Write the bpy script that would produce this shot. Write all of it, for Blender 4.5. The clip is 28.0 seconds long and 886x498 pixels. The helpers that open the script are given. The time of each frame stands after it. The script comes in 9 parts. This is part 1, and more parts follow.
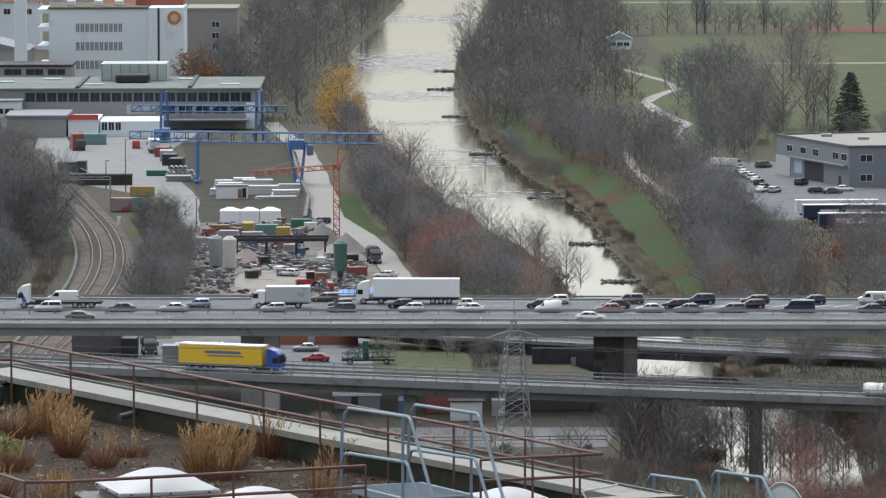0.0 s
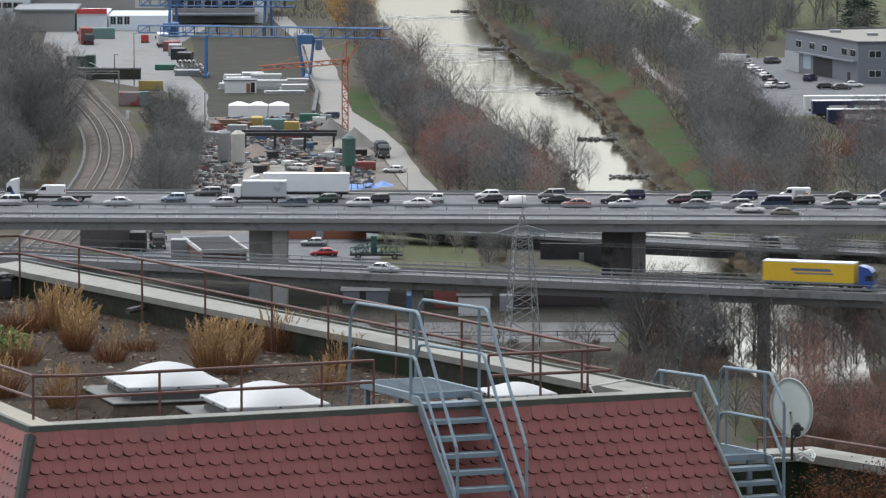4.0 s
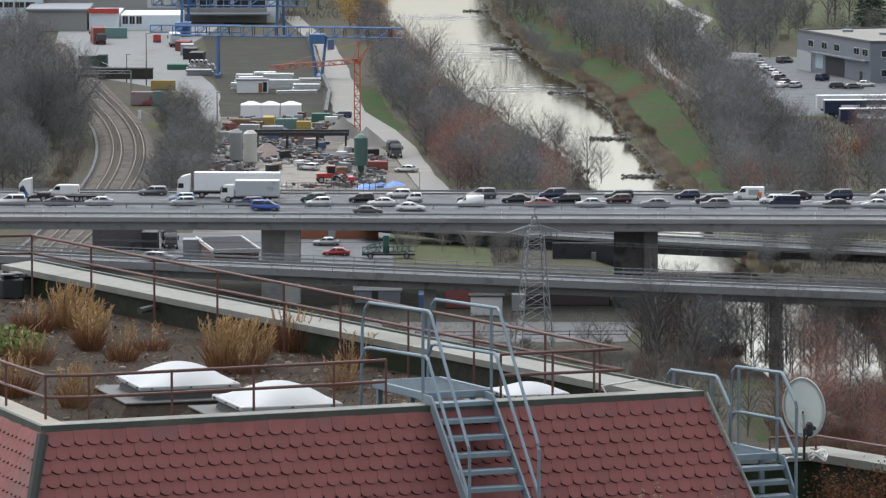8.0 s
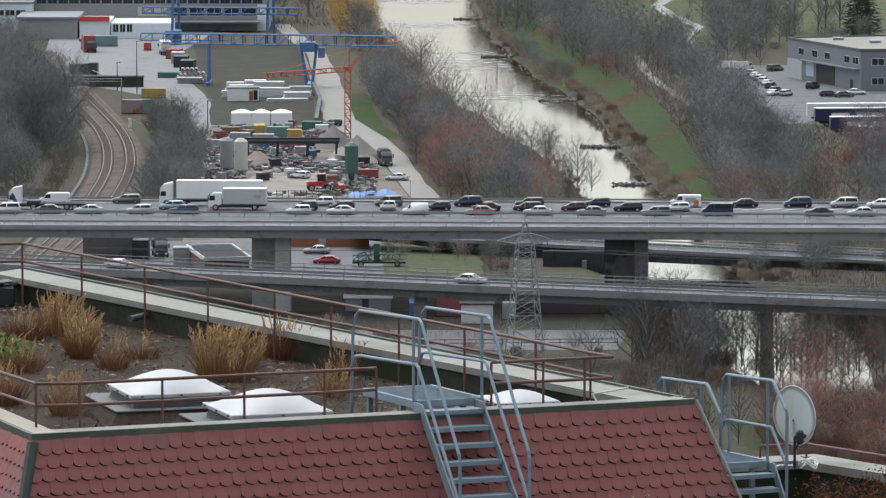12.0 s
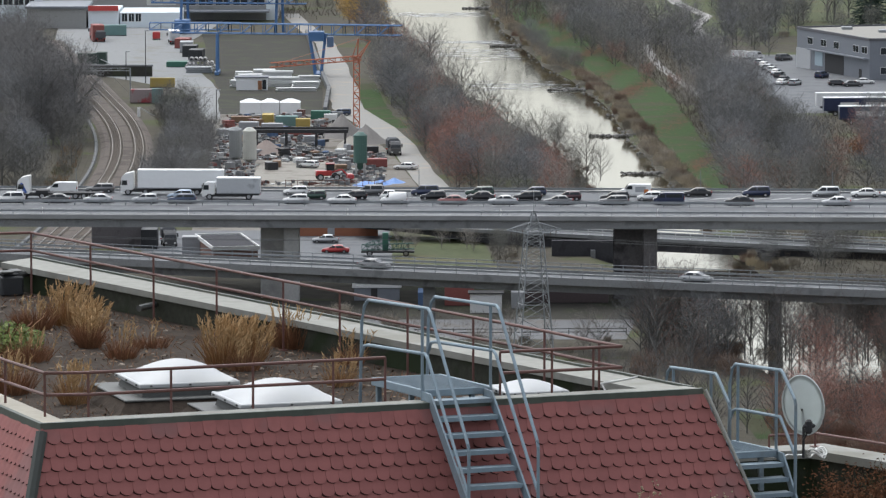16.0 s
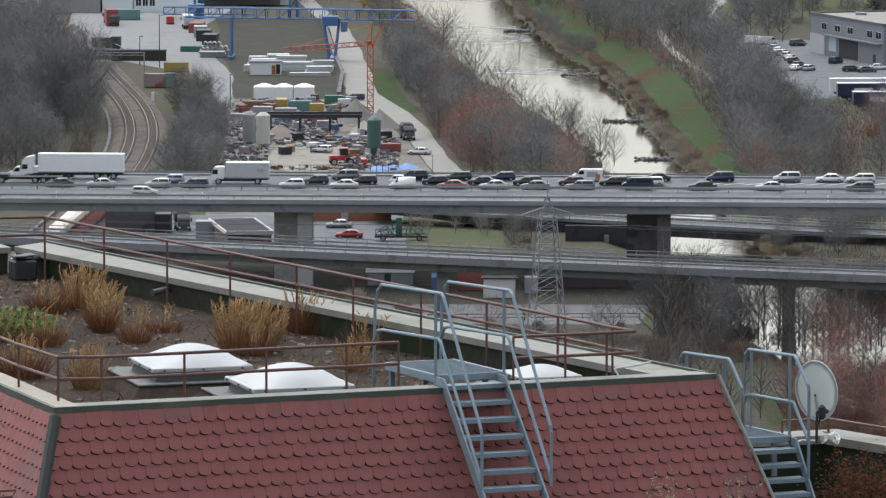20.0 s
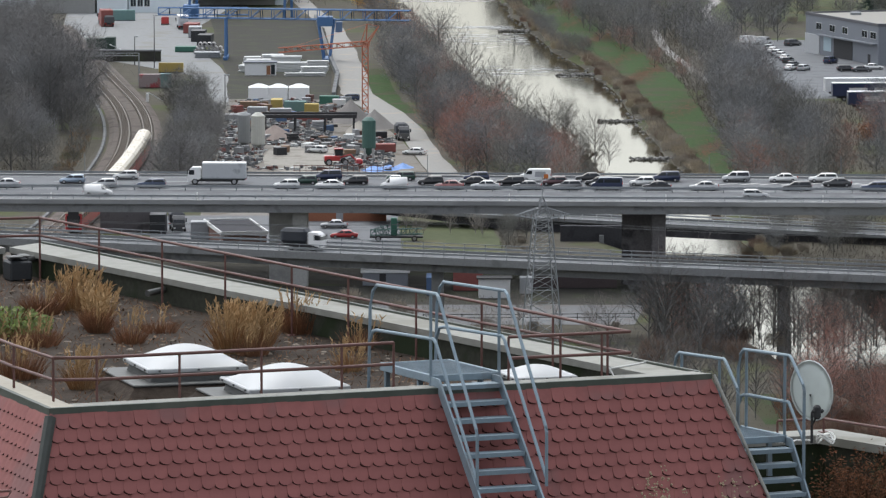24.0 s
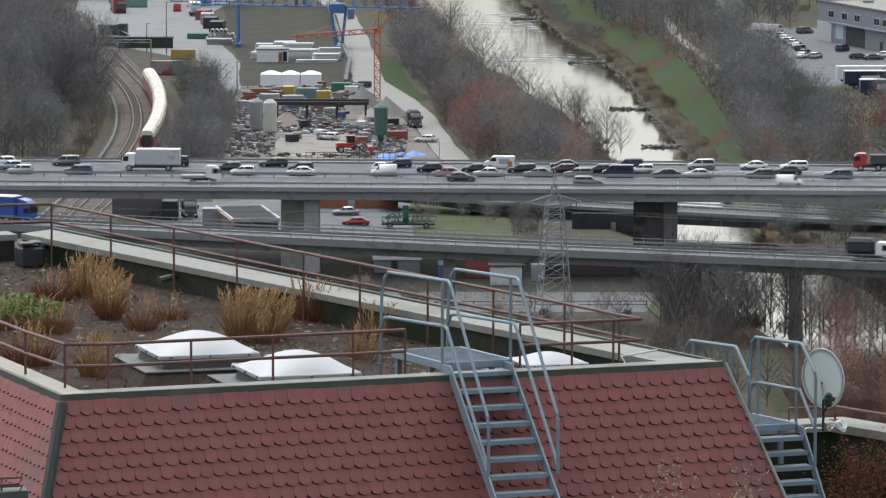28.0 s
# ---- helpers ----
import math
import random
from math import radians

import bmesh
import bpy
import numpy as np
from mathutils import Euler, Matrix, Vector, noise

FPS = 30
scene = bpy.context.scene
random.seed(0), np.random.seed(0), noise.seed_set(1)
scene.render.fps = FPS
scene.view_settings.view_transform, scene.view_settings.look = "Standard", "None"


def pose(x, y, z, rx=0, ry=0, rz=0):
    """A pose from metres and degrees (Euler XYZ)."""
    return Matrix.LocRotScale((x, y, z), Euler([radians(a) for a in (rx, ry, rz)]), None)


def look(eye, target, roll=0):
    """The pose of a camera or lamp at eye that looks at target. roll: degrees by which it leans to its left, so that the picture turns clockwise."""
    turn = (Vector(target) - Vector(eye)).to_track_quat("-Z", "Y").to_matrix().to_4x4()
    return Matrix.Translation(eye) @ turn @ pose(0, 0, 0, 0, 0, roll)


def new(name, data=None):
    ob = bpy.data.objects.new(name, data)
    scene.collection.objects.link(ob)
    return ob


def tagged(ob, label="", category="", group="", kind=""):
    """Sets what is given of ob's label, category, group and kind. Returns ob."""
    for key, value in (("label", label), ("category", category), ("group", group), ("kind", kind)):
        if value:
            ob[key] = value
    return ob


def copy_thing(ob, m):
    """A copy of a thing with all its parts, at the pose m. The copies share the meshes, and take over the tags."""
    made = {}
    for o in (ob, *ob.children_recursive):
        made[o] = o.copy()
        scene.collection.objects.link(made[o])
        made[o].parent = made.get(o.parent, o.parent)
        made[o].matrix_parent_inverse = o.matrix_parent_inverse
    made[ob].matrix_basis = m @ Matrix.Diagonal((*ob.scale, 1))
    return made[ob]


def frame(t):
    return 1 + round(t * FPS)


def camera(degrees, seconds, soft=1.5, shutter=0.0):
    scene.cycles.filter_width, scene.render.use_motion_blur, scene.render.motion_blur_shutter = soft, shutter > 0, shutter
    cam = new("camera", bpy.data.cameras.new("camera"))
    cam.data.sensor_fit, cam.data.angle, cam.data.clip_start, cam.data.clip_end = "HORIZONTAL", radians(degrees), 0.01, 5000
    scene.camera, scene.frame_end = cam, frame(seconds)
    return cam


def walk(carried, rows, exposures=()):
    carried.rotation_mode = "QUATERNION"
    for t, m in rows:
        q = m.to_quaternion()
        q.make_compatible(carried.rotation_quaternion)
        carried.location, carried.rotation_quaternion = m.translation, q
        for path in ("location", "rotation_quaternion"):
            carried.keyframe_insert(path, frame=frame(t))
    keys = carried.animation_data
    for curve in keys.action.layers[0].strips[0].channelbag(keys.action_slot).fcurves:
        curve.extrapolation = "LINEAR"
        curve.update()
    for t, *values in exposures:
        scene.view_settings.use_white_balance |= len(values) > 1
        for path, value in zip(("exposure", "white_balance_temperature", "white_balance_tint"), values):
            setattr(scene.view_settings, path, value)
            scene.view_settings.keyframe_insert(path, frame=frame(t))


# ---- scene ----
# ---- camera: a long lens on a hillside terrace, turned by hand ----
EYE = (0.0, 0.0, 102.0)
cam = camera(9.0, 28.0, soft=1.3, shutter=0.5)
TURNS = (
    (0.0, -0.2109, -5.1204, -0.105),
    (0.5, -0.2180, -5.2066, -0.057),
    (1.0, -0.1826, -5.4110, -0.155),
    (1.5, -0.1851, -5.4693, -0.096),
    (2.0, -0.1971, -5.6725, 0.055),
    (2.5, -0.1885, -5.8738, 0.148),
    (3.0, -0.1877, -6.0051, 0.135),
    (3.5, -0.1584, -6.1302, 0.035),
    (5.5, -0.0450, -6.2316, 0.057),
    (6.0, -0.0441, -6.2308, 0.029),
    (6.5, -0.0408, -6.2121, 0.036),
    (7.0, -0.0180, -6.2382, 0.061),
    (7.5, -0.0079, -6.2412, -0.008),
    (8.0, 0.0000, -6.1933, 0.000),
    (8.5, 0.0135, -6.1731, 0.024),
    (9.0, 0.0184, -6.1829, -0.003),
    (9.5, 0.0184, -6.1661, -0.010),
    (10.0, 0.0337, -6.1228, -0.006),
    (10.5, 0.0288, -6.1394, 0.017),
    (11.0, 0.0095, -6.1545, -0.020),
    (11.5, -0.0383, -6.1317, -0.038),
    (12.0, -0.0969, -6.1116, 0.010),
    (12.5, -0.1313, -6.1500, 0.016),
    (14.5, -0.0957, -6.2311, -0.011),
    (15.0, -0.0478, -6.2521, -0.032),
    (15.5, -0.0223, -6.2296, 0.026),
    (16.0, -0.0072, -6.2194, 0.010),
    (16.5, 0.0306, -6.2348, 0.004),
    (17.0, 0.0643, -6.2314, -0.009),
    (17.5, 0.0752, -6.2283, 0.020),
    (18.0, 0.0816, -6.2540, 0.008),
    (18.5, 0.0934, -6.2858, 0.070),
    (19.0, 0.1137, -6.2986, 0.032),
    (19.5, 0.1315, -6.3146, 0.134),
    (20.0, 0.1311, -6.3729, 0.086),
    (20.5, 0.1200, -6.3820, 0.053),
    (21.0, 0.1289, -6.3905, 0.083),
    (21.5, 0.1490, -6.3916, 0.033),
    (23.5, 0.0965, -6.3819, 0.061),
    (24.0, 0.0801, -6.3702, 0.033),
    (24.5, 0.1207, -6.3430, -0.004),
    (25.0, 0.1542, -6.3219, 0.025),
    (25.5, 0.1629, -6.3376, 0.093),
    (26.0, 0.1620, -6.3657, 0.087),
    (26.5, 0.1580, -6.4071, 0.077),
    (27.0, 0.1573, -6.4601, 0.087),
    (27.5, 0.1935, -6.4876, 0.076),
    (28.0, 0.1999, -6.5011, 0.124),
)
walk(cam, [(t, pose(*EYE, 90 + pitch, 0, yaw) @ pose(0, 0, 0, 0, 0, roll)) for t, yaw, pitch, roll in TURNS])

# ---- light: an overcast late-autumn day ----
world = bpy.data.worlds.new("sky")
scene.world = world
world.use_nodes = True
wn = world.node_tree.nodes
sky = wn.new("ShaderNodeTexSky")
sky.sky_type, sky.sun_disc = "NISHITA", False
sky.sun_elevation, sky.sun_rotation = radians(60), radians(-25)
sky.air_density, sky.dust_density, sky.ozone_density = 1.0, 3.0, 3.5
wash = wn.new("ShaderNodeHueSaturation")
wash.inputs["Saturation"].default_value = 0.3
world.node_tree.links.new(sky.outputs[0], wash.inputs["Color"])
world.node_tree.links.new(wash.outputs[0], wn["Background"].inputs[0])
wn["Background"].inputs[1].default_value = 0.15
sun = new("sun", bpy.data.lights.new("sun", "SUN"))
sun.data.energy, sun.data.angle, sun.data.color = 0.8, radians(70), (0.92, 0.985, 1.0)
sun.matrix_world = look((0, 0, 300), (0.21 * 300, -0.45 * 300, 300 - 0.87 * 300))
scene.view_settings.exposure = 0.78


# ---- materials ----
def mat(name, base, rough=0.8, metal=0.0, vary=0.18, size=1.0, bump=0.0, dark=None, patch=0.0, spread=0.0, island=False):
    """Procedural surface: two scales of noise over a base colour, fine relief, a shade of its own for every object."""
    m = bpy.data.materials.new(name)
    m.use_nodes = True
    nt = m.node_tree
    n, l = nt.nodes, nt.links
    b = n["Principled BSDF"]
    b.inputs["Roughness"].default_value = rough
    b.inputs["Metallic"].default_value = metal
    if rough >= 0.9:
        b.inputs["Specular IOR Level"].default_value = 0.1
    co = n.new("ShaderNodeTexCoord")
    fine = n.new("ShaderNodeTexNoise")
    fine.inputs["Scale"].default_value, fine.inputs["Detail"].default_value = 6.0 / size, 4
    broad = n.new("ShaderNodeTexNoise")
    broad.inputs["Scale"].default_value, broad.inputs["Detail"].default_value = 0.7 / size, 3
    for t in (fine, broad):
        l.new(co.outputs["Object"], t.inputs["Vector"])
    mix = n.new("ShaderNodeMix")
    mix.data_type = "RGBA"
    lo = tuple(c * (1 - vary) for c in base)
    hi = tuple(min(1, c * (1 + vary)) for c in base)
    mix.inputs["A"].default_value, mix.inputs["B"].default_value = (*lo, 1), (*hi, 1)
    l.new(fine.outputs["Fac"], mix.inputs["Factor"])
    out = mix.outputs["Result"]
    if dark:
        ramp = n.new("ShaderNodeMapRange")
        ramp.inputs["From Min"].default_value, ramp.inputs["From Max"].default_value = 0.62 - patch, 0.72 - patch
        l.new(broad.outputs["Fac"], ramp.inputs["Value"])
        m2 = n.new("ShaderNodeMix")
        m2.data_type = "RGBA"
        m2.inputs["B"].default_value = (*dark, 1)
        l.new(ramp.outputs[0], m2.inputs["Factor"])
        l.new(out, m2.inputs["A"])
        out = m2.outputs["Result"]
    if spread:
        info = n.new("ShaderNodeNewGeometry" if island else "ShaderNodeObjectInfo")
        rng = n.new("ShaderNodeMapRange")
        rng.inputs["To Min"].default_value, rng.inputs["To Max"].default_value = 1 - spread, 1 + spread
        l.new(info.outputs["Random Per Island" if island else "Random"], rng.inputs["Value"])
        hsv = n.new("ShaderNodeHueSaturation")
        l.new(rng.outputs[0], hsv.inputs["Value"])
        l.new(out, hsv.inputs["Color"])
        out = hsv.outputs["Color"]
    l.new(out, b.inputs["Base Color"])
    if bump:
        bp = n.new("ShaderNodeBump")
        bp.inputs["Strength"].default_value, bp.inputs["Distance"].default_value = bump, 0.05 * size
        l.new(fine.outputs["Fac"], bp.inputs["Height"])
        l.new(bp.outputs[0], b.inputs["Normal"])
    return m


def part(name, bm, material, parent=None, label="", m=None):
    """Links a bmesh as one mesh object under a thing or part."""
    me = bpy.data.meshes.new(name)
    bm.to_mesh(me)
    bm.free()
    me.materials.append(material)
    return piece(name, me, parent, label, m)


def piece(name, me, parent=None, label="", m=None):
    ob = new(name, me)
    ob.parent = parent
    if m is not None:
        ob.matrix_basis = m
    if label:
        ob["label"] = label
    return ob


def thing(name, label, category, m=None, group="", kind=""):
    ob = new(name)
    ob.empty_display_size = 0.1
    if m is not None:
        ob.matrix_basis = m
    return tagged(ob, label, category, group, kind)


def box(bm, x0, x1, y0, y1, z0, z1, bevel=0.0, m=None):
    """A box between two corners."""
    r = bmesh.ops.create_cube(bm, size=1.0)
    vs = r["verts"]
    for v in vs:
        v.co = Vector(((x0 + x1) / 2 + v.co.x * (x1 - x0), (y0 + y1) / 2 + v.co.y * (y1 - y0), (z0 + z1) / 2 + v.co.z * (z1 - z0)))
        if m is not None:
            v.co = m @ v.co
    if bevel:
        es = list({e for v in vs for e in v.link_edges})
        bmesh.ops.bevel(bm, geom=es, offset=bevel, segments=1, affect="EDGES")
    return bm


def boxes(*specs, bevel=0.0):
    bm = bmesh.new()
    for s in specs:
        box(bm, *s, bevel=bevel)
    return bm


def tube(bm, pts, r, sides=6, closed=False):
    """A round bar along a line of points."""
    pts = [Vector(p) for p in pts]
    rings = []
    for i, p in enumerate(pts):
        a = pts[max(i - 1, 0)]
        b = pts[min(i + 1, len(pts) - 1)]
        d = (b - a).normalized()
        up = Vector((0, 0, 1)) if abs(d.z) < 0.9 else Vector((1, 0, 0))
        u = d.cross(up).normalized()
        w = u.cross(d)
        rr = r[i] if isinstance(r, (list, tuple)) else r
        rings.append([bm.verts.new(p + (u * math.cos(2 * math.pi * k / sides) + w * math.sin(2 * math.pi * k / sides)) * rr) for k in range(sides)])
    for a, b in zip(rings, rings[1:]):
        for k in range(sides):
            bm.faces.new((a[k], a[(k + 1) % sides], b[(k + 1) % sides], b[k]))
    for ring in (rings[0][::-1], rings[-1]):
        bm.faces.new(ring)
    return bm


def prism(bm, outline, y0, y1):
    """Extrudes an outline of (x, z) from y0 to y1."""
    a = [bm.verts.new((x, y0, z)) for x, z in outline]
    b = [bm.verts.new((x, y1, z)) for x, z in outline]
    bm.faces.new(a)
    bm.faces.new(b[::-1])
    for i in range(len(a)):
        j = (i + 1) % len(a)
        bm.faces.new((a[j], a[i], b[i], b[j]))
    return bm


def slab(bm, outline, z0, z1):
    """Extrudes an outline of (x, y) from z0 up to z1."""
    a = [bm.verts.new((x, y, z0)) for x, y in outline]
    b = [bm.verts.new((x, y, z1)) for x, y in outline]
    bm.faces.new(a[::-1])
    bm.faces.new(b)
    for i in range(len(a)):
        j = (i + 1) % len(a)
        bm.faces.new((a[i], a[j], b[j], b[i]))
    return bm


def ribbon(bm, stations, z=0.0, thick=0.0):
    """A strip of ground: stations of (x_left, x_right, y), on the valley floor."""
    rows = [[bm.verts.new((a, y, z)), bm.verts.new((b, y, z))] for a, b, y in stations]
    for p, q in zip(rows, rows[1:]):
        bm.faces.new((p[0], p[1], q[1], q[0]))
    bmesh.ops.recalc_face_normals(bm, faces=bm.faces)
    return bm


def quad_loft(bm, low, high):
    """A frustum between two rectangles (x0, x1, half width, z)."""
    v = []
    for x0, x1, h, z in (low, high):
        v.append([bm.verts.new(p) for p in ((x0, -h, z), (x1, -h, z), (x1, h, z), (x0, h, z))])
    for i in range(4):
        j = (i + 1) % 4
        bm.faces.new((v[0][i], v[0][j], v[1][j], v[1][i]))
    bm.faces.new(v[0][::-1])
    bm.faces.new(v[1])


ASPHALT = mat("asphalt", (0.113, 0.12, 0.128), 0.85, size=3, vary=0.2, dark=(0.084, 0.087, 0.094), patch=0.1, bump=0.1)
CONCRETE = mat("weathered_concrete", (0.262, 0.266, 0.266), 0.85, size=6, vary=0.16, dark=(0.218, 0.222, 0.224), patch=0.08, bump=0.1)
CONCRETE_DARK = mat("dark_grey_concrete", (0.172, 0.177, 0.18), 0.9, size=2, vary=0.22, dark=(0.115, 0.118, 0.122), patch=0.08)
GALV = mat("galvanised_steel", (0.24, 0.255, 0.265), 0.55, 0.3, size=0.5, vary=0.15, dark=(0.18, 0.195, 0.2))
WHITE_LINE = mat("road_paint", (0.5, 0.5, 0.48), 0.7, size=1)
GRAVEL = mat("gravel_yard", (0.245, 0.25, 0.25), 0.95, size=6, vary=0.22, dark=(0.225, 0.22, 0.205), patch=0.06, bump=0.2)
DIRT = mat("dark_wet_soil", (0.054, 0.052, 0.045), 0.95, size=5, vary=0.3, dark=(0.06, 0.064, 0.045), patch=0.1, bump=0.2)
GRASS = mat("meadow_grass", (0.086, 0.098, 0.054), 0.95, size=9, vary=0.3, dark=(0.11, 0.105, 0.06), patch=0.1, bump=0.2)
LAWN = mat("green_lawn", (0.038, 0.068, 0.023), 0.95, size=8, vary=0.5, dark=(0.058, 0.06, 0.034), patch=0.13, bump=0.2)
LITTER = mat("leaf_litter", (0.13, 0.066, 0.044), 0.95, size=5, vary=0.35, dark=(0.12, 0.1, 0.06), patch=0.1, bump=0.2)
RUST_PAINT = mat("rust_red_paint", (0.125, 0.055, 0.045), 0.55, size=0.6, vary=0.25, dark=(0.1, 0.045, 0.035), patch=0.04)
CHASSIS = mat("chassis_black", (0.03, 0.03, 0.032), 0.7)


# ---- the valley: one sheet of ground with the river's trough in it ----
RIVER = ((300, 60, 84), (700, 62, 70), (790, 47, 61), (832, 40, 63), (930, 31, 49), (1000, 31, 46), (1075, 29, 42), (1150, 23, 38.6), (1230, 13, 36), (1290, 6, 32),
         (1380, -3, 22.2), (1430, -7, 19), (1500, -12, 14.3), (1575, -18, 12.5), (1625, -23, 10), (1700, -22, 8.5), (1800, -21, 9.5), (1900, -24, 12), (2050, -16, 19), (2300, -7, 27), (2700, 20, 55), (4800, 200, 235))


def river_at(y):
    """Left and right waterline at the distance y."""
    for (y0, a0, b0), (y1, a1, b1) in zip(RIVER, RIVER[1:]):
        if y <= y1:
            k = max(0.0, (y - y0) / (y1 - y0))
            k = k * k * (3 - 2 * k) * 0.5 + k * 0.5
            return a0 + (a1 - a0) * k, b0 + (b1 - b0) * k
    return RIVER[-1][1:]


def hill(y):
    """Height of the slope below the terrace."""
    if y > 690:
        return 0.0
    if y < 95:
        return 80.0
    k = (690 - y) / 595
    return 80.0 * k ** 1.15


bm = bmesh.new()
rows = []
ys = [-400, -100, 20, 95] + list(range(130, 690, 40)) + [690] + list(range(700, 1300, 12)) + list(range(1300, 2400, 20)) + [2500, 2800, 3300, 4000, 4900]
for y in ys:
    a, b = river_at(y)
    h = hill(y)
    w = 0.0 if y < 640 else 1.0
    wob = noise.noise((y * 0.03, 3.1, 0)) * 1.6
    wob2 = noise.noise((y * 0.035, 9.7, 0)) * 1.6
    xs = [-3500, -400, -150, a - 30, a - 7, a + wob, (a + b) / 2, b + wob2, b + 7, b + 30, 200, 400, 3500]
    zs = [h, h, h, h, h, h - 2.2 * w, h - 4.5 * w, h - 2.2 * w, h, h, h, h, h]
    rows.append([bm.verts.new((x, y, z)) for x, z in zip(xs, zs)])
for p, q in zip(rows, rows[1:]):
    for i in range(len(p) - 1):
        bm.faces.new((p[i], p[i + 1], q[i + 1], q[i]))
GROUND = mat("winter_ground", (0.081, 0.074, 0.058), 0.95, size=16, vary=0.35, dark=(0.075, 0.085, 0.04), patch=0.08, bump=0.2)
tagged(part("ground", bm, GROUND), "brown-green valley floor with leaf litter and grass", "ground", kind="structure")

# river: a sheet of bright moving water, ruffled at the weirs
water = bpy.data.materials.new("river_water")
water.use_nodes = True
n, l = water.node_tree.nodes, water.node_tree.links
n.remove(n["Principled BSDF"])
depth = n.new("ShaderNodeBsdfDiffuse")
depth.inputs["Color"].default_value = (0.06, 0.055, 0.04, 1)
bs = n.new("ShaderNodeBsdfGlossy")
bs.inputs["Color"].default_value = (0.68, 0.667, 0.61, 1)
bs.inputs["Roughness"].default_value = 0.07
blend = n.new("ShaderNodeMixShader")
blend.inputs[0].default_value = 0.86
l.new(depth.outputs[0], blend.inputs[1])
l.new(bs.outputs[0], blend.inputs[2])
l.new(blend.outputs[0], n["Material Output"].inputs["Surface"])
co = n.new("ShaderNodeTexCoord")
stretch = n.new("ShaderNodeMapping")
stretch.inputs["Scale"].default_value = (0.5, 0.3, 1)
rip = n.new("ShaderNodeTexNoise")
rip.inputs["Scale"].default_value, rip.inputs["Detail"].default_value = 0.7, 6
bpn = n.new("ShaderNodeBump")
bpn.inputs["Strength"].default_value, bpn.inputs["Distance"].default_value = 0.4, 0.045
l.new(co.outputs["Object"], stretch.inputs[0])
l.new(stretch.outputs[0], rip.inputs["Vector"])
l.new(rip.outputs["Fac"], bpn.inputs["Height"])
l.new(bpn.outputs[0], bs.inputs["Normal"])
bm = bmesh.new()
ribbon(bm, [(river_at(y)[0] - 6, river_at(y)[1] + 6, y) for y in range(640, 4800, 20)], z=-1.9)
tagged(part("water", bm, water), "pale shining river winding down the valley", "river", kind="structure")


# ---- the motorway bridge over the valley, seen from the side ----
DECK_Z = 13.5
bridge = thing("motorway_bridge", "grey concrete motorway bridge on stout piers over the valley", "bridge", pose(0, 0, 0, 0, 0, -2.0))


FASCIA = mat("streaked_fascia_concrete", (0.206, 0.211, 0.214), 0.88, size=1.6, vary=0.22, dark=(0.15, 0.154, 0.157), patch=0.06)
bm = bmesh.new()
box(bm, -220, 220, 857, 896, DECK_Z - 0.7, DECK_Z)
part("deck_slab", bm, ASPHALT, bridge)
bm = boxes((-220, 220, 856.2, 857, DECK_Z - 0.45, DECK_Z + 0.25), (-220, 220, 896, 896.8, DECK_Z - 0.45, DECK_Z + 0.25))
part("edge_beam", bm, CONCRETE, bridge)
bm = boxes((-220, 220, 856.8, 857.2, DECK_Z - 1.75, DECK_Z - 0.45))
part("fascia", bm, FASCIA, bridge)
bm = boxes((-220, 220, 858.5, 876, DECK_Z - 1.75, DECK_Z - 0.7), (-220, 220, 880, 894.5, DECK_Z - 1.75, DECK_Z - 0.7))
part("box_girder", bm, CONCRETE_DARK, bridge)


def guardrail(x0, x1, y, z, step=4.0):
    rail = part("guard_rail", boxes((x0, x1, y - 0.04, y + 0.04, z + 0.5, z + 0.8)), GALV, bridge)
    me = None
    rest = bmesh.new()
    for i in range(int((x1 - x0) / step) + 1):
        x = x0 + i * step
        if not -128 < x < 64:
            box(rest, x - 0.05, x + 0.05, y - 0.09, y + 0.09, z, z + 0.75)
        elif me is None:
            me = part("post", boxes((-0.05, 0.05, -0.09, 0.09, 0, 0.75)), GALV, rail, m=pose(x, y, z)).data
        else:
            piece("post", me, rail, m=pose(x, y, z))
    tagged(part("far_posts", rest, GALV, rail), kind="stuff")


for gy in (858.2, 872.6, 873.6, 895.2):
    guardrail(-220, 220, gy, DECK_Z)
PIER = mat("pier_concrete", (0.42, 0.415, 0.4), 0.9, size=2, vary=0.2, dark=(0.33, 0.325, 0.315), patch=0.08)
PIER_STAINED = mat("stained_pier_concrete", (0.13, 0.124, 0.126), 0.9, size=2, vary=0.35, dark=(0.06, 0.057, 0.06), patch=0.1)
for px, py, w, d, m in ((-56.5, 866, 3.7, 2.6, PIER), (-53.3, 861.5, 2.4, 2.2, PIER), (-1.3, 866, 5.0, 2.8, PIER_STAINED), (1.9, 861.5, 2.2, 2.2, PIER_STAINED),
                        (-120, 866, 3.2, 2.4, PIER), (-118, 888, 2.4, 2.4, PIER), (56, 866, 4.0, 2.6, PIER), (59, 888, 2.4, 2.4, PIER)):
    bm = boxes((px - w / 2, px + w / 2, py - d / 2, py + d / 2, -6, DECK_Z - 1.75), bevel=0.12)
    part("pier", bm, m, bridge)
# lane paint and joints of the deck
for y, dash in ((886.6, 6), (880.0, 6), (867, 6), (893.6, 0), (874.6, 0), (860.4, 0)):
    bm = bmesh.new()
    x = -220.0
    while x < 220:
        box(bm, x, x + (dash or 18), y - 0.08, y + 0.08, DECK_Z + 0.003, DECK_Z + 0.012)
        x += 18
    tagged(part("lane_marking", bm, WHITE_LINE, bridge), kind="stuff")
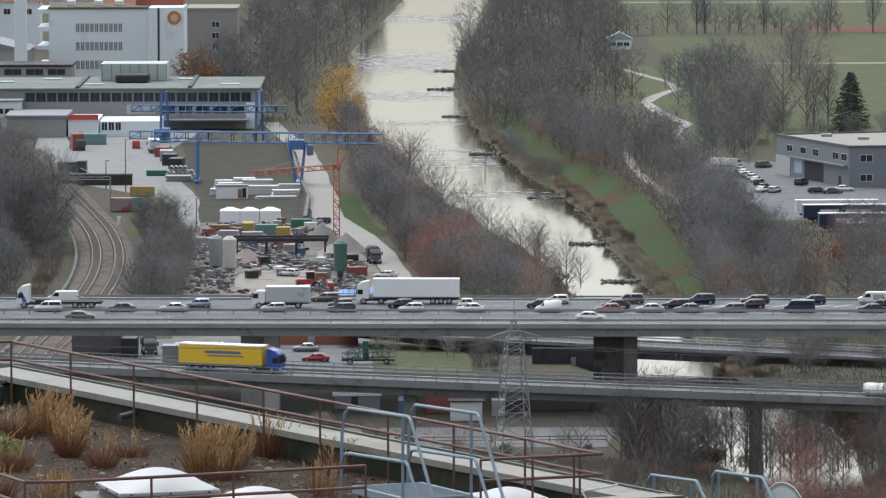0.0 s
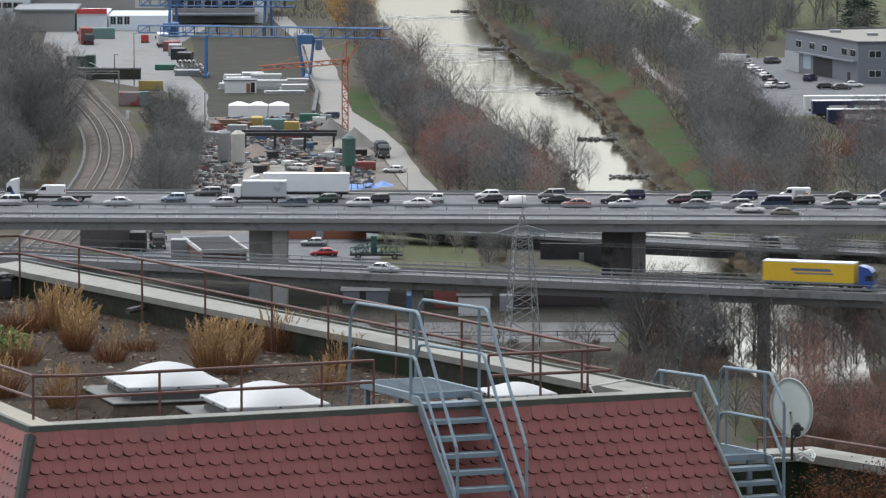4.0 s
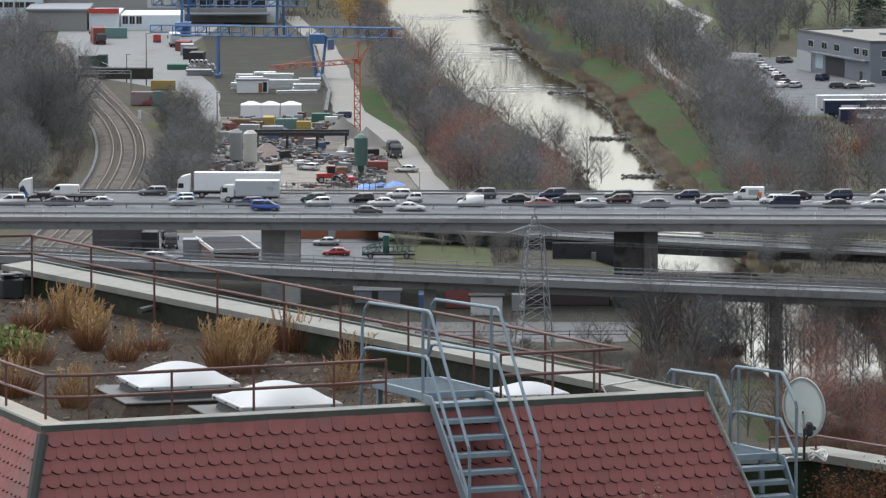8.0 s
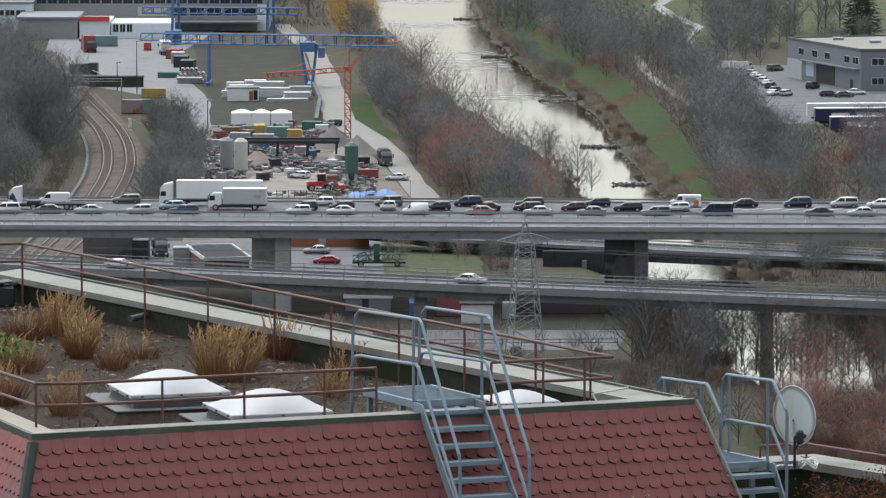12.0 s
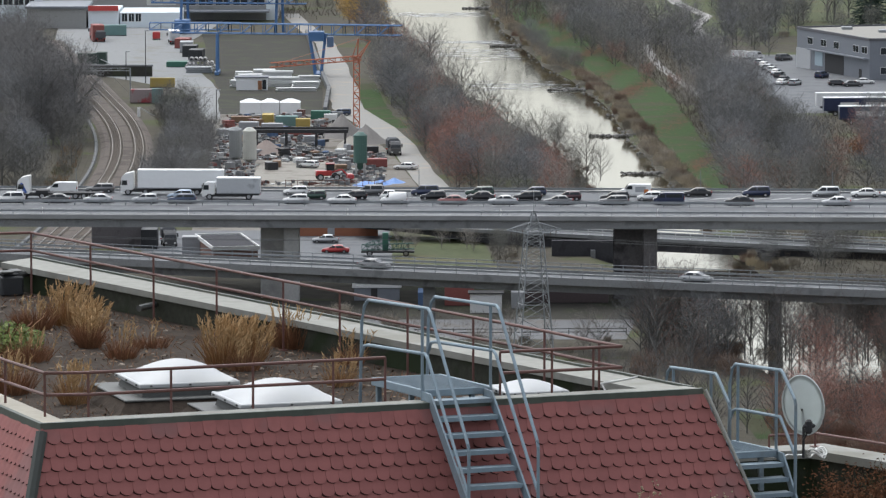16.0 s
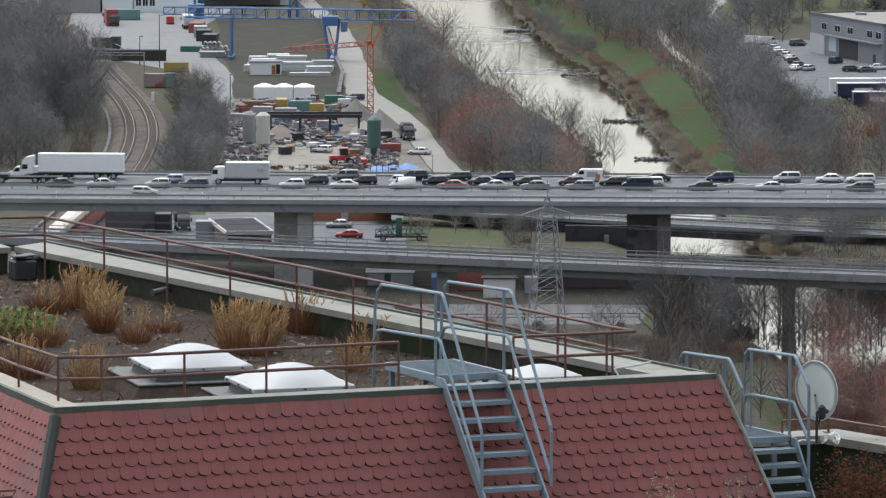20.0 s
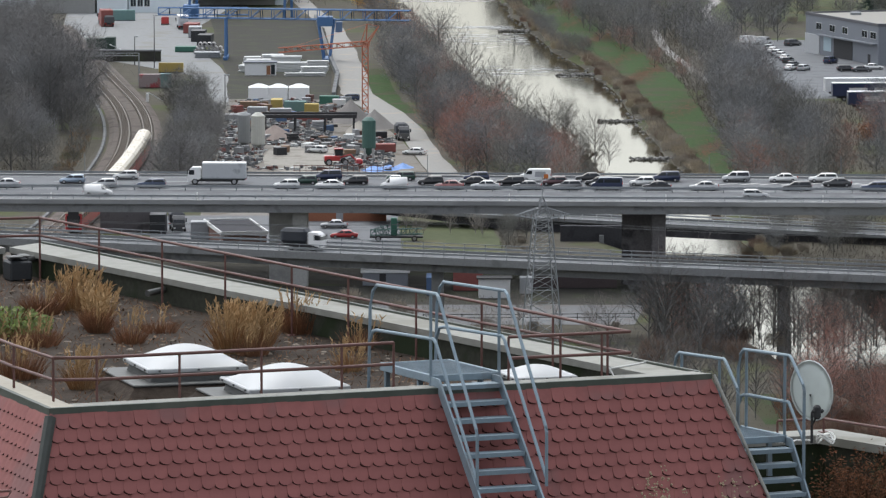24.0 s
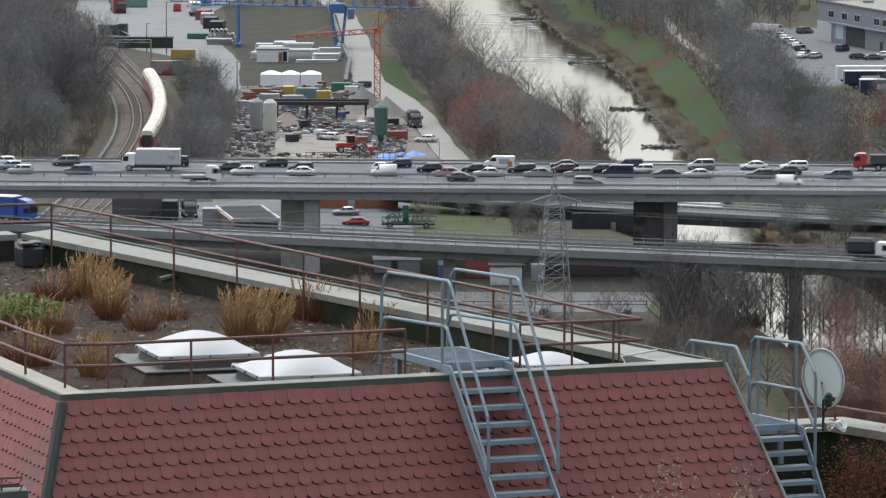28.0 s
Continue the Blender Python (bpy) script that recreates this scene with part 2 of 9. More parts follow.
# hatched gore between the lanes
for i in range(9):
    x = 8 + i * 3.2
    bm = bmesh.new()
    slab(bm, ((x, 885.4), (x + 0.7, 885.4), (x + 3.7, 887.8 + i * 0.12), (x + 3.0, 887.8 + i * 0.12)), DECK_Z + 0.003, DECK_Z + 0.013)
    part("hatch_stripe", bm, WHITE_LINE, bridge)
bm = boxes((38, 220, 886.4, 886.6, DECK_Z + 0.5, DECK_Z + 0.8))
part("guard_rail", bm, GALV, bridge)
POST_WHITE = mat("white_post", (0.75, 0.75, 0.72), 0.6)
for x in (-114, -91.5, -69, -44.5, -21, 3, 27, 51):
    part("marker_post", boxes((x - 0.06, x + 0.06, 858.6, 858.75, DECK_Z, DECK_Z + 1.1)), POST_WHITE, bridge)
for x in (-90, -66, -35, 10, 31, 45):
    part("sign_post", boxes((x - 0.05, x + 0.05, 895.6, 895.7, DECK_Z, DECK_Z + 3.6)), GALV, bridge)


# ---- slip roads: one before the motorway bridge, one beyond it ----
def ramp_y(x):
    return 809.1 - 0.372 * x + 0.00035 * x * x


def ramp_strip(f, x0, x1, a, b, z0, z1, zf=None):
    """A bar that follows the slip road, between the offsets a and b across it."""
    bm = bmesh.new()
    rows = []
    x = x0
    while x <= x1 + 0.01:
        y = f(x)
        k = zf(x) if zf else 0.0
        rows.append([bm.verts.new((x, y + o, z + k)) for o, z in ((a, z0), (b, z0), (b, z1), (a, z1))])
        x += 8
    for p, q in zip(rows, rows[1:]):
        for i in range(4):
            j = (i + 1) % 4
            bm.faces.new((p[i], p[j], q[j], q[i]))
    bm.faces.new(rows[0])
    bm.faces.new(rows[-1][::-1])
    bmesh.ops.recalc_face_normals(bm, faces=bm.faces)
    return bm


GALV_PALE = mat("pale_galvanised_steel", (0.5, 0.51, 0.51), 0.6, 0.1, size=0.5, vary=0.15)


def slip_road(f, z, x0, x1, label, zf=None, rail_posts=3.0, steel=GALV, deep=1.95, top_rail=True, beam=0.75):
    ob = thing("slip_road_bridge", label, "bridge")
    part("road_surface", ramp_strip(f, x0, x1, -4.4, 4.4, z - 0.4, z, zf), ASPHALT, ob)
    part("edge_beam", ramp_strip(f, x0, x1, -5.0, -4.4, z - beam, z + 0.3, zf), FASCIA, ob)
    part("edge_beam", ramp_strip(f, x0, x1, 4.4, 5.0, z - 0.75, z + 0.3, zf), FASCIA, ob)
    if deep:
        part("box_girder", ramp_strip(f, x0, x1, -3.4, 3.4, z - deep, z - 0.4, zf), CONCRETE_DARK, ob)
    part("edge_line", ramp_strip(f, x0, x1, -3.5, -3.3, z + 0.003, z + 0.012, zf), WHITE_LINE, ob)
    part("edge_line", ramp_strip(f, x0, x1, 3.3, 3.5, z + 0.003, z + 0.012, zf), WHITE_LINE, ob)
    for o in (-4.7, 4.7):
        r = part("guard_rail", ramp_strip(f, x0, x1, o - 0.05, o + 0.05, z + 0.62, z + 0.9, zf), steel, ob)
        if top_rail:
            part("hand_rail", ramp_strip(f, x0, x1, o - 0.04, o + 0.04, z + 1.28, z + 1.38, zf), steel, ob)
        x = x0
        while x < x1:
            k = zf(x) if zf else 0.0
            if -80 < x < 85:
                part("rail_post", boxes((x - 0.06, x + 0.06, f(x) + o - 0.06, f(x) + o + 0.06, z + k + 0.3, z + k + (1.3 if top_rail else 0.88))), steel, r)
            x += rail_posts
    return ob


RAMP_Z = 10.6
ramp = slip_road(ramp_y, RAMP_Z, -160, 160, "single-lane concrete slip road bridge with steel guard rails")
for x in (-68, -1.9, 47.2, 105):
    part("pier", boxes((x - 0.9, x + 0.9, ramp_y(x) - 1.2, ramp_y(x) + 1.2, -4, RAMP_Z - 1.95), bevel=0.1), FASCIA, ramp)


RAMP2_Z = 2.33


def ramp2_y(x):
    return 950.0 - 0.372 * x


def ramp2_z(x):
    return -0.012 * x


ramp2 = slip_road(ramp2_y, RAMP2_Z, -14, 200, "lower concrete slip road bridge passing behind the motorway piers", ramp2_z, 2.4, GALV_PALE, deep=0, beam=0.2)


def ramp2_depth(x):
    """Depth of the branching girder below the road: deepest where it meets the river pier."""
    return float(np.interp(x, (-14, -5, 7, 13, 27, 34, 60, 200), (0.6, 1.0, 2.0, 3.0, 4.0, 2.0, 1.9, 2.3)))


bm = bmesh.new()
rows = []
for i in range(108):
    x = -14.0 + 2 * i
    y, z = ramp2_y(x), RAMP2_Z + ramp2_z(x)
    rows.append([bm.verts.new(p) for p in ((x, y - 3.8, z - ramp2_depth(x)), (x, y + 3.4, z - ramp2_depth(x)), (x, y + 3.4, z - 0.4), (x, y - 3.8, z - 0.25))])
for p, q in zip(rows, rows[1:]):
    for i in range(4):
        j = (i + 1) % 4
        bm.faces.new((p[i], p[j], q[j], q[i]))
bm.faces.new(rows[0])
bm.faces.new(rows[-1][::-1])
bmesh.ops.recalc_face_normals(bm, faces=bm.faces)
# near-black tone puts the upper deck's shadow into the concrete colour
DECK_SHADE = mat("shade_black_concrete", (0.06, 0.06, 0.066), 0.9, size=2, vary=0.3, dark=(0.04, 0.04, 0.044), patch=0.08)
part("box_girder", bm, DECK_SHADE, ramp2)
for x in (66, 114):
    part("pier", boxes((x - 1.0, x + 1.0, ramp2_y(x) - 1.3, ramp2_y(x) + 1.3, -4, RAMP2_Z + ramp2_z(x) - 2.3), bevel=0.1), CONCRETE_DARK, ramp2)
# abutment wall coloured as dark as the shade below the bridges
abut = thing("abutment", "shade-dark abutment with a pale pillar under the slip road", "wall", pose(22.5, 925, -2.5))
part("wall", boxes((-4.4, 6.0, 0, 1.2, 0, 5.1), bevel=0.06), DECK_SHADE, abut)
part("pillar", boxes((2.0, 2.8, -0.7, -0.1, 0, 3.6), bevel=0.05), FASCIA, abut)


# ---- the near building: flat overgrown roof behind a red tiled mansard ----
ROOF_Z = 92.5
ROOF = pose(-4.84, 67.71, ROOF_Z, 0, 0, 21.5)
FLOOR = -0.45          # roof garden level below the coping
LEAN = 0.42            # the mansard comes forward by this much per metre down
COPPER = mat("weathered_coping_sheet", (0.075, 0.088, 0.074), 0.55, 0.3, size=0.7, vary=0.2, dark=(0.115, 0.12, 0.1), patch=0.06, bump=0.1)
COPING_TOP = mat("pale_coping_slab", (0.25, 0.25, 0.222), 0.8, size=0.9, vary=0.22, dark=(0.19, 0.185, 0.155), patch=0.07, bump=0.1)
MOSSY = mat("mossy_dark_wall", (0.05, 0.052, 0.04), 0.9, size=0.5, vary=0.4, dark=(0.03, 0.04, 0.022), patch=0.12, bump=0.3)
SUBSTRATE = mat("roof_garden_soil", (0.05, 0.039, 0.031), 0.95, size=0.6, vary=0.6, dark=(0.035, 0.027, 0.021), patch=0.11, bump=0.8)
SHEET = mat("tile_underlay", (0.09, 0.035, 0.03), 0.9, size=0.3)
ZINC = mat("zinc_flashing", (0.085, 0.088, 0.084), 0.6, 0.3, size=0.5, vary=0.25, dark=(0.12, 0.115, 0.1), patch=0.06)
KERB_DARK = mat("dark_upstand", (0.07, 0.072, 0.068), 0.7, size=0.4, vary=0.25)
ACRYLIC = mat("white_acrylic_dome", (0.4, 0.41, 0.415), 0.4, size=0.8, vary=0.04, dark=(0.41, 0.415, 0.405), patch=0.06)
GRATING = mat("steel_grating", (0.1, 0.132, 0.155), 0.75, 0.1, size=0.08, vary=0.4)
STAIR_STEEL = mat("galvanised_stair", (0.2, 0.262, 0.305), 0.6, 0.2, size=0.35, vary=0.16, dark=(0.18, 0.22, 0.245), patch=0.05)
house = thing("apartment_building", "building with an overgrown flat roof behind a red tiled mansard", "building", ROOF)
RB = (5.42, 17.9)      # far corner of the roof


def far_edge(y, inset=0.0):
    return 8.73 - (8.73 - RB[0]) * y / RB[1] - inset


bm = bmesh.new()
slab(bm, ((0.15, 0.15), (far_edge(0.15, 0.35), 0.15), (far_edge(17.5, 0.35), 17.5), (0.15, 17.5)), FLOOR - 0.4, FLOOR)
part("roof_surface", bm, SUBSTRATE, house)
bm = bmesh.new()
slab(bm, ((0.3, 0.3), (8.2, 0.3), (RB[0] - 0.2, 17.0), (0.3, 17.0)), -12.5, FLOOR - 0.4)
part("outer_wall", bm, mat("pale_render", (0.5, 0.47, 0.4), 0.9), house)
# parapet with sheet coping along the front and the left side
bm = boxes((0.0, 8.73, 0.0, 0.3, FLOOR, -0.16), (0.0, 0.3, 0.3, 17.0, FLOOR, -0.16))
part("parapet", bm, MOSSY, house)
bm = bmesh.new()
box(bm, -0.06, 8.74, -0.06, 0.0, -0.115, 0.0)
part("coping_front", bm, COPPER, house)
bm = bmesh.new()
box(bm, -0.06, 0.0, 0.004, 17.0, -0.115, -0.004)
part("coping_front", bm, COPPER, house)
bm = bmesh.new()
slab(bm, ((0.3, 0.0), (8.73, 0.0), (8.63, 0.3), (0.3, 0.3)), -0.16, -0.008)
part("coping_top", bm, COPING_TOP, house)
bm = bmesh.new()
slab(bm, ((0.0, 0.0), (0.298, 0.0), (0.298, 17), (0.0, 17)), -0.16, -0.006)
part("coping_top", bm, mat("cream_coping_sheet", (0.34, 0.31, 0.25), 0.75, size=0.8, vary=0.18, dark=(0.3, 0.28, 0.22), patch=0.06), house)
# far parapet: a broad pale slab on a dark mossy wall
bm = bmesh.new()
slab(bm, ((8.73, 0.31), (far_edge(17.9), 17.9), (far_edge(17.9) - 0.6, 17.5), (8.16, 0.31)), -0.14, -0.05)
part("coping_slab", bm, COPING_TOP, house)
bm = bmesh.new()
slab(bm, ((8.66, 0.31), (far_edge(17.8, 0.06), 17.8), (far_edge(17.6, 0.6), 17.6), (8.2, 0.31)), FLOOR, -0.14)
part("parapet", bm, MOSSY, house)
bm = boxes((0, RB[0] - 0.69, 17.4, 17.9, -0.14, -0.05))
part("coping_slab", bm, COPING_TOP, house)
bm = boxes((0, RB[0] - 0.72, 17.45, 17.85, FLOOR, -0.14))
part("parapet", bm, MOSSY, house)
# black joint along the far slab's outer edge
bm = bmesh.new()
slab(bm, ((8.78, 0.31), (far_edge(17.95, -0.05), 17.95), (far_edge(17.9, -0.003), 17.9), (8.735, 0.31)), -0.3, -0.02)
part("edge_trim", bm, COPPER, house)


# the sloping tiled faces: a base plane under the tiles
def hip_left(z):
    return 0.32 * z


def hip_right(z):
    return 8.73 - 0.34 * z


Z0, Z1 = -0.112, -3.2
bm = bmesh.new()
v = [bm.verts.new(p) for p in ((hip_left(Z0), LEAN * Z0, Z0), (hip_right(Z0), LEAN * Z0, Z0), (hip_right(Z1), LEAN * Z1, Z1), (hip_left(Z1), LEAN * Z1, Z1))]
w = [bm.verts.new(p) for p in ((0.1, 0.3, Z0), (8.6, 0.3, Z0), (8.6, 0.3, Z1), (0.1, 0.3, Z1))]
for a, b in ((0, 1), (1, 2), (2, 3), (3, 0)):
    bm.faces.new((v[a], v[b], w[b], w[a]))
bm.faces.new(v[::-1])
bm.faces.new(w)
bmesh.ops.recalc_face_normals(bm, faces=bm.faces)
mansard_front = part("mansard_front", bm, SHEET, house)
bm = bmesh.new()
v = [bm.verts.new(p) for p in ((0.0, 0.0 + LEAN * Z0, Z0), (0.32 * Z0, 17, Z0), (hip_left(Z1), 17, Z1), (hip_left(Z1), LEAN * Z1, Z1))]
w = [bm.verts.new(p) for p in ((0.25, 0.3, Z0), (0.25, 17, Z0), (0.25, 17, Z1), (0.25, 0.3, Z1))]
for a, b in ((0, 1), (1, 2), (2, 3), (3, 0)):
    bm.faces.new((v[a], v[b], w[b], w[a]))
bm.faces.new(v)
bm.faces.new(w[::-1])
bmesh.ops.recalc_face_normals(bm, faces=bm.faces)
mansard_side = part("mansard_side", bm, SHEET, house)
# hip sheets
bm = bmesh.new()
tube(bm, ((hip_left(Z0) - 0.01, LEAN * Z0 - 0.02, Z0), (hip_left(Z1) - 0.01, LEAN * Z1 - 0.02, Z1)), 0.075, 8)
part("hip_flashing", bm, mat("dark_hip_sheet", (0.05, 0.056, 0.05), 0.6, 0.2, size=0.6, vary=0.25), house)
bm = bmesh.new()
tube(bm, ((hip_right(Z0) - 0.01, LEAN * Z0 - 0.035, Z0 + 0.1), (hip_right(Z1) - 0.01, LEAN * Z1 - 0.035, Z1)), 0.022, 8)
part("hip_flashing", bm, mat("bright_hip_edge", (0.3, 0.3, 0.27), 0.55, 0.2, size=0.5, vary=0.25, dark=(0.16, 0.16, 0.14), patch=0.06), house)


# ---- rust-red railings on the roof ----
def railing(posts, label, tops=0.53, foot=FLOOR, bends=()):
    """Two rails on round posts: posts of (x, y), without a post at a bend."""
    ob = thing("roof_railing", label, "railing", ROOF)
    for z in (tops, tops - 0.27) if tops > 0 else (tops,):
        bm = bmesh.new()
        tube(bm, [(x, y, z) for x, y in posts], 0.021, 8)
        part("rail", bm, RUST_PAINT, ob)
    for x, y in (p for p in posts if p not in bends):
        bm = bmesh.new()
        tube(bm, ((x, y, foot), (x, y, tops)), 0.017, 8)
        p = part("post", bm, RUST_PAINT, ob)
        part("foot_plate", boxes((x - 0.06, x + 0.06, y - 0.06, y + 0.06, foot, foot + 0.012)), RUST_PAINT, p)
    return ob


railing([(0.02, 9.0), (0.03, 7.2), (0.05, 5.4), (0.08, 3.6), (0.1, 1.9), (0.19, 0.55), (0.7, 0.4), (1.77, 0.4), (2.84, 0.4), (3.9, 0.4), (4.6, 0.42)], "rust-red tubular railing along the front edge of the roof")
far_posts = [(6.15, 0.42), (6.85, 0.4), (7.41, 0.38), (7.79, 0.37), (7.69, 0.85)]
far_posts += [(far_edge(y, 0.83), y) for y in (2.2, 3.9, 5.53, 7.28, 8.79, 10.64, 12.46, 14.35, 16.2)]
far_posts += [(3.2, 16.4), (1.8, 16.6), (0.4, 16.8)]
railing(far_posts, "rust-red tubular railing along the far edge of the roof", bends=((7.79, 0.37),))


# ---- skylight domes ----
def skylight(x, y, turn, w=1.3, rise=0.23):
    ob = thing("skylight_dome", "white acrylic skylight dome on a zinc kerb on the flat roof", "skylight", ROOF @ pose(x, y, FLOOR, 0, 0, turn), group="skylights on the roof")
    h = w / 2
    bm = bmesh.new()
    quad_loft(bm, (-h - 0.42, h + 0.42, h + 0.42, 0.0), (-h - 0.25, h + 0.25, h + 0.22, 0.158))
    part("base", bm, SUBSTRATE, ob, "low bed of soil under the skylight")
    bm = bmesh.new()
    quad_loft(bm, (-h + 0.02, h - 0.02, h - 0.02, 0.19), (-h + 0.06, h - 0.06, h - 0.06, 0.3))
    part("kerb", bm, KERB_DARK, ob)
    part("apron", boxes((-h - 0.27, h + 0.27, -h - 0.24, h + 0.27, 0.16, 0.19), bevel=0.01), ZINC, ob)
    part("rim", boxes((-h - 0.02, h + 0.02, -h - 0.02, h + 0.02, 0.3, 0.36), bevel=0.012), ACRYLIC, ob)
    bm = bmesh.new()
    n = 14
    grid = []
    for i in range(n + 1):
        row = []
        for j in range(n + 1):
            a, b = -1 + 2 * i / n, -1 + 2 * j / n
            row.append(bm.verts.new((a * (h - 0.02), b * (h - 0.02), 0.36 + rise * (max(0.0, (1 - abs(a) ** 1.8) * (1 - abs(b) ** 1.8))) ** 0.9)))
        grid.append(row)
    for i in range(n):
        for j in range(n):
            f = bm.faces.new((grid[i][j], grid[i + 1][j], grid[i + 1][j + 1], grid[i][j + 1]))
            f.smooth = True
    part("dome", bm, ACRYLIC, ob)
    for k in range(4):
        for s in (-0.4, 0, 0.4):
            p = Matrix.Rotation(math.pi / 2 * k, 4, "Z") @ Vector((h + 0.025, s * w, 0.335))
            part("clamp", boxes((p.x - 0.014, p.x + 0.014, p.y - 0.014, p.y + 0.014, p.z - 0.012, p.z + 0.012)), ZINC, ob)
    return ob


skylight(3.12, 4.15, -4)
skylight(3.68, 1.88, -3)
skylight(6.95, 1.45, -3, 0.8, 0.11)


# ---- galvanised stairs with platforms ----
def stair(x0, w, plat, steps, hand, knee, posts, label, slim=0.0):
    """Steel stair that comes down towards the viewer from a grating platform. plat: (front y, back y, front z, back z);
    steps: (count, first y, first z, going, rise); hand, knee: the side rails as (y, z); posts: (y, foot z, top z)."""
    ob = thing("steel_stair", label, "stairs", ROOF @ pose(x0, 0, 0))
    y0, y1, z0, z1 = plat
    tilt = pose(0, y0, z0, math.degrees(math.atan2(z1 - z0, y1 - y0)))
    d = y1 - y0
    pl = part("platform", boxes((0.02, w - 0.02, 0.02, d - 0.02, -0.028, -0.004)), GRATING, ob, m=tilt)
    for x in (0.0, w):
        part("platform_beam", boxes((x - 0.02, x + 0.02, 0, d, -0.09, 0.012), bevel=0.006), STAIR_STEEL, pl)
    for y in (0.0, d):
        part("platform_beam", boxes((0.021, w - 0.021, y - 0.02, y + 0.02, -0.08, 0.008), bevel=0.006), STAIR_STEEL, pl)
    for i in range(1, 14):
        y = d * i / 14
        part("grating_bar", boxes((0.021, w - 0.021, y - 0.006, y + 0.006, -0.003, 0.004)), STAIR_STEEL, pl)
    for x in (0.05, w - 0.05):
        for y in (d * 0.3, d - 0.08):
            part("platform_leg", boxes((x - 0.03, x + 0.03, y - 0.03, y + 0.03, -0.56, -0.09)), STAIR_STEEL, pl)
    n, sy, sz, go, rise = steps
    for i in range(n):
        y, z = sy - go * i, sz - rise * i
        st = part("step", boxes((0.016, w - slim - 0.016, y - 0.11, y + 0.11, z - 0.035, z), bevel=0.008), STAIR_STEEL, ob)
        part("nosing", boxes((0.018, w - slim - 0.018, y - 0.122, y - 0.111, z - 0.05, z + 0.004)), STAIR_STEEL, st)
    ye, ze = sy - go * n, sz - rise * n
    for x in (0.0, w):
        bm = bmesh.new()
        k = rise / go
        prof = [(y0, z0 - 0.01), (y0, z0 - 0.12), (sy - 0.12 + (z0 + 0.05 - sz) / k, z0 - 0.12), (ye - 0.12, ze - 0.17), (ye - 0.12, ze + 0.03), (sy - 0.12 + (z0 - 0.04 - sz) / k, z0 - 0.01)]
        sx = x if x == 0.0 else w - slim
        lo = [bm.verts.new((sx - 0.012, yy, zz)) for yy, zz in prof]
        hi = [bm.verts.new((sx + 0.012, yy, zz)) for yy, zz in prof]
        bm.faces.new(lo)
        bm.faces.new(hi[::-1])
        for i in range(6):
            j = (i + 1) % 6
            bm.faces.new((lo[j], lo[i], hi[i], hi[j]))
        bmesh.ops.recalc_face_normals(bm, faces=bm.faces)
        part("stringer", bm, STAIR_STEEL, ob)
        for name, line in (("handrail", hand), ("knee_rail", knee)):
            bm = bmesh.new()
            tube(bm, [(x, y, z) for y, z in line], 0.022, 8)
            part(name, bm, STAIR_STEEL, ob)
        for y, foot, top in posts:
            bm = bmesh.new()
            tube(bm, ((x, y, foot), (x, y, top)), 0.021, 8)
            part("rail_post", bm, STAIR_STEEL, ob)
    return ob


stair(5.02, 0.92, (0.2, 1.97, 0.12, 0.06), (16, -0.02, 0.025, 0.2, 0.187),
      ((2.43, FLOOR), (2.36, 0.75), (2.26, 0.96), (2.12, 1.05), (0.02, 1.17), (-0.06, 1.13), (-1.32, -0.36), (-1.35, -0.43), (-1.35, -1.1)),
      ((2.38, 0.3), (2.27, 0.44), (2.11, 0.47), (0.12, 0.59), (0.04, 0.55), (-1.35, -1.0)),
      ((0.22, -0.1, 1.14),), "galvanised steel stair with a grating platform over the mansard", slim=0.1)
stair(9.28, 0.93, (0.86, 2.25, -1.0, -1.06), (8, 0.72, -1.13, 0.14, 0.172),
      ((2.42, -3.1), (2.36, -0.3), (2.28, -0.1), (2.18, -0.03), (0.76, 0.06), (0.7, 0.03), (0.34, -0.27), (0.31, -0.34), (0.31, -1.9)),
      ((2.36, -0.8), (2.26, -0.66), (2.14, -0.62), (0.78, -0.55), (0.31, -1.0)),
      ((0.9, -1.1, 0.05), (2.1, -1.1, -0.03)), "short galvanised steel stair beside the mansard hip")


# ---- the lower terrace beyond the hip, with its satellite dish ----
terrace = thing("terrace", "lower roof terrace with a pale coping and dark planted wall", "building", ROOF)
TZ = -1.84
bm = bmesh.new()
slab(bm, ((10.2, 6.15), (13.1, 6.0), (15.2, -0.5), (15.7, -0.4), (13.55, 6.5), (10.2, 6.65)), TZ - 0.12, TZ)
part("coping_slab", bm, COPING_TOP, terrace)
bm = bmesh.new()
slab(bm, ((10.2, 6.22), (13.15, 6.07), (15.3, -0.5), (15.6, -0.4), (13.48, 6.43), (10.2, 6.58)), TZ - 3.5, TZ - 0.12)
part("parapet", bm, MOSSY, terrace)
bm = bmesh.new()
slab(bm, ((8.9, -3), (16, -3), (15.3, -0.4), (13.1, 6.2), (9.0, 6.3), (8.3, 1.0)), -12.5, TZ - 1.3)
part("roof_surface", bm, SUBSTRATE, terrace)
railing([(12.6, 6.28), (13.3, 6.25), (14.0, 4.1), (14.7, 2.0), (15.3, 0.2)], "rust-red railing on the terrace coping", tops=TZ + 0.19, foot=TZ)
part("leg", boxes((9.6, 9.7, 1.95, 2.05, TZ - 1.3, -1.09)), STAIR_STEEL, terrace)

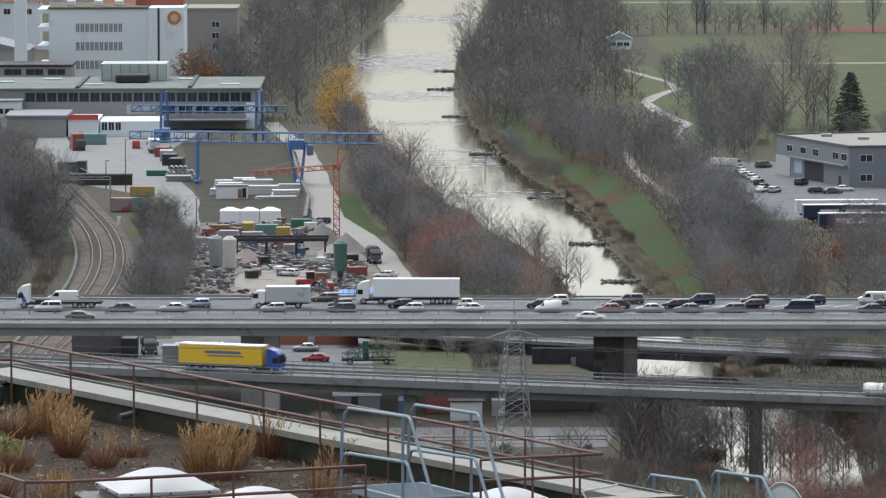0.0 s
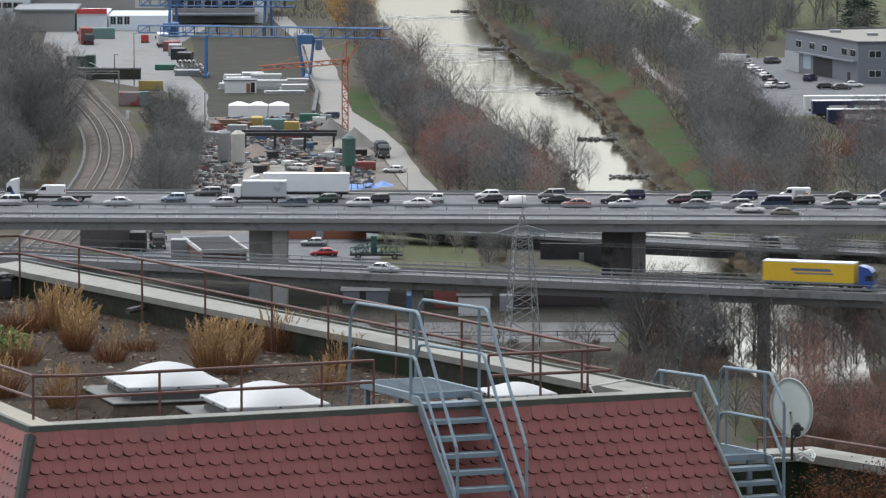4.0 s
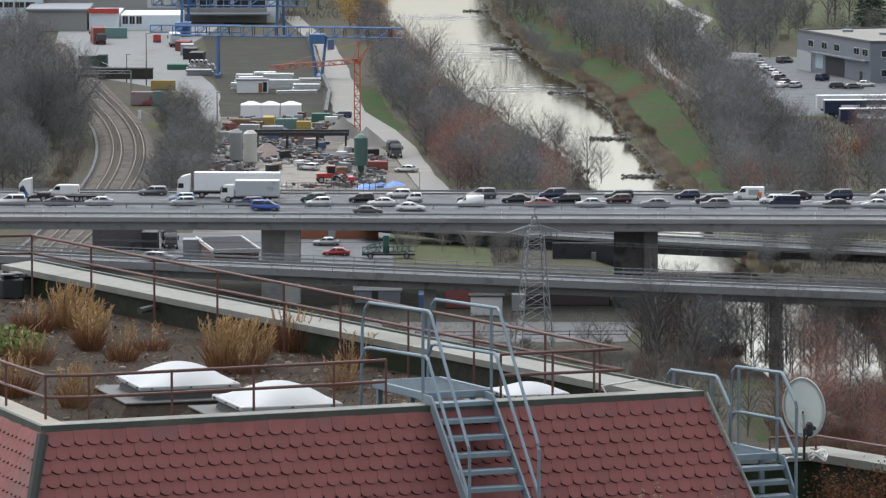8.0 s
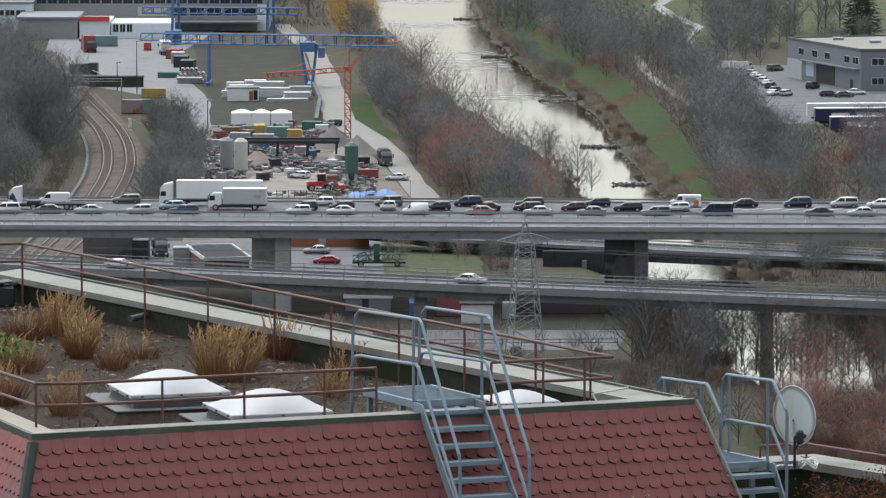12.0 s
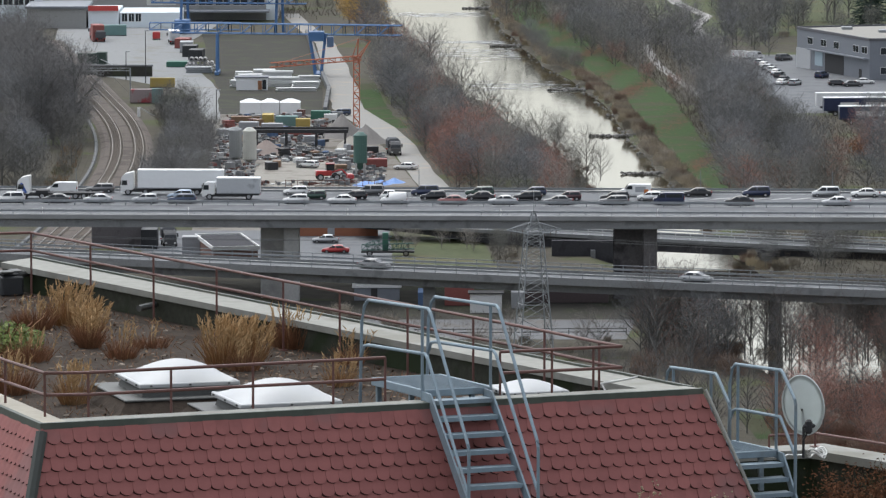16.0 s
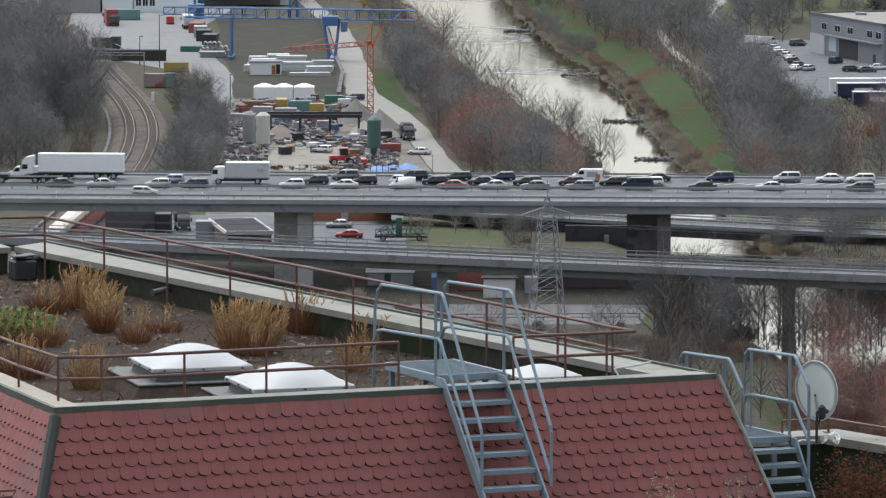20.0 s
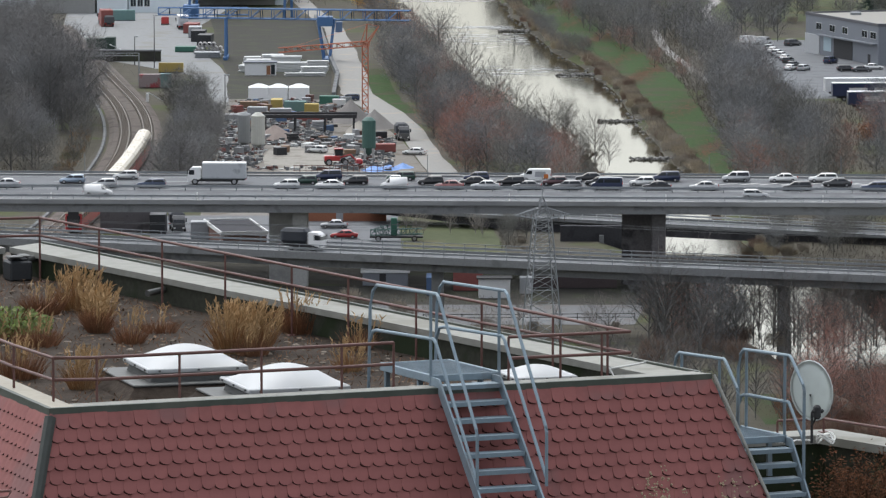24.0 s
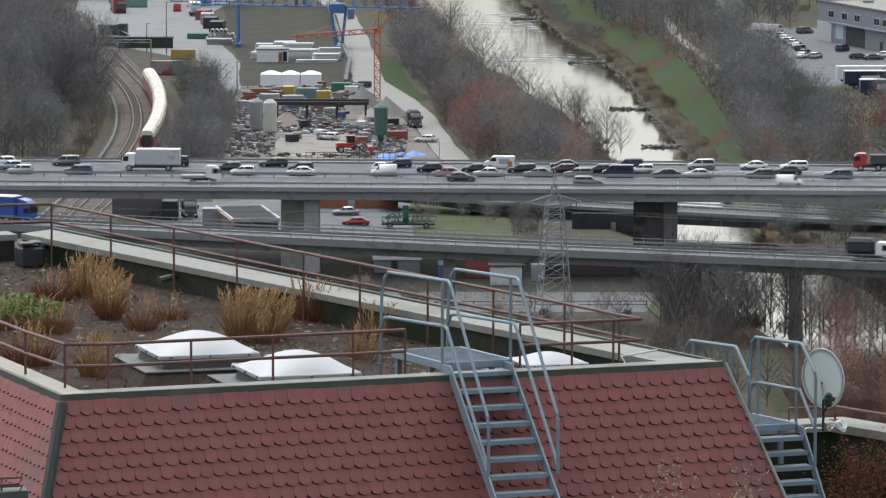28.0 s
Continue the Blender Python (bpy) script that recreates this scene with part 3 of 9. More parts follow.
dish = thing("satellite_dish", "pale grey satellite dish with a black receiver on the terrace coping", "satellite dish", ROOF @ pose(12.6, 5.28, TZ - 1.3))
bm = bmesh.new()
n = 28
ring_prev = None
for i in range(0, 7):
    r = 0.425 * i / 6
    ring = [bm.verts.new((r * math.cos(2 * math.pi * k / n) * 0.76, r * r * 0.42, r * math.sin(2 * math.pi * k / n))) for k in range(n)] if i else [bm.verts.new((0, 0, 0))]
    if ring_prev:
        for k in range(n):
            a, b = ring[k], ring[(k + 1) % n]
            f = bm.faces.new((ring_prev[0], a, b) if len(ring_prev) == 1 else (ring_prev[k], a, b, ring_prev[(k + 1) % n]))
            f.smooth = True
    ring_prev = ring
bmesh.ops.solidify(bm, geom=bm.faces[:], thickness=0.012)
DISH_GREY = mat("dish_grey", (0.6, 0.64, 0.63), 0.5, size=0.6, vary=0.06)
AIM = pose(0.02, 0, 2.03, 7, 0, -52)
reflector = part("reflector", bm, DISH_GREY, dish, m=AIM)
bm = bmesh.new()
tube(bm, [(0.425 * 0.76 * math.cos(k * math.pi / 16), 0.07, 0.425 * math.sin(k * math.pi / 16)) for k in range(33)], 0.011, 6)
part("rim_bead", bm, DISH_GREY, reflector)
bm = bmesh.new()
tube(bm, ((0.09, 0.06, 1.3), (0.09, 0.06, 1.8), (0.04, 0.0, 2.0)), 0.02, 8)
part("pole", bm, CHASSIS, dish)
bm = bmesh.new()
tube(bm, ((0.08, 0.04, 1.56), (0.0, -0.2, 1.64), (-0.04, -0.36, 1.74)), 0.014, 6)
arm = part("feed_arm", bm, CHASSIS, dish)
part("receiver_head", boxes((-0.09, 0.01, -0.43, -0.33, 1.7, 1.9), bevel=0.03), CHASSIS, arm)
part("receiver_cap", boxes((-0.12, 0.06, -0.41, -0.35, 1.78, 1.84), bevel=0.02), CHASSIS, arm)
coil = thing("cable_coil", "loose white cable coiled on the terrace coping", "cable", ROOF @ pose(12.95, 5.45, TZ))
bm = bmesh.new()
for r, z in ((0.09, 0.02), (0.07, 0.045), (0.1, 0.06)):
    tube(bm, [(r * 1.4 * math.cos(k * math.pi / 8), r * math.sin(k * math.pi / 8), z + 0.05 * math.sin(k * 0.8)) for k in range(17)], 0.012, 5)
part("coil", bm, POST_WHITE, coil)
bm = bmesh.new()
tube(bm, ((-0.2, 0, 0.02), (-0.4, 0.1, 0.02), (-0.6, -0.1, 0.02), (-0.8, 0.1, 0.02)), 0.012, 5)
part("cable_run", bm, POST_WHITE, coil)


# ---- plants on the roof garden ----
STRAW = mat("dry_straw_grass", (0.26, 0.135, 0.052), 0.85, size=0.5, vary=0.3, dark=(0.34, 0.23, 0.12), patch=0.08, spread=0.3, island=True)
RUSTY = mat("rusty_dry_stems", (0.21, 0.1, 0.05), 0.85, size=0.5, vary=0.35, spread=0.35, island=True)
PLUME = mat("pale_seed_plumes", (0.42, 0.28, 0.14), 0.85, size=0.3, vary=0.2, spread=0.2, island=True)
GREEN_LEAF = mat("fresh_green_leaves", (0.12, 0.165, 0.03), 0.7, size=0.4, vary=0.35, spread=0.35, island=True)


def blade(bm, p, d, ln, w, bend):
    """A bent grass blade of three segments with some thickness."""
    side = d.cross(Vector((0.3, 0.9, 0.1))).normalized() * w
    out = Vector((d.x, d.y, 0)) * bend
    prev = None
    for k in (0, 0.4, 0.75, 1.0):
        c = p + d * ln * k + (out + Vector((0, 0, -0.35 * bend))) * ln * k * k
        ww = side * (1 - 0.8 * k)
        row = (bm.verts.new(c - ww), bm.verts.new(c + ww), bm.verts.new(c + Vector((0, w * 0.6, 0)) * (1 - k)))
        if prev:
            for i in range(3):
                j = (i + 1) % 3
                bm.faces.new((prev[i], prev[j], row[j], row[i]))
        prev = row


def grass_tuft(x, y, r, h, n, material, label, plumes=0, seed=0):
    rng = random.Random(seed)
    ob = thing("grass_tuft", label, "grass", ROOF @ pose(x, y, FLOOR), group="dry tufts on the roof")
    bm = bmesh.new()
    for i in range(n):
        a = rng.uniform(0, 6.283)
        rr = r * math.sqrt(rng.random())
        p = Vector((math.cos(a) * rr * 0.6, math.sin(a) * rr * 0.6, 0))
        d = Vector((math.cos(a) * 0.55 * rr / r + rng.gauss(0, 0.14), math.sin(a) * 0.55 * rr / r + rng.gauss(0, 0.14), 1)).normalized()
        blade(bm, p, d, h * rng.uniform(0.4, 1.05), 0.0042, rng.uniform(0.02, 0.35))
    tagged(part("grass_clump", bm, material, ob), kind="stuff")
    if plumes:
        bm = bmesh.new()
        for i in range(plumes * 2):
            a = rng.uniform(0, 6.283)
            q0 = rng.random()
            d = Vector((math.cos(a) * 0.34 * q0 + 0.1, math.sin(a) * 0.34 * q0, 1)).normalized()
            p = Vector((math.cos(a) * r * 0.55 * q0, math.sin(a) * r * 0.55 * q0, 0))
            ln = h * rng.uniform(0.75, 1.25)
            blade(bm, p, d, ln, 0.004, 0.2)
            t = p + d * ln * 0.86 + (Vector((d.x, d.y, 0)) * 0.2 + Vector((0, 0, -0.07))) * ln * 0.74
            for j in range(7):
                q = t + d * (0.035 * j - 0.05)
                blade(bm, q, (d + Vector((rng.gauss(0, 0.4), rng.gauss(0, 0.4), 0.1))).normalized(), 0.07, 0.009, 0.3)
        tagged(part("plume_head", bm, PLUME, ob), kind="stuff")
    return ob


FAR_TUFTS = (
    (3.75, 12.4, 0.42, 0.34, 520, 0, "low rust-brown dry grass tuft on the roof", 6),
    (4.35, 12.7, 0.32, 0.48, 320, 1, "straw-coloured grass tuft with pale plumes on the roof", 34),
    (3.85, 10.1, 0.24, 0.4, 420, 0, "rust-brown dry grass tuft with a few plumes on the roof", 14),
    (4.0, 10.7, 0.22, 0.47, 260, 1, "tall straw-coloured grass tuft with plumes on the roof", 46),
    (4.85, 7.3, 0.3, 0.56, 330, 1, "tall straw-coloured grass tuft with plumes on the roof", 60),
    (5.25, 7.35, 0.26, 0.52, 260, 1, "straw-coloured grass tuft with plumes on the roof", 46),
    (5.05, 7.0, 0.34, 0.32, 260, 0, "rust-brown dry grass tuft among straw-coloured ones", 8),
    (6.5, 9.05, 0.42, 0.46, 700, 0, "rust-brown dry grass tuft by the parapet", 10),
    (3.9, 8.8, 0.32, 0.34, 220, 0, "thin rust-brown dry grass tuft on the roof", 4),
)
NEAR_TUFTS = (
    (1.38, 5.9, 0.5, 0.42, 420, 0, "rust-brown dry grass tuft behind the front railing", 12),
    (1.85, 4.6, 0.28, 0.4, 220, 1, "straw-coloured grass tuft behind the front railing", 20),
    (0.5, 6.6, 0.6, 0.45, 420, 1, "straw-coloured grass tuft by the side parapet", 16),
    (2.6, 9.0, 0.5, 0.3, 420, 0, "rust-brown dry grass tuft under the green shrub", 6),
    (2.0, 9.6, 0.5, 0.3, 300, 0, "rust-brown dry grass tuft beside the green shrub", 4),
    (6.6, 7.0, 0.3, 0.34, 160, 0, "thin rust-brown dry grass tuft near the stair", 6),
    (5.7, 5.0, 0.3, 0.3, 160, 1, "straw-coloured grass tuft beside the stair", 10),
    (4.66, 9.8, 0.4, 0.22, 200, 0, "short rust-brown dry grass tuft on the roof", 2),
)
for i, (x, y, r, h, n, pale, label, plumes) in enumerate(FAR_TUFTS + NEAR_TUFTS):
    grass_tuft(x, y, r, h, n, STRAW if pale else RUSTY, label, plumes, i + 1)
rng = random.Random(31)
shrub = thing("leafy_shrub", "low fresh green leafy shrub on the roof", "shrub", ROOF @ pose(2.5, 9.9, FLOOR))
bm = bmesh.new()
for i in range(1500):
    a = rng.uniform(0, 6.283)
    rr = math.sqrt(rng.random())
    p = Vector((math.cos(a) * rr * 0.6, math.sin(a) * rr * 0.5, rng.uniform(0.06, 0.42) * (1.1 - rr * rr * 0.5)))
    u = Vector((rng.gauss(0, 1), rng.gauss(0, 1), rng.gauss(0.4, 0.6))).normalized() * rng.uniform(0.03, 0.07)
    w = u.orthogonal().normalized() * 0.022
    bm.faces.new([bm.verts.new(p + o) for o in (u, w, -u * 0.4, -w)])
part("leaves", bm, GREEN_LEAF, shrub)
bm = bmesh.new()
for i in range(40):
    a = rng.uniform(0, 6.283)
    tube(bm, ((0, 0, 0), (math.cos(a) * rng.uniform(0.1, 0.6), math.sin(a) * rng.uniform(0.1, 0.5), rng.uniform(0.2, 0.5))), 0.008, 3)
tagged(part("stem", bm, RUSTY, shrub), kind="stuff")
# scattered stems, clods and pebbles of the planting bed
bm = bmesh.new()
for i in range(2600):
    y = rng.uniform(0.6, 16.5)
    x = rng.uniform(-1.5, far_edge(y, 0.7))
    if x < 0.5 and y < 1:
        continue
    blade(bm, Vector((x, y, FLOOR)), Vector((rng.gauss(0, 0.6), rng.gauss(0, 0.6), 1.0)).normalized(), rng.uniform(0.03, 0.13), 0.005, 0.2)
ob = part("dry_stems", bm, RUSTY, m=ROOF)
tagged(ob, "short dry stems scattered over the roof garden", "grass", kind="stuff")
bm = bmesh.new()
for i in range(500):
    y = rng.uniform(0.5, 16)
    bmesh.ops.create_icosphere(bm, subdivisions=1, radius=rng.uniform(0.015, 0.06), matrix=Matrix.Translation((rng.uniform(0.4, far_edge(y, 0.8)), y, FLOOR)) @ Matrix.Diagonal((1, 1, 0.6, 1)))
ob = part("clods", bm, mat("pale_clods", (0.2, 0.17, 0.14), 0.95, size=0.3, spread=0.5, island=True), m=ROOF)
tagged(ob, "small clods and pebbles on the roof garden", "pebbles", kind="stuff")
LITTER_BITS = mat("dead_leaf_bits", (0.13, 0.085, 0.055), 0.95, size=0.4, vary=0.3, spread=0.6, island=True)
bm = bmesh.new()
for i in range(9000):
    y = rng.uniform(0.5, 17.0)
    x = rng.uniform(-0.2 if y > 6 else 0.4, far_edge(y, 0.8))
    if noise.noise((x * 0.9, y * 0.9, 3)) + rng.uniform(-0.5, 0.5) < 0.0:
        continue
    u = Vector((rng.gauss(0, 1), rng.gauss(0, 1), rng.gauss(0, 0.3))).normalized() * rng.uniform(0.015, 0.05)
    w = Vector((-u.y, u.x, rng.uniform(-0.01, 0.01))) * 0.5
    p = Vector((x, y, FLOOR + rng.uniform(0.01, 0.04)))
    bm.faces.new([bm.verts.new(p + o) for o in (u, w, -u, -w)])
tagged(part("leaf_litter", bm, LITTER_BITS, m=ROOF), "dead brown leaf bits strewn over the roof soil", "leaf litter", kind="stuff")
# drain box and pipes on the far wall
DRAIN_DARK = mat("dark_drain_box", (0.022, 0.025, 0.028), 0.6, size=0.3, vary=0.3)
dbox = thing("drain_box", "dark grey weathered drain box on the inner parapet wall", "drain", ROOF @ pose(4.6, 16.6, FLOOR))
part("box_body", boxes((-0.1, 0.25, -0.2, 0.2, 0.0, 0.3), (-0.06, 0.2, -0.14, 0.16, 0.3, 0.35), bevel=0.025), DRAIN_DARK, dbox)
part("lid", boxes((-0.12, 0.1, -0.22, 0.0, 0.352, 0.38), (0.12, 0.27, -0.1, 0.2, 0.352, 0.375), bevel=0.01), ZINC, dbox, "pale bent sheet lid")
bm = bmesh.new()
tube(bm, ((0.2, 0, 0.3), (0.45, 0.2, 0.3)), 0.05, 8)
part("spout", bm, ZINC, dbox)
pipe = thing("drain_pipe", "short grey drain pipe out of the parapet wall", "pipe", ROOF @ pose(5.55, 12.75, FLOOR + 0.2))
bm = bmesh.new()
tube(bm, ((0.2, 0.1, 0.02), (-0.12, -0.1, 0)), 0.05, 8)
part("pipe_body", bm, ZINC, pipe)
cable = thing("cable_loop", "white cable looping over the far coping", "cable", ROOF)
bm = bmesh.new()
tube(bm, ((7.8, 0.88, -0.36), (7.81, 0.9, -0.12), (7.78, 0.98, -0.02), (7.82, 1.1, -0.036), (8.02, 1.22, -0.036), (8.22, 1.33, -0.036), (8.5, 1.52, -0.036), (8.6, 1.42, -0.036)), 0.012, 5)
part("cable_run", bm, POST_WHITE, cable)
# leafy dry plants before the terrace wall, pale flower heads before the mansard
DARK_STEM = mat("dark_shrub_stems", (0.055, 0.034, 0.022), 0.9, size=0.5, vary=0.3)
AUTUMN = mat("autumn_leaves", (0.08, 0.034, 0.016), 0.9, size=0.6, vary=0.5, dark=(0.034, 0.036, 0.016), patch=0.14, spread=0.4, island=True)
rng = random.Random(91)
for i, (x, y, h) in enumerate(((10.5, 0.2, 1.2), (11.1, 0.9, 1.5), (11.7, 0.0, 1.3), (12.2, 1.6, 1.6), (12.9, 0.6, 1.5), (13.5, 1.8, 1.7), (14.0, 0.4, 1.3), (12.3, 3.4, 1.45), (13.2, 3.2, 1.6), (12.75, 2.9, 1.6), (12.1, 2.5, 1.55), (12.95, 3.7, 1.45), (11.6, 2.2, 1.6), (13.4, 2.5, 1.75), (12.5, 2.1, 1.6), (10.2, -0.9, 1.0), (11.0, -1.1, 1.0), (12.0, -1.0, 1.1), (13.0, -0.9, 1.1))):
    sh = thing("autumn_shrub", "straggly shrub with rust and olive autumn leaves by the terrace wall", "shrub", ROOF @ pose(x, y, TZ - 1.3), group="shrubs of the terrace")
    stems, leaves = bmesh.new(), bmesh.new()
    for k in range(26):
        a = rng.uniform(0, 6.283)
        tip = Vector((math.cos(a) * rng.uniform(0.1, 0.5), math.sin(a) * rng.uniform(0.1, 0.5), h * rng.uniform(0.5, 1.0)))
        mid = tip * 0.5 + Vector((rng.gauss(0, 0.06), rng.gauss(0, 0.06), 0.05))
        tube(stems, ((0, 0, 0), mid, tip), [0.008, 0.006, 0.003], 3)
        for q in range(64):
            p = mid.lerp(tip, rng.uniform(-0.3, 1.05)) + Vector((rng.gauss(0, 0.07), rng.gauss(0, 0.07), rng.gauss(0, 0.06)))
            u = Vector((rng.gauss(0, 1), rng.gauss(0, 1), rng.gauss(0, 1))).normalized() * rng.uniform(0.015, 0.045)
            w2 = u.orthogonal().normalized() * 0.012
            leaves.faces.new([leaves.verts.new(p + o) for o in (u, w2, -u, -w2)])
    tagged(part("stem", stems, DARK_STEM, sh), kind="stuff")
    tagged(part("foliage", leaves, AUTUMN, sh), kind="stuff")
# small zinc roof with a rust rail before the side of the mansard
porch = thing("dormer_roof", "small grey zinc dormer roof with a rust-red rail", "dormer", ROOF)
bm = bmesh.new()
slab(bm, ((-2.6, -2.0), (-0.98, -1.7), (-0.92, -1.3), (-2.6, -1.3)), -3.2, -0.88)
part("roof_sheet", bm, ZINC, porch)
for z in (-0.73, -0.83):
    bm = bmesh.new()
    tube(bm, ((-2.6, -1.6, z), (-1.02, -1.62, z), (-1.1, -1.72, z - 0.06), (-2.6, -1.75, z - 0.06)), 0.016, 6)
    part("rail", bm, RUST_PAINT, porch)
bm = bmesh.new()
tube(bm, ((-1.28, -1.62, -0.88), (-1.28, -1.62, -0.73)), 0.012, 6)
part("post", bm, RUST_PAINT, porch)
rng = random.Random(77)
for i, (x, z) in enumerate(((7.16, -0.96), (8.08, -1.06), (6.68, -1.28), (6.29, -1.3), (7.85, -1.34))):
    fl = thing("flower_stems", "dried stems with pale fluffy seed heads before the tiles", "plant", ROOF @ pose(x, -2.2, z - 0.9))
    bm, heads = bmesh.new(), bmesh.new()
    for j in range(11):
        d = Vector((rng.gauss(0, 0.18), rng.gauss(0, 0.15), 1)).normalized()
        ln = rng.uniform(0.5, 1.05)
        blade(bm, Vector((rng.gauss(0, 0.06), 0, 0)), d, ln, 0.004, 0.1)
        for k in range(12):
            q = d * ln * rng.uniform(0.72, 1.05) + Vector((rng.gauss(0, 0.028), rng.gauss(0, 0.028), 0))
            bmesh.ops.create_icosphere(heads, subdivisions=1, radius=rng.uniform(0.007, 0.018), matrix=Matrix.Translation(q))
    tube(bm, ((0, 0, -11.6 - z), (0.05, 0, -5), (0, 0, 0.02)), [0.03, 0.02, 0.006], 5)
    tagged(part("stem", bm, RUSTY, fl), kind="stuff")
    tagged(part("seed_head", heads, mat("pale_seed_heads", (0.34, 0.28, 0.19), 0.9, size=0.1, vary=0.3), fl), kind="stuff")


# ---- vehicles ----
def paint(name, c, rough=0.28, metal=0.0):
    m = mat(name, c, rough, metal, vary=0.05, size=2)
    m.node_tree.nodes["Principled BSDF"].inputs["Coat Weight"].default_value = 0.5
    return m


PAINTS = {"white": paint("white_paint", (0.78, 0.78, 0.77)), "silver": paint("silver_paint", (0.5, 0.51, 0.52), 0.3, 0.4), "grey": paint("grey_paint", (0.2, 0.2, 0.205), 0.3, 0.3),
          "dark grey": paint("dark_grey_paint", (0.07, 0.072, 0.075), 0.3, 0.2), "black": paint("black_paint", (0.018, 0.018, 0.02)), "navy": paint("navy_paint", (0.02, 0.03, 0.075)),
          "dark blue": paint("dark_blue_paint", (0.03, 0.05, 0.1)), "blue": paint("blue_paint", (0.03, 0.09, 0.35)), "pale blue": paint("pale_blue_paint", (0.34, 0.42, 0.52), 0.3, 0.3),
          "dark green": paint("dark_green_paint", (0.025, 0.06, 0.045)), "dull red": paint("dull_red_paint", (0.3, 0.125, 0.12)), "dark red": paint("dark_red_paint", (0.07, 0.025, 0.03)),
          "red": paint("red_paint", (0.42, 0.03, 0.03)), "brown": paint("brown_paint", (0.16, 0.14, 0.11), 0.3, 0.3), "yellow": paint("yellow_paint", (0.75, 0.46, 0.03)),
          "green": paint("green_paint", (0.04, 0.16, 0.09))}
AUTO_GLASS = mat("car_glass", (0.02, 0.024, 0.028), 0.06, vary=0.05)
RUBBER = mat("tyre_rubber", (0.02, 0.02, 0.02), 0.85)
RIM = mat("wheel_rim", (0.4, 0.4, 0.41), 0.35, 0.8)
LAMP_CLEAR = mat("lamp_lens", (0.75, 0.75, 0.72), 0.15)
LAMP_RED = mat("tail_lens", (0.35, 0.02, 0.02), 0.2)
CURTAIN_GREY = mat("grey_tarpaulin", (0.46, 0.475, 0.49), 0.6, size=1.2, vary=0.1, dark=(0.28, 0.29, 0.3), patch=0.05, bump=0.3)
BOX_WHITE = mat("white_box_panel", (0.8, 0.81, 0.81), 0.45, size=3, vary=0.05, dark=(0.7, 0.7, 0.69))
CURTAIN_YELLOW = mat("yellow_tarpaulin", (0.78, 0.5, 0.03), 0.55, size=2, vary=0.08, dark=(0.7, 0.45, 0.05))
wheel_meshes = {}


def wheel(parent, x, y, r, w=0.2):
    """Tyre with its rim as a part of it."""
    key = (r, w)
    if key not in wheel_meshes:
        made = []
        for name, rr, ww, material in (("tyre", r, w, RUBBER), ("rim", r * 0.62, w + 0.03, RIM)):
            bm = bmesh.new()
            bmesh.ops.create_cone(bm, cap_ends=True, segments=12, radius1=rr, radius2=rr, depth=ww, matrix=Matrix.Rotation(radians(90), 4, "X"))
            me = bpy.data.meshes.new(name)
            bm.to_mesh(me)
            bm.free()
            me.materials.append(material)
            made.append(me)
        wheel_meshes[key] = made
    t = piece("wheel", wheel_meshes[key][0], parent, m=pose(x, y, r))
    piece("rim", wheel_meshes[key][1], t)


# length, width, bonnet height, belt height, roof height, cabin foot rear/front, roof rear/front (as shares of the length, from the tail)
SHAPES = {"hatchback": (4.1, 1.72, 0.86, 0.95, 1.47, 0.02, 0.76, 0.08, 0.58), "sedan": (4.6, 1.78, 0.84, 0.92, 1.42, 0.12, 0.75, 0.26, 0.58),
          "wagon": (4.65, 1.78, 0.86, 0.94, 1.47, 0.01, 0.74, 0.06, 0.58), "minivan": (4.5, 1.8, 0.95, 1.02, 1.68, 0.01, 0.82, 0.05, 0.64),
          "microcar": (2.6, 1.55, 0.9, 0.98, 1.55, 0.02, 0.86, 0.1, 0.7), "small_van": (4.3, 1.75, 0.98, 1.05, 1.82, 0.5, 0.8, 0.52, 0.66)}


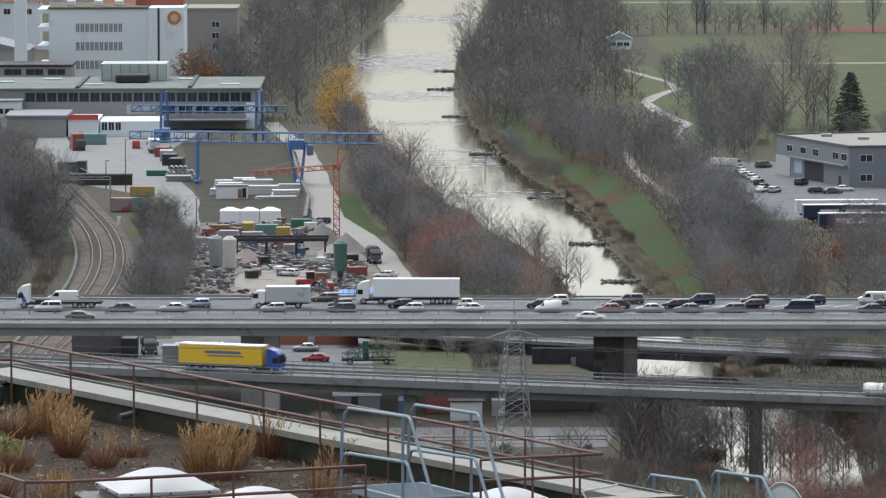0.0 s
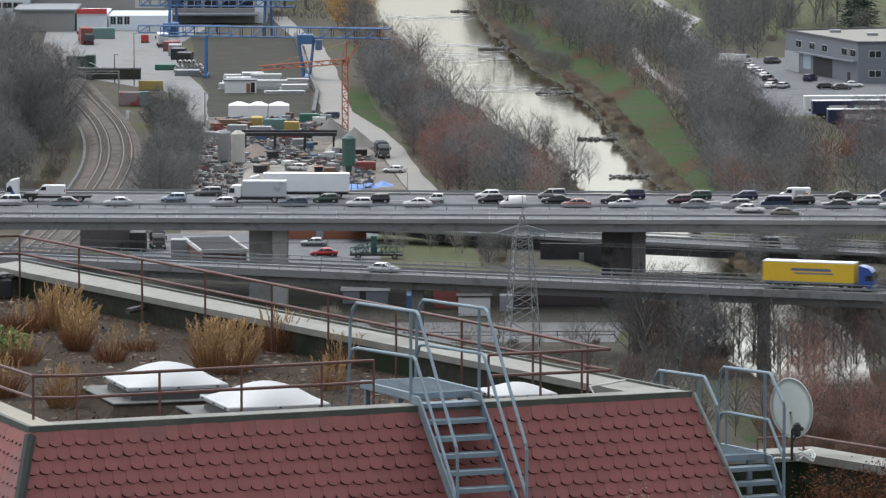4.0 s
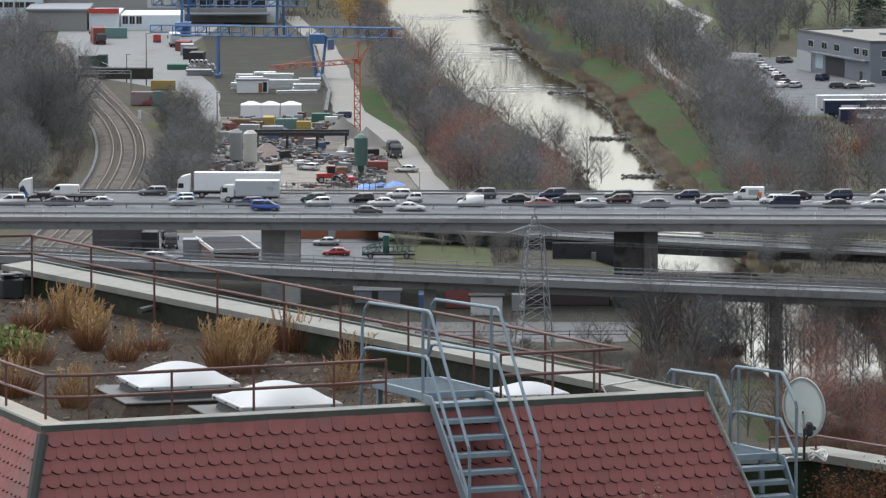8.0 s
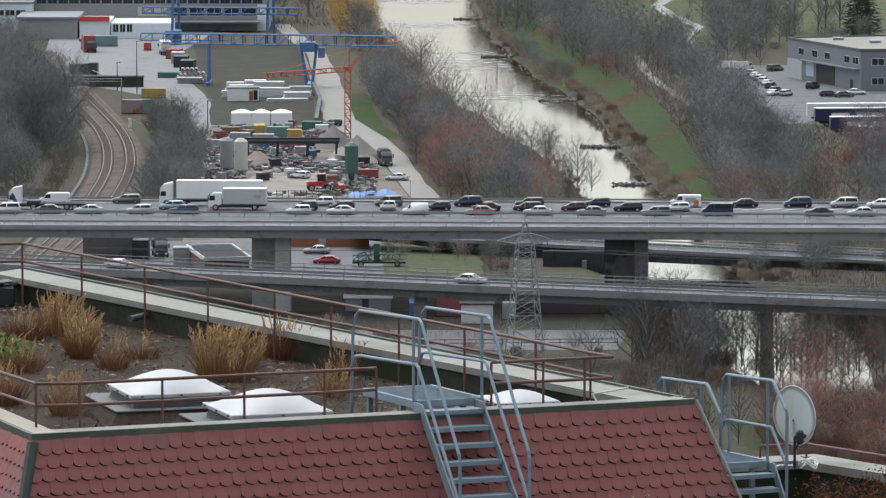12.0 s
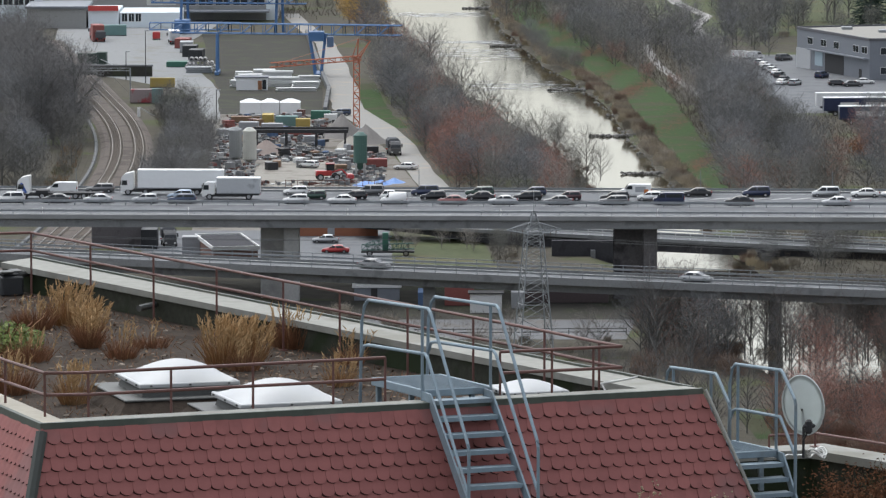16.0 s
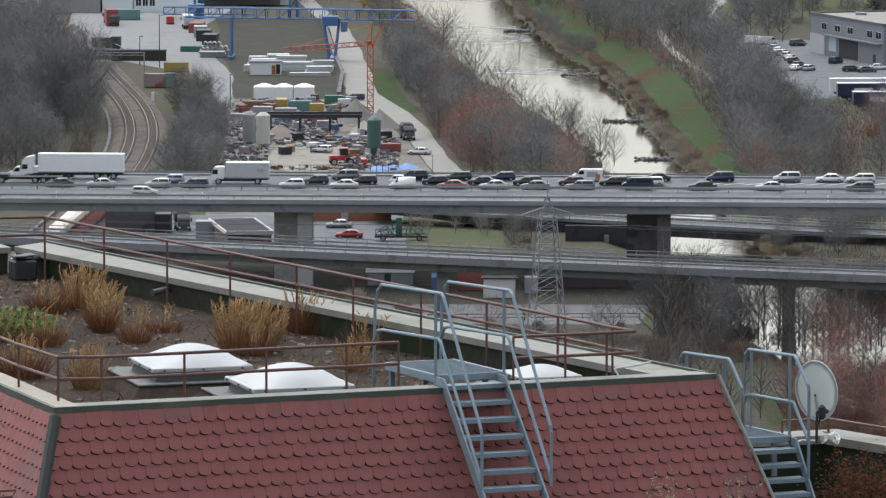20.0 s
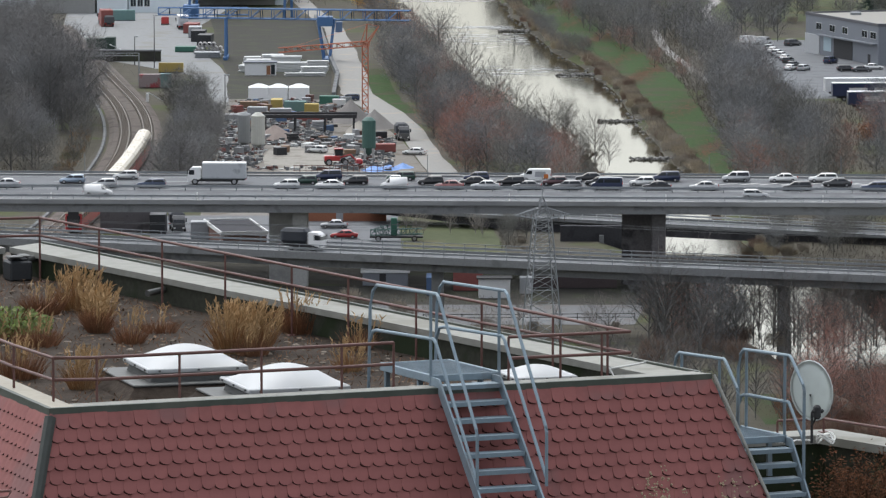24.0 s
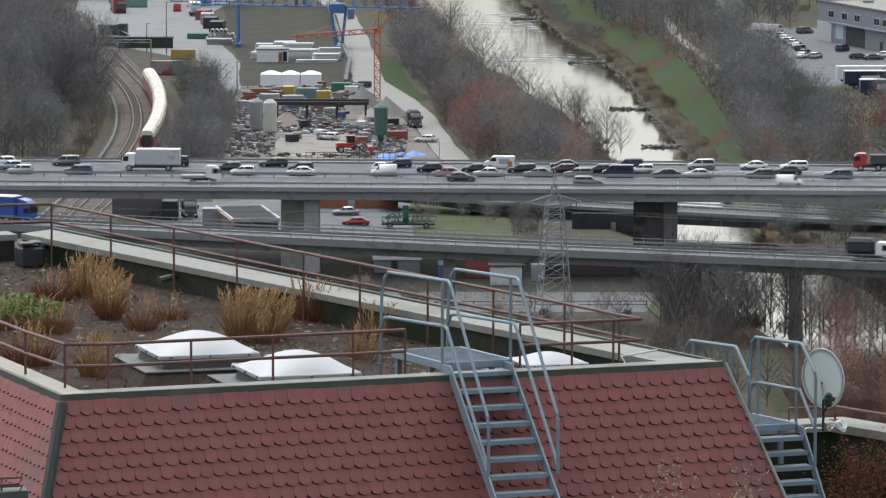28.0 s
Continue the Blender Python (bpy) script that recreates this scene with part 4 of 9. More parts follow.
def car(kind, colour, where):
    """A car from its side profile: lower body, drawn-in cabin, glass set into it, wheels and lamps."""
    ln, wd, bon, belt, top, f0, f1, r0, r1 = SHAPES[kind]
    ob = thing({"small_van": "delivery_van", "microcar": "small_car", "minivan": "people_carrier"}.get(kind, kind), f"{colour} {kind.replace('_', ' ')} {where}", "van" if kind == "small_van" else "car", group="cars in the valley")
    h, x0 = wd / 2, -ln / 2
    X = lambda k: x0 + k * ln
    half = lambda z: h - max(0.0, z - belt) * 0.4
    van = kind == "small_van"
    rear, tail = (0.0, 0.015) if van else (f0, r0)
    low = [(X(0.012), 0.3), (X(0.988), 0.27), (X(1.0), 0.5), (X(0.985), 0.66), (X(0.93), bon - 0.07), (X(f1 + 0.05), bon), (X(f1), belt), (X(rear), belt), (X(0.0), belt - 0.12), (X(0.0), 0.55)]
    roof = [(X(f1), belt), (X(r1), top - 0.05), (X(r1 - 0.06), top - 0.005), (X((tail + r1) / 2), top + 0.02), (X(tail + 0.05), top), (X(tail), top - 0.06), (X(rear), belt)]
    bm = bmesh.new()
    for outline in (low, roof):
        a = [bm.verts.new((x, -half(z) + (0.1 if x > X(0.95) or x < X(0.004) else 0), z)) for x, z in outline]
        b = [bm.verts.new((v.co.x, -v.co.y, v.co.z)) for v in a]
        bm.faces.new(a)
        bm.faces.new(b[::-1])
        for i in range(len(a)):
            j = (i + 1) % len(a)
            bm.faces.new((a[j], a[i], b[i], b[j]))
    bmesh.ops.remove_doubles(bm, verts=bm.verts, dist=0.001)
    inner = [f for f in bm.faces if all(abs(v.co.z - belt) < 0.002 for v in f.verts)]
    bmesh.ops.delete(bm, geom=inner, context="FACES_ONLY")
    bmesh.ops.recalc_face_normals(bm, faces=bm.faces)
    bmesh.ops.bevel(bm, geom=[e for e in bm.edges if len(e.link_faces) == 2 and e.calc_face_angle(0) > 0.5], offset=0.05, segments=2, affect="EDGES")
    for f in bm.faces:
        f.smooth = True
    part("body", bm, PAINTS[colour], ob)

    def pane(name, pts, out):
        bm = bmesh.new()
        a = [bm.verts.new(Vector(p) + out * 0.012) for p in pts]
        b = [bm.verts.new(Vector(p) - out * 0.02) for p in pts]
        bm.faces.new(a)
        bm.faces.new(b[::-1])
        for i in range(len(a)):
            j = (i + 1) % len(a)
            bm.faces.new((a[j], a[i], b[i], b[j]))
        bmesh.ops.recalc_face_normals(bm, faces=bm.faces)
        part(name, bm, AUTO_GLASS, ob)

    zl, zh = belt + 0.03, top - 0.11
    share = lambda lo, hi, z: X(lo + (hi - lo) * (z - belt) / (top - 0.05 - belt))
    mid = (f0 + f1) / 2 + (0.06 if not van else 0.0)
    for s in (-1, 1):
        out = Vector((0, s * 0.93, 0.37))
        spans = [(mid + 0.012, None)] if van else [(mid + 0.012, None), (None, mid - 0.012)]
        for lo, hi in spans:
            xa = [X(lo)] * 2 if lo is not None else [share(rear, tail, zl) + 0.13, share(rear, tail, zh) + 0.16]
            xb = [X(hi)] * 2 if hi is not None else [share(f1, r1, zl) - 0.12, share(f1, r1, zh) - 0.1]
            pane("side_window", [(xa[0], s * half(zl), zl), (xb[0], s * half(zl), zl), (xb[1], s * half(zh), zh), (xa[1], s * half(zh), zh)], out)
    w0, w1 = half(zl) - 0.09, half(zh) - 0.08
    pane("windscreen", [(share(f1, r1, zl), -w0, zl), (share(f1, r1, zl), w0, zl), (share(f1, r1, zh + 0.04), w1, zh + 0.04), (share(f1, r1, zh + 0.04), -w1, zh + 0.04)], Vector((0.7, 0, 0.7)))
    pane("rear_window", [(share(rear, tail, zl), -w0, zl), (share(rear, tail, zl), w0, zl), (share(rear, tail, zh), w1, zh), (share(rear, tail, zh), -w1, zh)], Vector((-0.7, 0, 0.5)))
    r = 0.31 if ln > 3 else 0.27
    for kx in (0.18, 0.81):
        for s in (-1, 1):
            wheel(ob, X(kx), s * (h - 0.09), r)
    for s in (-1, 1):
        part("headlight", boxes((X(1) - 0.24, X(1) - 0.02, s * (h - 0.3) - 0.16, s * (h - 0.3) + 0.16, 0.56, 0.68), bevel=0.03), LAMP_CLEAR, ob)
        part("tail_light", boxes((X(0) - 0.012, X(0) + 0.14, s * (h - 0.18) - 0.1, s * (h - 0.18) + 0.1, 0.66, 0.86), bevel=0.03), LAMP_RED, ob)
        part("door_mirror", boxes((X(f1) - 0.28, X(f1) - 0.16, s * (h + 0.07) - 0.07, s * (h + 0.07) + 0.07, belt + 0.02, belt + 0.15), bevel=0.02), CHASSIS, ob)
    part("sill", boxes((X(0.03), X(0.97), -h + 0.06, h - 0.06, 0.17, 0.29)), CHASSIS, ob)
    return ob


def panel_van(colour, where, logo=False):
    ob = thing("panel_van", f"{colour} panel van {'with orange side print ' if logo else ''}{where}", "van", group="cars in the valley")
    bm = bmesh.new()
    prism(bm, ((-2.45, 0.32), (2.45, 0.32), (2.45, 0.85), (2.3, 1.05), (1.75, 1.2), (1.2, 1.88), (0.9, 1.96), (-2.4, 1.96), (-2.45, 1.0)), -0.95, 0.95)
    bmesh.ops.recalc_face_normals(bm, faces=bm.faces)
    bmesh.ops.bevel(bm, geom=list(bm.edges), offset=0.08, segments=2, affect="EDGES")
    part("body", bm, PAINTS[colour], ob)
    for s in (-1, 1):
        bm = bmesh.new()
        prism(bm, ((0.55, 1.18), (1.62, 1.18), (1.18, 1.74), (0.55, 1.76)), s * 0.93 - 0.03, s * 0.93 + 0.03)
        part("side_window", bm, AUTO_GLASS, ob)
        if colour == "navy":
            part("side_window", boxes((-2.1, 0.4, s * 0.93 - 0.03, s * 0.93 + 0.03, 1.2, 1.74)), AUTO_GLASS, ob)
        if logo:
            part("side_print", boxes((-1.6, 0.1, s * 0.953 - 0.004, s * 0.953 + 0.004, 0.75, 1.6)), mat("grey_print", (0.35, 0.36, 0.37), 0.5), ob)
            part("side_print", boxes((-2.0, -1.3, s * 0.958 - 0.004, s * 0.958 + 0.004, 0.5, 1.2)), mat("orange_print", (0.55, 0.16, 0.03), 0.5), ob)
        part("headlight", boxes((2.25, 2.47, s * 0.72 - 0.15, s * 0.72 + 0.15, 0.72, 0.98), bevel=0.03), LAMP_CLEAR, ob)
        part("tail_light", boxes((-2.47, -2.36, s * 0.86 - 0.07, s * 0.86 + 0.07, 0.9, 1.3), bevel=0.03), LAMP_RED, ob)
        for x in (-1.55, 1.5):
            wheel(ob, x, s * 0.85, 0.34)
    bm = bmesh.new()
    quad_loft(bm, (1.25, 1.75, 0.84, 1.2), (1.22, 1.24, 0.72, 1.86))
    bmesh.ops.translate(bm, vec=(0.05, 0, 0.02), verts=bm.verts)
    part("windscreen", bm, AUTO_GLASS, ob)
    return ob


def cab(ob, x, colour, high=True, wide=2.45):
    """Cab-over tractor cab, front at x."""
    t = 3.4 if high else 2.75
    h = wide / 2
    bm = bmesh.new()
    prism(bm, ((x - 2.1, 0.9), (x - 0.02, 0.45), (x, 1.5), (x - 0.18, t - 0.5), (x - 0.7, t), (x - 2.1, t + (0.35 if high else 0.0))), -h, h)
    bmesh.ops.recalc_face_normals(bm, faces=bm.faces)
    bmesh.ops.bevel(bm, geom=list(bm.edges), offset=0.1, segments=2, affect="EDGES")
    c = part("cab", bm, PAINTS[colour], ob)
    bm = bmesh.new()
    prism(bm, ((x - 0.06, 1.6), (x + 0.012, 1.6), (x - 0.13, t - 0.62), (x - 0.2, t - 0.62)), -h + 0.12, h - 0.12)
    part("windscreen", bm, AUTO_GLASS, c)
    for s in (-1, 1):
        bm = bmesh.new()
        prism(bm, ((x - 1.1, 1.6), (x - 0.2, 1.6), (x - 0.3, 2.35), (x - 1.1, 2.35)), s * h - 0.02, s * h + 0.02)
        part("side_window", bm, AUTO_GLASS, c)
        part("mirror", boxes((x - 0.15, x, s * (h + 0.18) - 0.12, s * (h + 0.18) + 0.12, 1.7, 2.4), bevel=0.03), CHASSIS, c)
        part("headlight", boxes((x - 0.15, x + 0.015, s * (h - 0.3) - 0.18, s * (h - 0.3) + 0.18, 0.62, 0.85), bevel=0.03), LAMP_CLEAR, c)
    return c


def truck(kind, colour, where):
    """Lorries: nose towards +x, origin amidships."""
    if kind == "semi":
        ob = thing("articulated_lorry", f"white articulated lorry with a plain box trailer {where}", "lorry")
        L, body, cabc = 16.4, BOX_WHITE, "white"
    elif kind == "curtain":
        ob = thing("articulated_lorry", f"{colour} curtain-sided articulated lorry with a blue cab {where}", "lorry")
        L, body, cabc = 16.0, CURTAIN_YELLOW if colour == "yellow" else PAINTS["blue"], "blue"
    elif kind == "box_truck":
        ob = thing("box_truck", f"white lorry with a grey tarpaulin box {where}", "lorry")
        L, body, cabc = 9.2, CURTAIN_GREY, "white"
    elif kind == "car_transporter":
        ob = thing("flatbed_lorry", f"white and blue lorry with empty trailer {where}", "lorry")
        L, body, cabc = 13.5, None, "white"
    elif kind == "tipper":
        ob = thing("tipper_lorry", f"red articulated tipper lorry {where}", "lorry")
        L, body, cabc = 15.0, mat("dark_tipper_body", (0.06, 0.06, 0.065), 0.6), "red"
    elif kind == "covered":
        ob = thing("covered_lorry", f"dark tarpaulin-covered lorry {where}", "lorry")
        L, body, cabc = 6.5, mat("dark_tarpaulin", (0.03, 0.034, 0.042), 0.7, bump=0.3), "dark grey" if "track" in where else "white"
    else:
        ob = thing("pickup_truck", f"white flatbed pickup {where}", "lorry")
        L, body, cabc = 6.0, mat("flatbed_boards", (0.3, 0.3, 0.29), 0.7), "white"
    big = kind in ("semi", "curtain", "tipper", "car_transporter")
    f = L / 2
    cab(ob, f, cabc, high=big and kind != "tipper", wide=2.45 if big or kind == "box_truck" else 2.1)
    part("chassis", boxes((-f + 0.2, f - 1.0, -0.5, 0.5, 0.65, 1.0), (f - 5.0 if big else -f + 2, f - 0.4, -1.0, 1.0, 0.5, 0.95), bevel=0.03), CHASSIS, ob)
    if body:
        x1 = f - (2.75 if big else 2.35)
        z0, z1 = (1.1, 4.0) if big else (1.0, 3.45)
        if kind == "tipper":
            z1 = 2.55
        if kind == "pickup":
            z0, z1 = 0.85, 1.3
        if kind == "covered":
            z1 = 3.2
        b = part("cargo_box", boxes((-f, x1, -1.26, 1.26, z0, z1), bevel=0.45 if kind == "covered" else 0.05), body, ob)
        if kind in ("curtain", "box_truck", "semi"):
            part("roof_rail", boxes((-f - 0.01, x1 + 0.01, -1.28, 1.28, z1 - 0.12, z1 + 0.03)), BOX_WHITE, b)
            part("side_rail", boxes((-f - 0.01, x1 + 0.01, -1.275, 1.275, z0 - 0.05, z0 + 0.12)), GALV, b)
        if kind == "curtain" and colour == "yellow":
            for s in (-1, 1):
                part("side_print", boxes((-3.9, 1.9, s * 1.262 - 0.004, s * 1.262 + 0.004, 2.7, 3.1)), mat("blue_print", (0.12, 0.14, 0.25), 0.6), b)
                part("side_print", boxes((-3.4, 2.3, s * 1.264 - 0.004, s * 1.264 + 0.004, 2.25, 2.5)), mat("grey_blue_print", (0.2, 0.2, 0.22), 0.6), b)
        if kind == "tipper":
            part("load", ramp_strip(lambda x: 0.0, -f + 0.4, x1 - 0.4, -1.0, 1.0, z1, z1 + 0.35), GRAVEL, b)
    if kind == "car_transporter":
        part("trailer_bed", boxes((-f, f - 3.0, -1.25, -0.55, 0.85, 1.05), (-f, f - 3.0, 0.55, 1.25, 0.85, 1.05), (-f, -f + 0.5, -1.2, 1.2, 0.7, 1.1), (f - 5.0, f - 3.0, -1.25, 1.25, 1.05, 1.4), bevel=0.02), CHASSIS, ob)
        for s in (-1, 1):
            bm = bmesh.new()
            prism(bm, ((f - 1.7, 1.0), (f - 1.0, 1.0), (f - 0.5, 2.6), (f - 0.9, 2.6)), s * 1.23 - 0.01, s * 1.23 + 0.012)
            part("side_print", bm, PAINTS["blue"], ob)
    xs = (-f + 1.6, -f + 2.9, -f + 4.2, f - 4.0, f - 1.2) if big else (-f + 1.8, f - 1.2)
    for x in xs:
        for s in (-1, 1):
            wheel(ob, x, s * 1.05, 0.5 if big or kind == "box_truck" else 0.38, 0.35)
    for s in (-1, 1):
        part("tail_light", boxes((-f - 0.02, -f + 0.05, s * 1.0 - 0.2, s * 1.0 + 0.2, 0.75, 0.95)), LAMP_RED, ob)
    return ob


made_vehicles = {}


def vehicle(kind, colour, where, m=None):
    """A car, van or lorry; alike ones share their meshes."""
    key = (kind, colour, where)
    if key in made_vehicles:
        ob = copy_thing(made_vehicles[key], m or Matrix())
        ob.animation_data_clear()
    else:
        if kind in SHAPES:
            ob = car(kind, colour, where)
        elif kind in ("panel_van", "logo_van"):
            ob = panel_van(colour, where, kind == "logo_van")
        else:
            ob = truck(kind, colour, where)
        made_vehicles[key] = ob
        if m is not None:
            ob.matrix_basis = m
    return ob


# ---- the double-track railway curving under the bridge ----
RAIL_Z = 0.6
BALLAST = mat("ballast", (0.13, 0.112, 0.1), 0.95, size=3, vary=0.35, dark=(0.095, 0.082, 0.073), patch=0.1, bump=0.3)
STEEL = mat("rail_steel", (0.25, 0.225, 0.2), 0.6, 0.2, vary=0.25)
SLEEPER = mat("concrete_sleeper", (0.2, 0.18, 0.155), 0.9, spread=0.15)


def track_x(y):
    """Centre of the away-going track at the distance y."""
    if y < 1060:
        return -58.85 - 0.00024 * (1060 - y) ** 2 if y > 940 else -62.3 - (940 - y) * 0.058
    d = y - 1060
    return -58.85 - (0.00047 * d * d if d < 148 else 10.29 + 0.139 * (d - 148))


def along(off, y0, y1, step, z0, z1, half):
    bm = bmesh.new()
    rows = []
    y = y0
    while y <= y1 + 0.01:
        s = (track_x(y + 1) - track_x(y - 1)) / 2
        k = 1 / math.sqrt(1 + s * s)
        rows.append([bm.verts.new((track_x(y) + (off + o) * k, y - (off + o) * s * k, z)) for o, z in ((-half, z0), (half, z0), (half * 0.75, z1), (-half * 0.75, z1))])
        y += step
    for p, q in zip(rows, rows[1:]):
        for i in range(4):
            j = (i + 1) % 4
            bm.faces.new((p[i], p[j], q[j], q[i]))
    bmesh.ops.recalc_face_normals(bm, faces=bm.faces)
    return bm


railway = thing("railway", "double-track railway on brown ballast curving past the yard", "railway", kind="structure")
part("ballast_bed", along(-2.4, 700, 1420, 10, -0.2, 0.35, 5.8), BALLAST, railway)
for off in (0.0, -4.5):
    for o in (-0.8, 0.8):
        part("rail", along(off + o, 700, 1420, 6, 0.42, 0.62, 0.075), STEEL, railway)
BED = mat("rusty_track_bed", (0.21, 0.175, 0.15), 0.95, size=2, vary=0.3, dark=(0.16, 0.13, 0.11), patch=0.08)
for off in (0.0, -4.5):
    part("track_bed", along(off, 700, 1420, 10, 0.3, 0.37, 1.3), BED, railway)
bm = bmesh.new()
for off in (0.0, -4.5):
    y = 930.0
    while y < 1300:
        s = (track_x(y + 1) - track_x(y - 1)) / 2
        box(bm, -1.3, 1.3, -0.14, 0.14, 0.3, 0.45, m=pose(track_x(y) + off, y - off * s, 0, 0, 0, -math.degrees(math.atan(s))))
        y += 1.3
tagged(part("sleepers", bm, SLEEPER, railway), kind="stuff")
part("cable_duct", along(-8.6, 930, 1250, 6, 0.0, 0.4, 0.35), CONCRETE_DARK, railway)
part("service_path", along(-10.6, 930, 1220, 8, 0.0, 0.08, 0.7), GROUND, railway)

# ---- the regional train ----
TRAIN_RED = paint("train_red", (0.4, 0.025, 0.03), 0.35)
TRAIN_ROOF = mat("pale_train_roof", (0.66, 0.6, 0.48), 0.3, size=2.5, vary=0.12, dark=(0.58, 0.52, 0.41), patch=0.04)


def train_car(front=False):
    ob = thing("railway_carriage", "red double-deck regional train carriage with a pale roof on the railway", "train", group="carriages of the train")
    bm = bmesh.new()
    bm2 = bmesh.new()
    box(bm, -11.8, 11.8, -1.4, 1.4, 0.5, 3.3, bevel=0.12)
    body = part("body", bm, TRAIN_RED, ob)
    prof = [(-1.4, 3.3), (-1.25, 3.9), (-0.8, 4.35), (0, 4.5), (0.8, 4.35), (1.25, 3.9), (1.4, 3.3)]
    a = [bm2.verts.new((-11.75, y, z)) for y, z in prof]
    b = [bm2.verts.new((11.75, y, z)) for y, z in prof]
    bm2.faces.new(a)
    bm2.faces.new(b[::-1])
    for i in range(len(prof)):
        j = (i + 1) % len(prof)
        bm2.faces.new((a[j], a[i], b[i], b[j]))
    bmesh.ops.recalc_face_normals(bm2, faces=bm2.faces)
    top = part("roof", bm2, TRAIN_ROOF, ob)
    for s in (-1, 1):
        part("roof_rib", boxes((-11.6, 11.6, s * 0.82 - 0.03, s * 0.82 + 0.03, 4.33, 4.37)), TRAIN_ROOF, top)
        part("side_stripe", boxes((-11.7, 11.7, s * 1.4 - 0.012, s * 1.4 + 0.012, 3.12, 3.28)), WHITE_LINE, body)
    for x in (-8.0, 0.5, 8.2):
        part("roof_unit", boxes((x - 1.2, x + 1.2, -0.5, 0.5, 4.4, 4.53), bevel=0.06), TRAIN_ROOF, top)
    for x in (-11.9, 11.9):
        part("gangway", boxes((x - 0.16, x + 0.16, -0.9, 0.9, 0.9, 3.6)), CHASSIS, ob)
    for s in (-1, 1):
        for i in range(9):
            x = -10.4 + i * 2.6
            part("window", boxes((x - 0.8, x + 0.8, s * 1.4 - 0.015, s * 1.4 + 0.015, 2.35, 3.05)), AUTO_GLASS, body)
        for x in (-9.3, 9.3):
            wheel(ob, x, s * 0.75, 0.46, 0.14)
            wheel(ob, x + 2.4 * (-1 if x > 0 else 1), s * 0.75, 0.46, 0.14)
    part("underframe", boxes((-11.3, 11.3, -1.2, 1.2, 0.55, 0.9)), CHASSIS, ob)
    if front:
        for sx in (-1, 1):
            part("cab_window", boxes((sx * 11.8 - 0.02, sx * 11.8 + 0.02, -1.1, 1.1, 1.9, 2.9)), AUTO_GLASS, body)
            for s in (-1, 1):
                part("lamp", boxes((sx * 11.8 - 0.03, sx * 11.8 + 0.03, s * 0.95 - 0.15, s * 0.95 + 0.15, 1.2, 1.45)), LAMP_CLEAR, body)
    return ob


def run_train():
    """Six carriages follow the curve; the first row gives the nose's distance."""
    nose = ((0, 560), (17, 912), (21, 999), (24, 1075), (25, 1102), (27, 1159), (28, 1188))
    ends = train_car(True)
    mid = train_car()
    cars = [ends] + [mid] + [copy_thing(mid, Matrix()) for _ in range(3)] + [copy_thing(ends, Matrix())]
    for i, c in enumerate(cars):
        rows = []
        for k in range(29):
            j = max(n for n in range(len(nose) - 1) if nose[n][0] <= k)
            (t0, a), (t1, b) = nose[j], nose[j + 1]
            y = a + (b - a) * (k - t0) / (t1 - t0) - 11.9 - 24.0 * i
            s = (track_x(y + 9) - track_x(y - 9)) / 18
            rows.append((k, pose(track_x(y), y, RAIL_Z - 0.0, 0, 0, 90 - math.degrees(math.atan(s)))))
        walk(c, rows)


# ---- ground cover: yards, paths, meadows ----
def sheet(name, label, material, stations, z, category="ground"):
    bm = bmesh.new()
    fine = []
    for (a0, b0, y0), (a1, b1, y1) in zip(stations, stations[1:]):
        n = max(2, int(abs(y1 - y0) / 6))
        for i in range(n):
            k = i / n
            y = y0 + (y1 - y0) * k
            w = noise.noise((y * 0.05, z * 50, a0)) * 0.5
            w2 = noise.noise((y * 0.05, 5 + z * 50, b0)) * 0.5
            fine.append((a0 + (a1 - a0) * k + w, b0 + (b1 - b0) * k + w2, y))
    fine.append(stations[-1])
    ribbon(bm, fine, z)
    return tagged(part(name, bm, material), label, category, kind="structure")


sheet("yard", "pale gravel works yard beside the railway", GRAVEL, ((-104, -58, 1500), (-100, -60, 1465), (-98, -64, 1420), (-92, -60, 1360), (-86, -57, 1320), (-70, -53, 1290), (-58.5, -50.5, 1266), (-52.6, -48.5, 1216), (-50.8, -47, 1188)), 0.05)
sheet("field", "dark bare ground under the gantry crane", DIRT, ((-62, -33.5, 1445), (-59, -31, 1400), (-57, -29, 1330), (-53, -28, 1300), (-50, -27, 1262), (-50, -25.5, 1200)), 0.03)
sheet("site", "muddy gravel of the building yard", mat("muddy_gravel", (0.2, 0.185, 0.165), 0.95, size=4, vary=0.35, dark=(0.14, 0.125, 0.105), patch=0.12, bump=0.3), ((-50, -24, 1202), (-47, -17, 1160), (-46, -10, 1110), (-45, -6, 1060), (-44, -2, 1010), (-43, 4, 960)), 0.035)
sheet("site", "pale trodden sand in the building yard", mat("pale_sand", (0.29, 0.275, 0.245), 0.95, size=3, vary=0.25, dark=(0.22, 0.2, 0.175), patch=0.1), ((-30, -24, 1100), (-35, -20, 1088), (-36, -19, 1070), (-35, -21, 1052), (-31, -24, 1042)), 0.042)
sheet("track", "pale gravel track along the river", mat("pale_track", (0.285, 0.278, 0.262), 0.95, size=5, vary=0.15, dark=(0.33, 0.3, 0.26), patch=0.06), ((-44, -39, 1525), (-36, -31.5, 1450), (-31.7, -27, 1412), (-29, -23.5, 1350), (-27, -20.5, 1300), (-24, -17, 1216), (-17, -10, 1170), (-11, -5.5, 1130), (-8, -3, 1090), (-5, 0.5, 1050), (0, 5, 1000), (5, 10, 950)), 0.06)


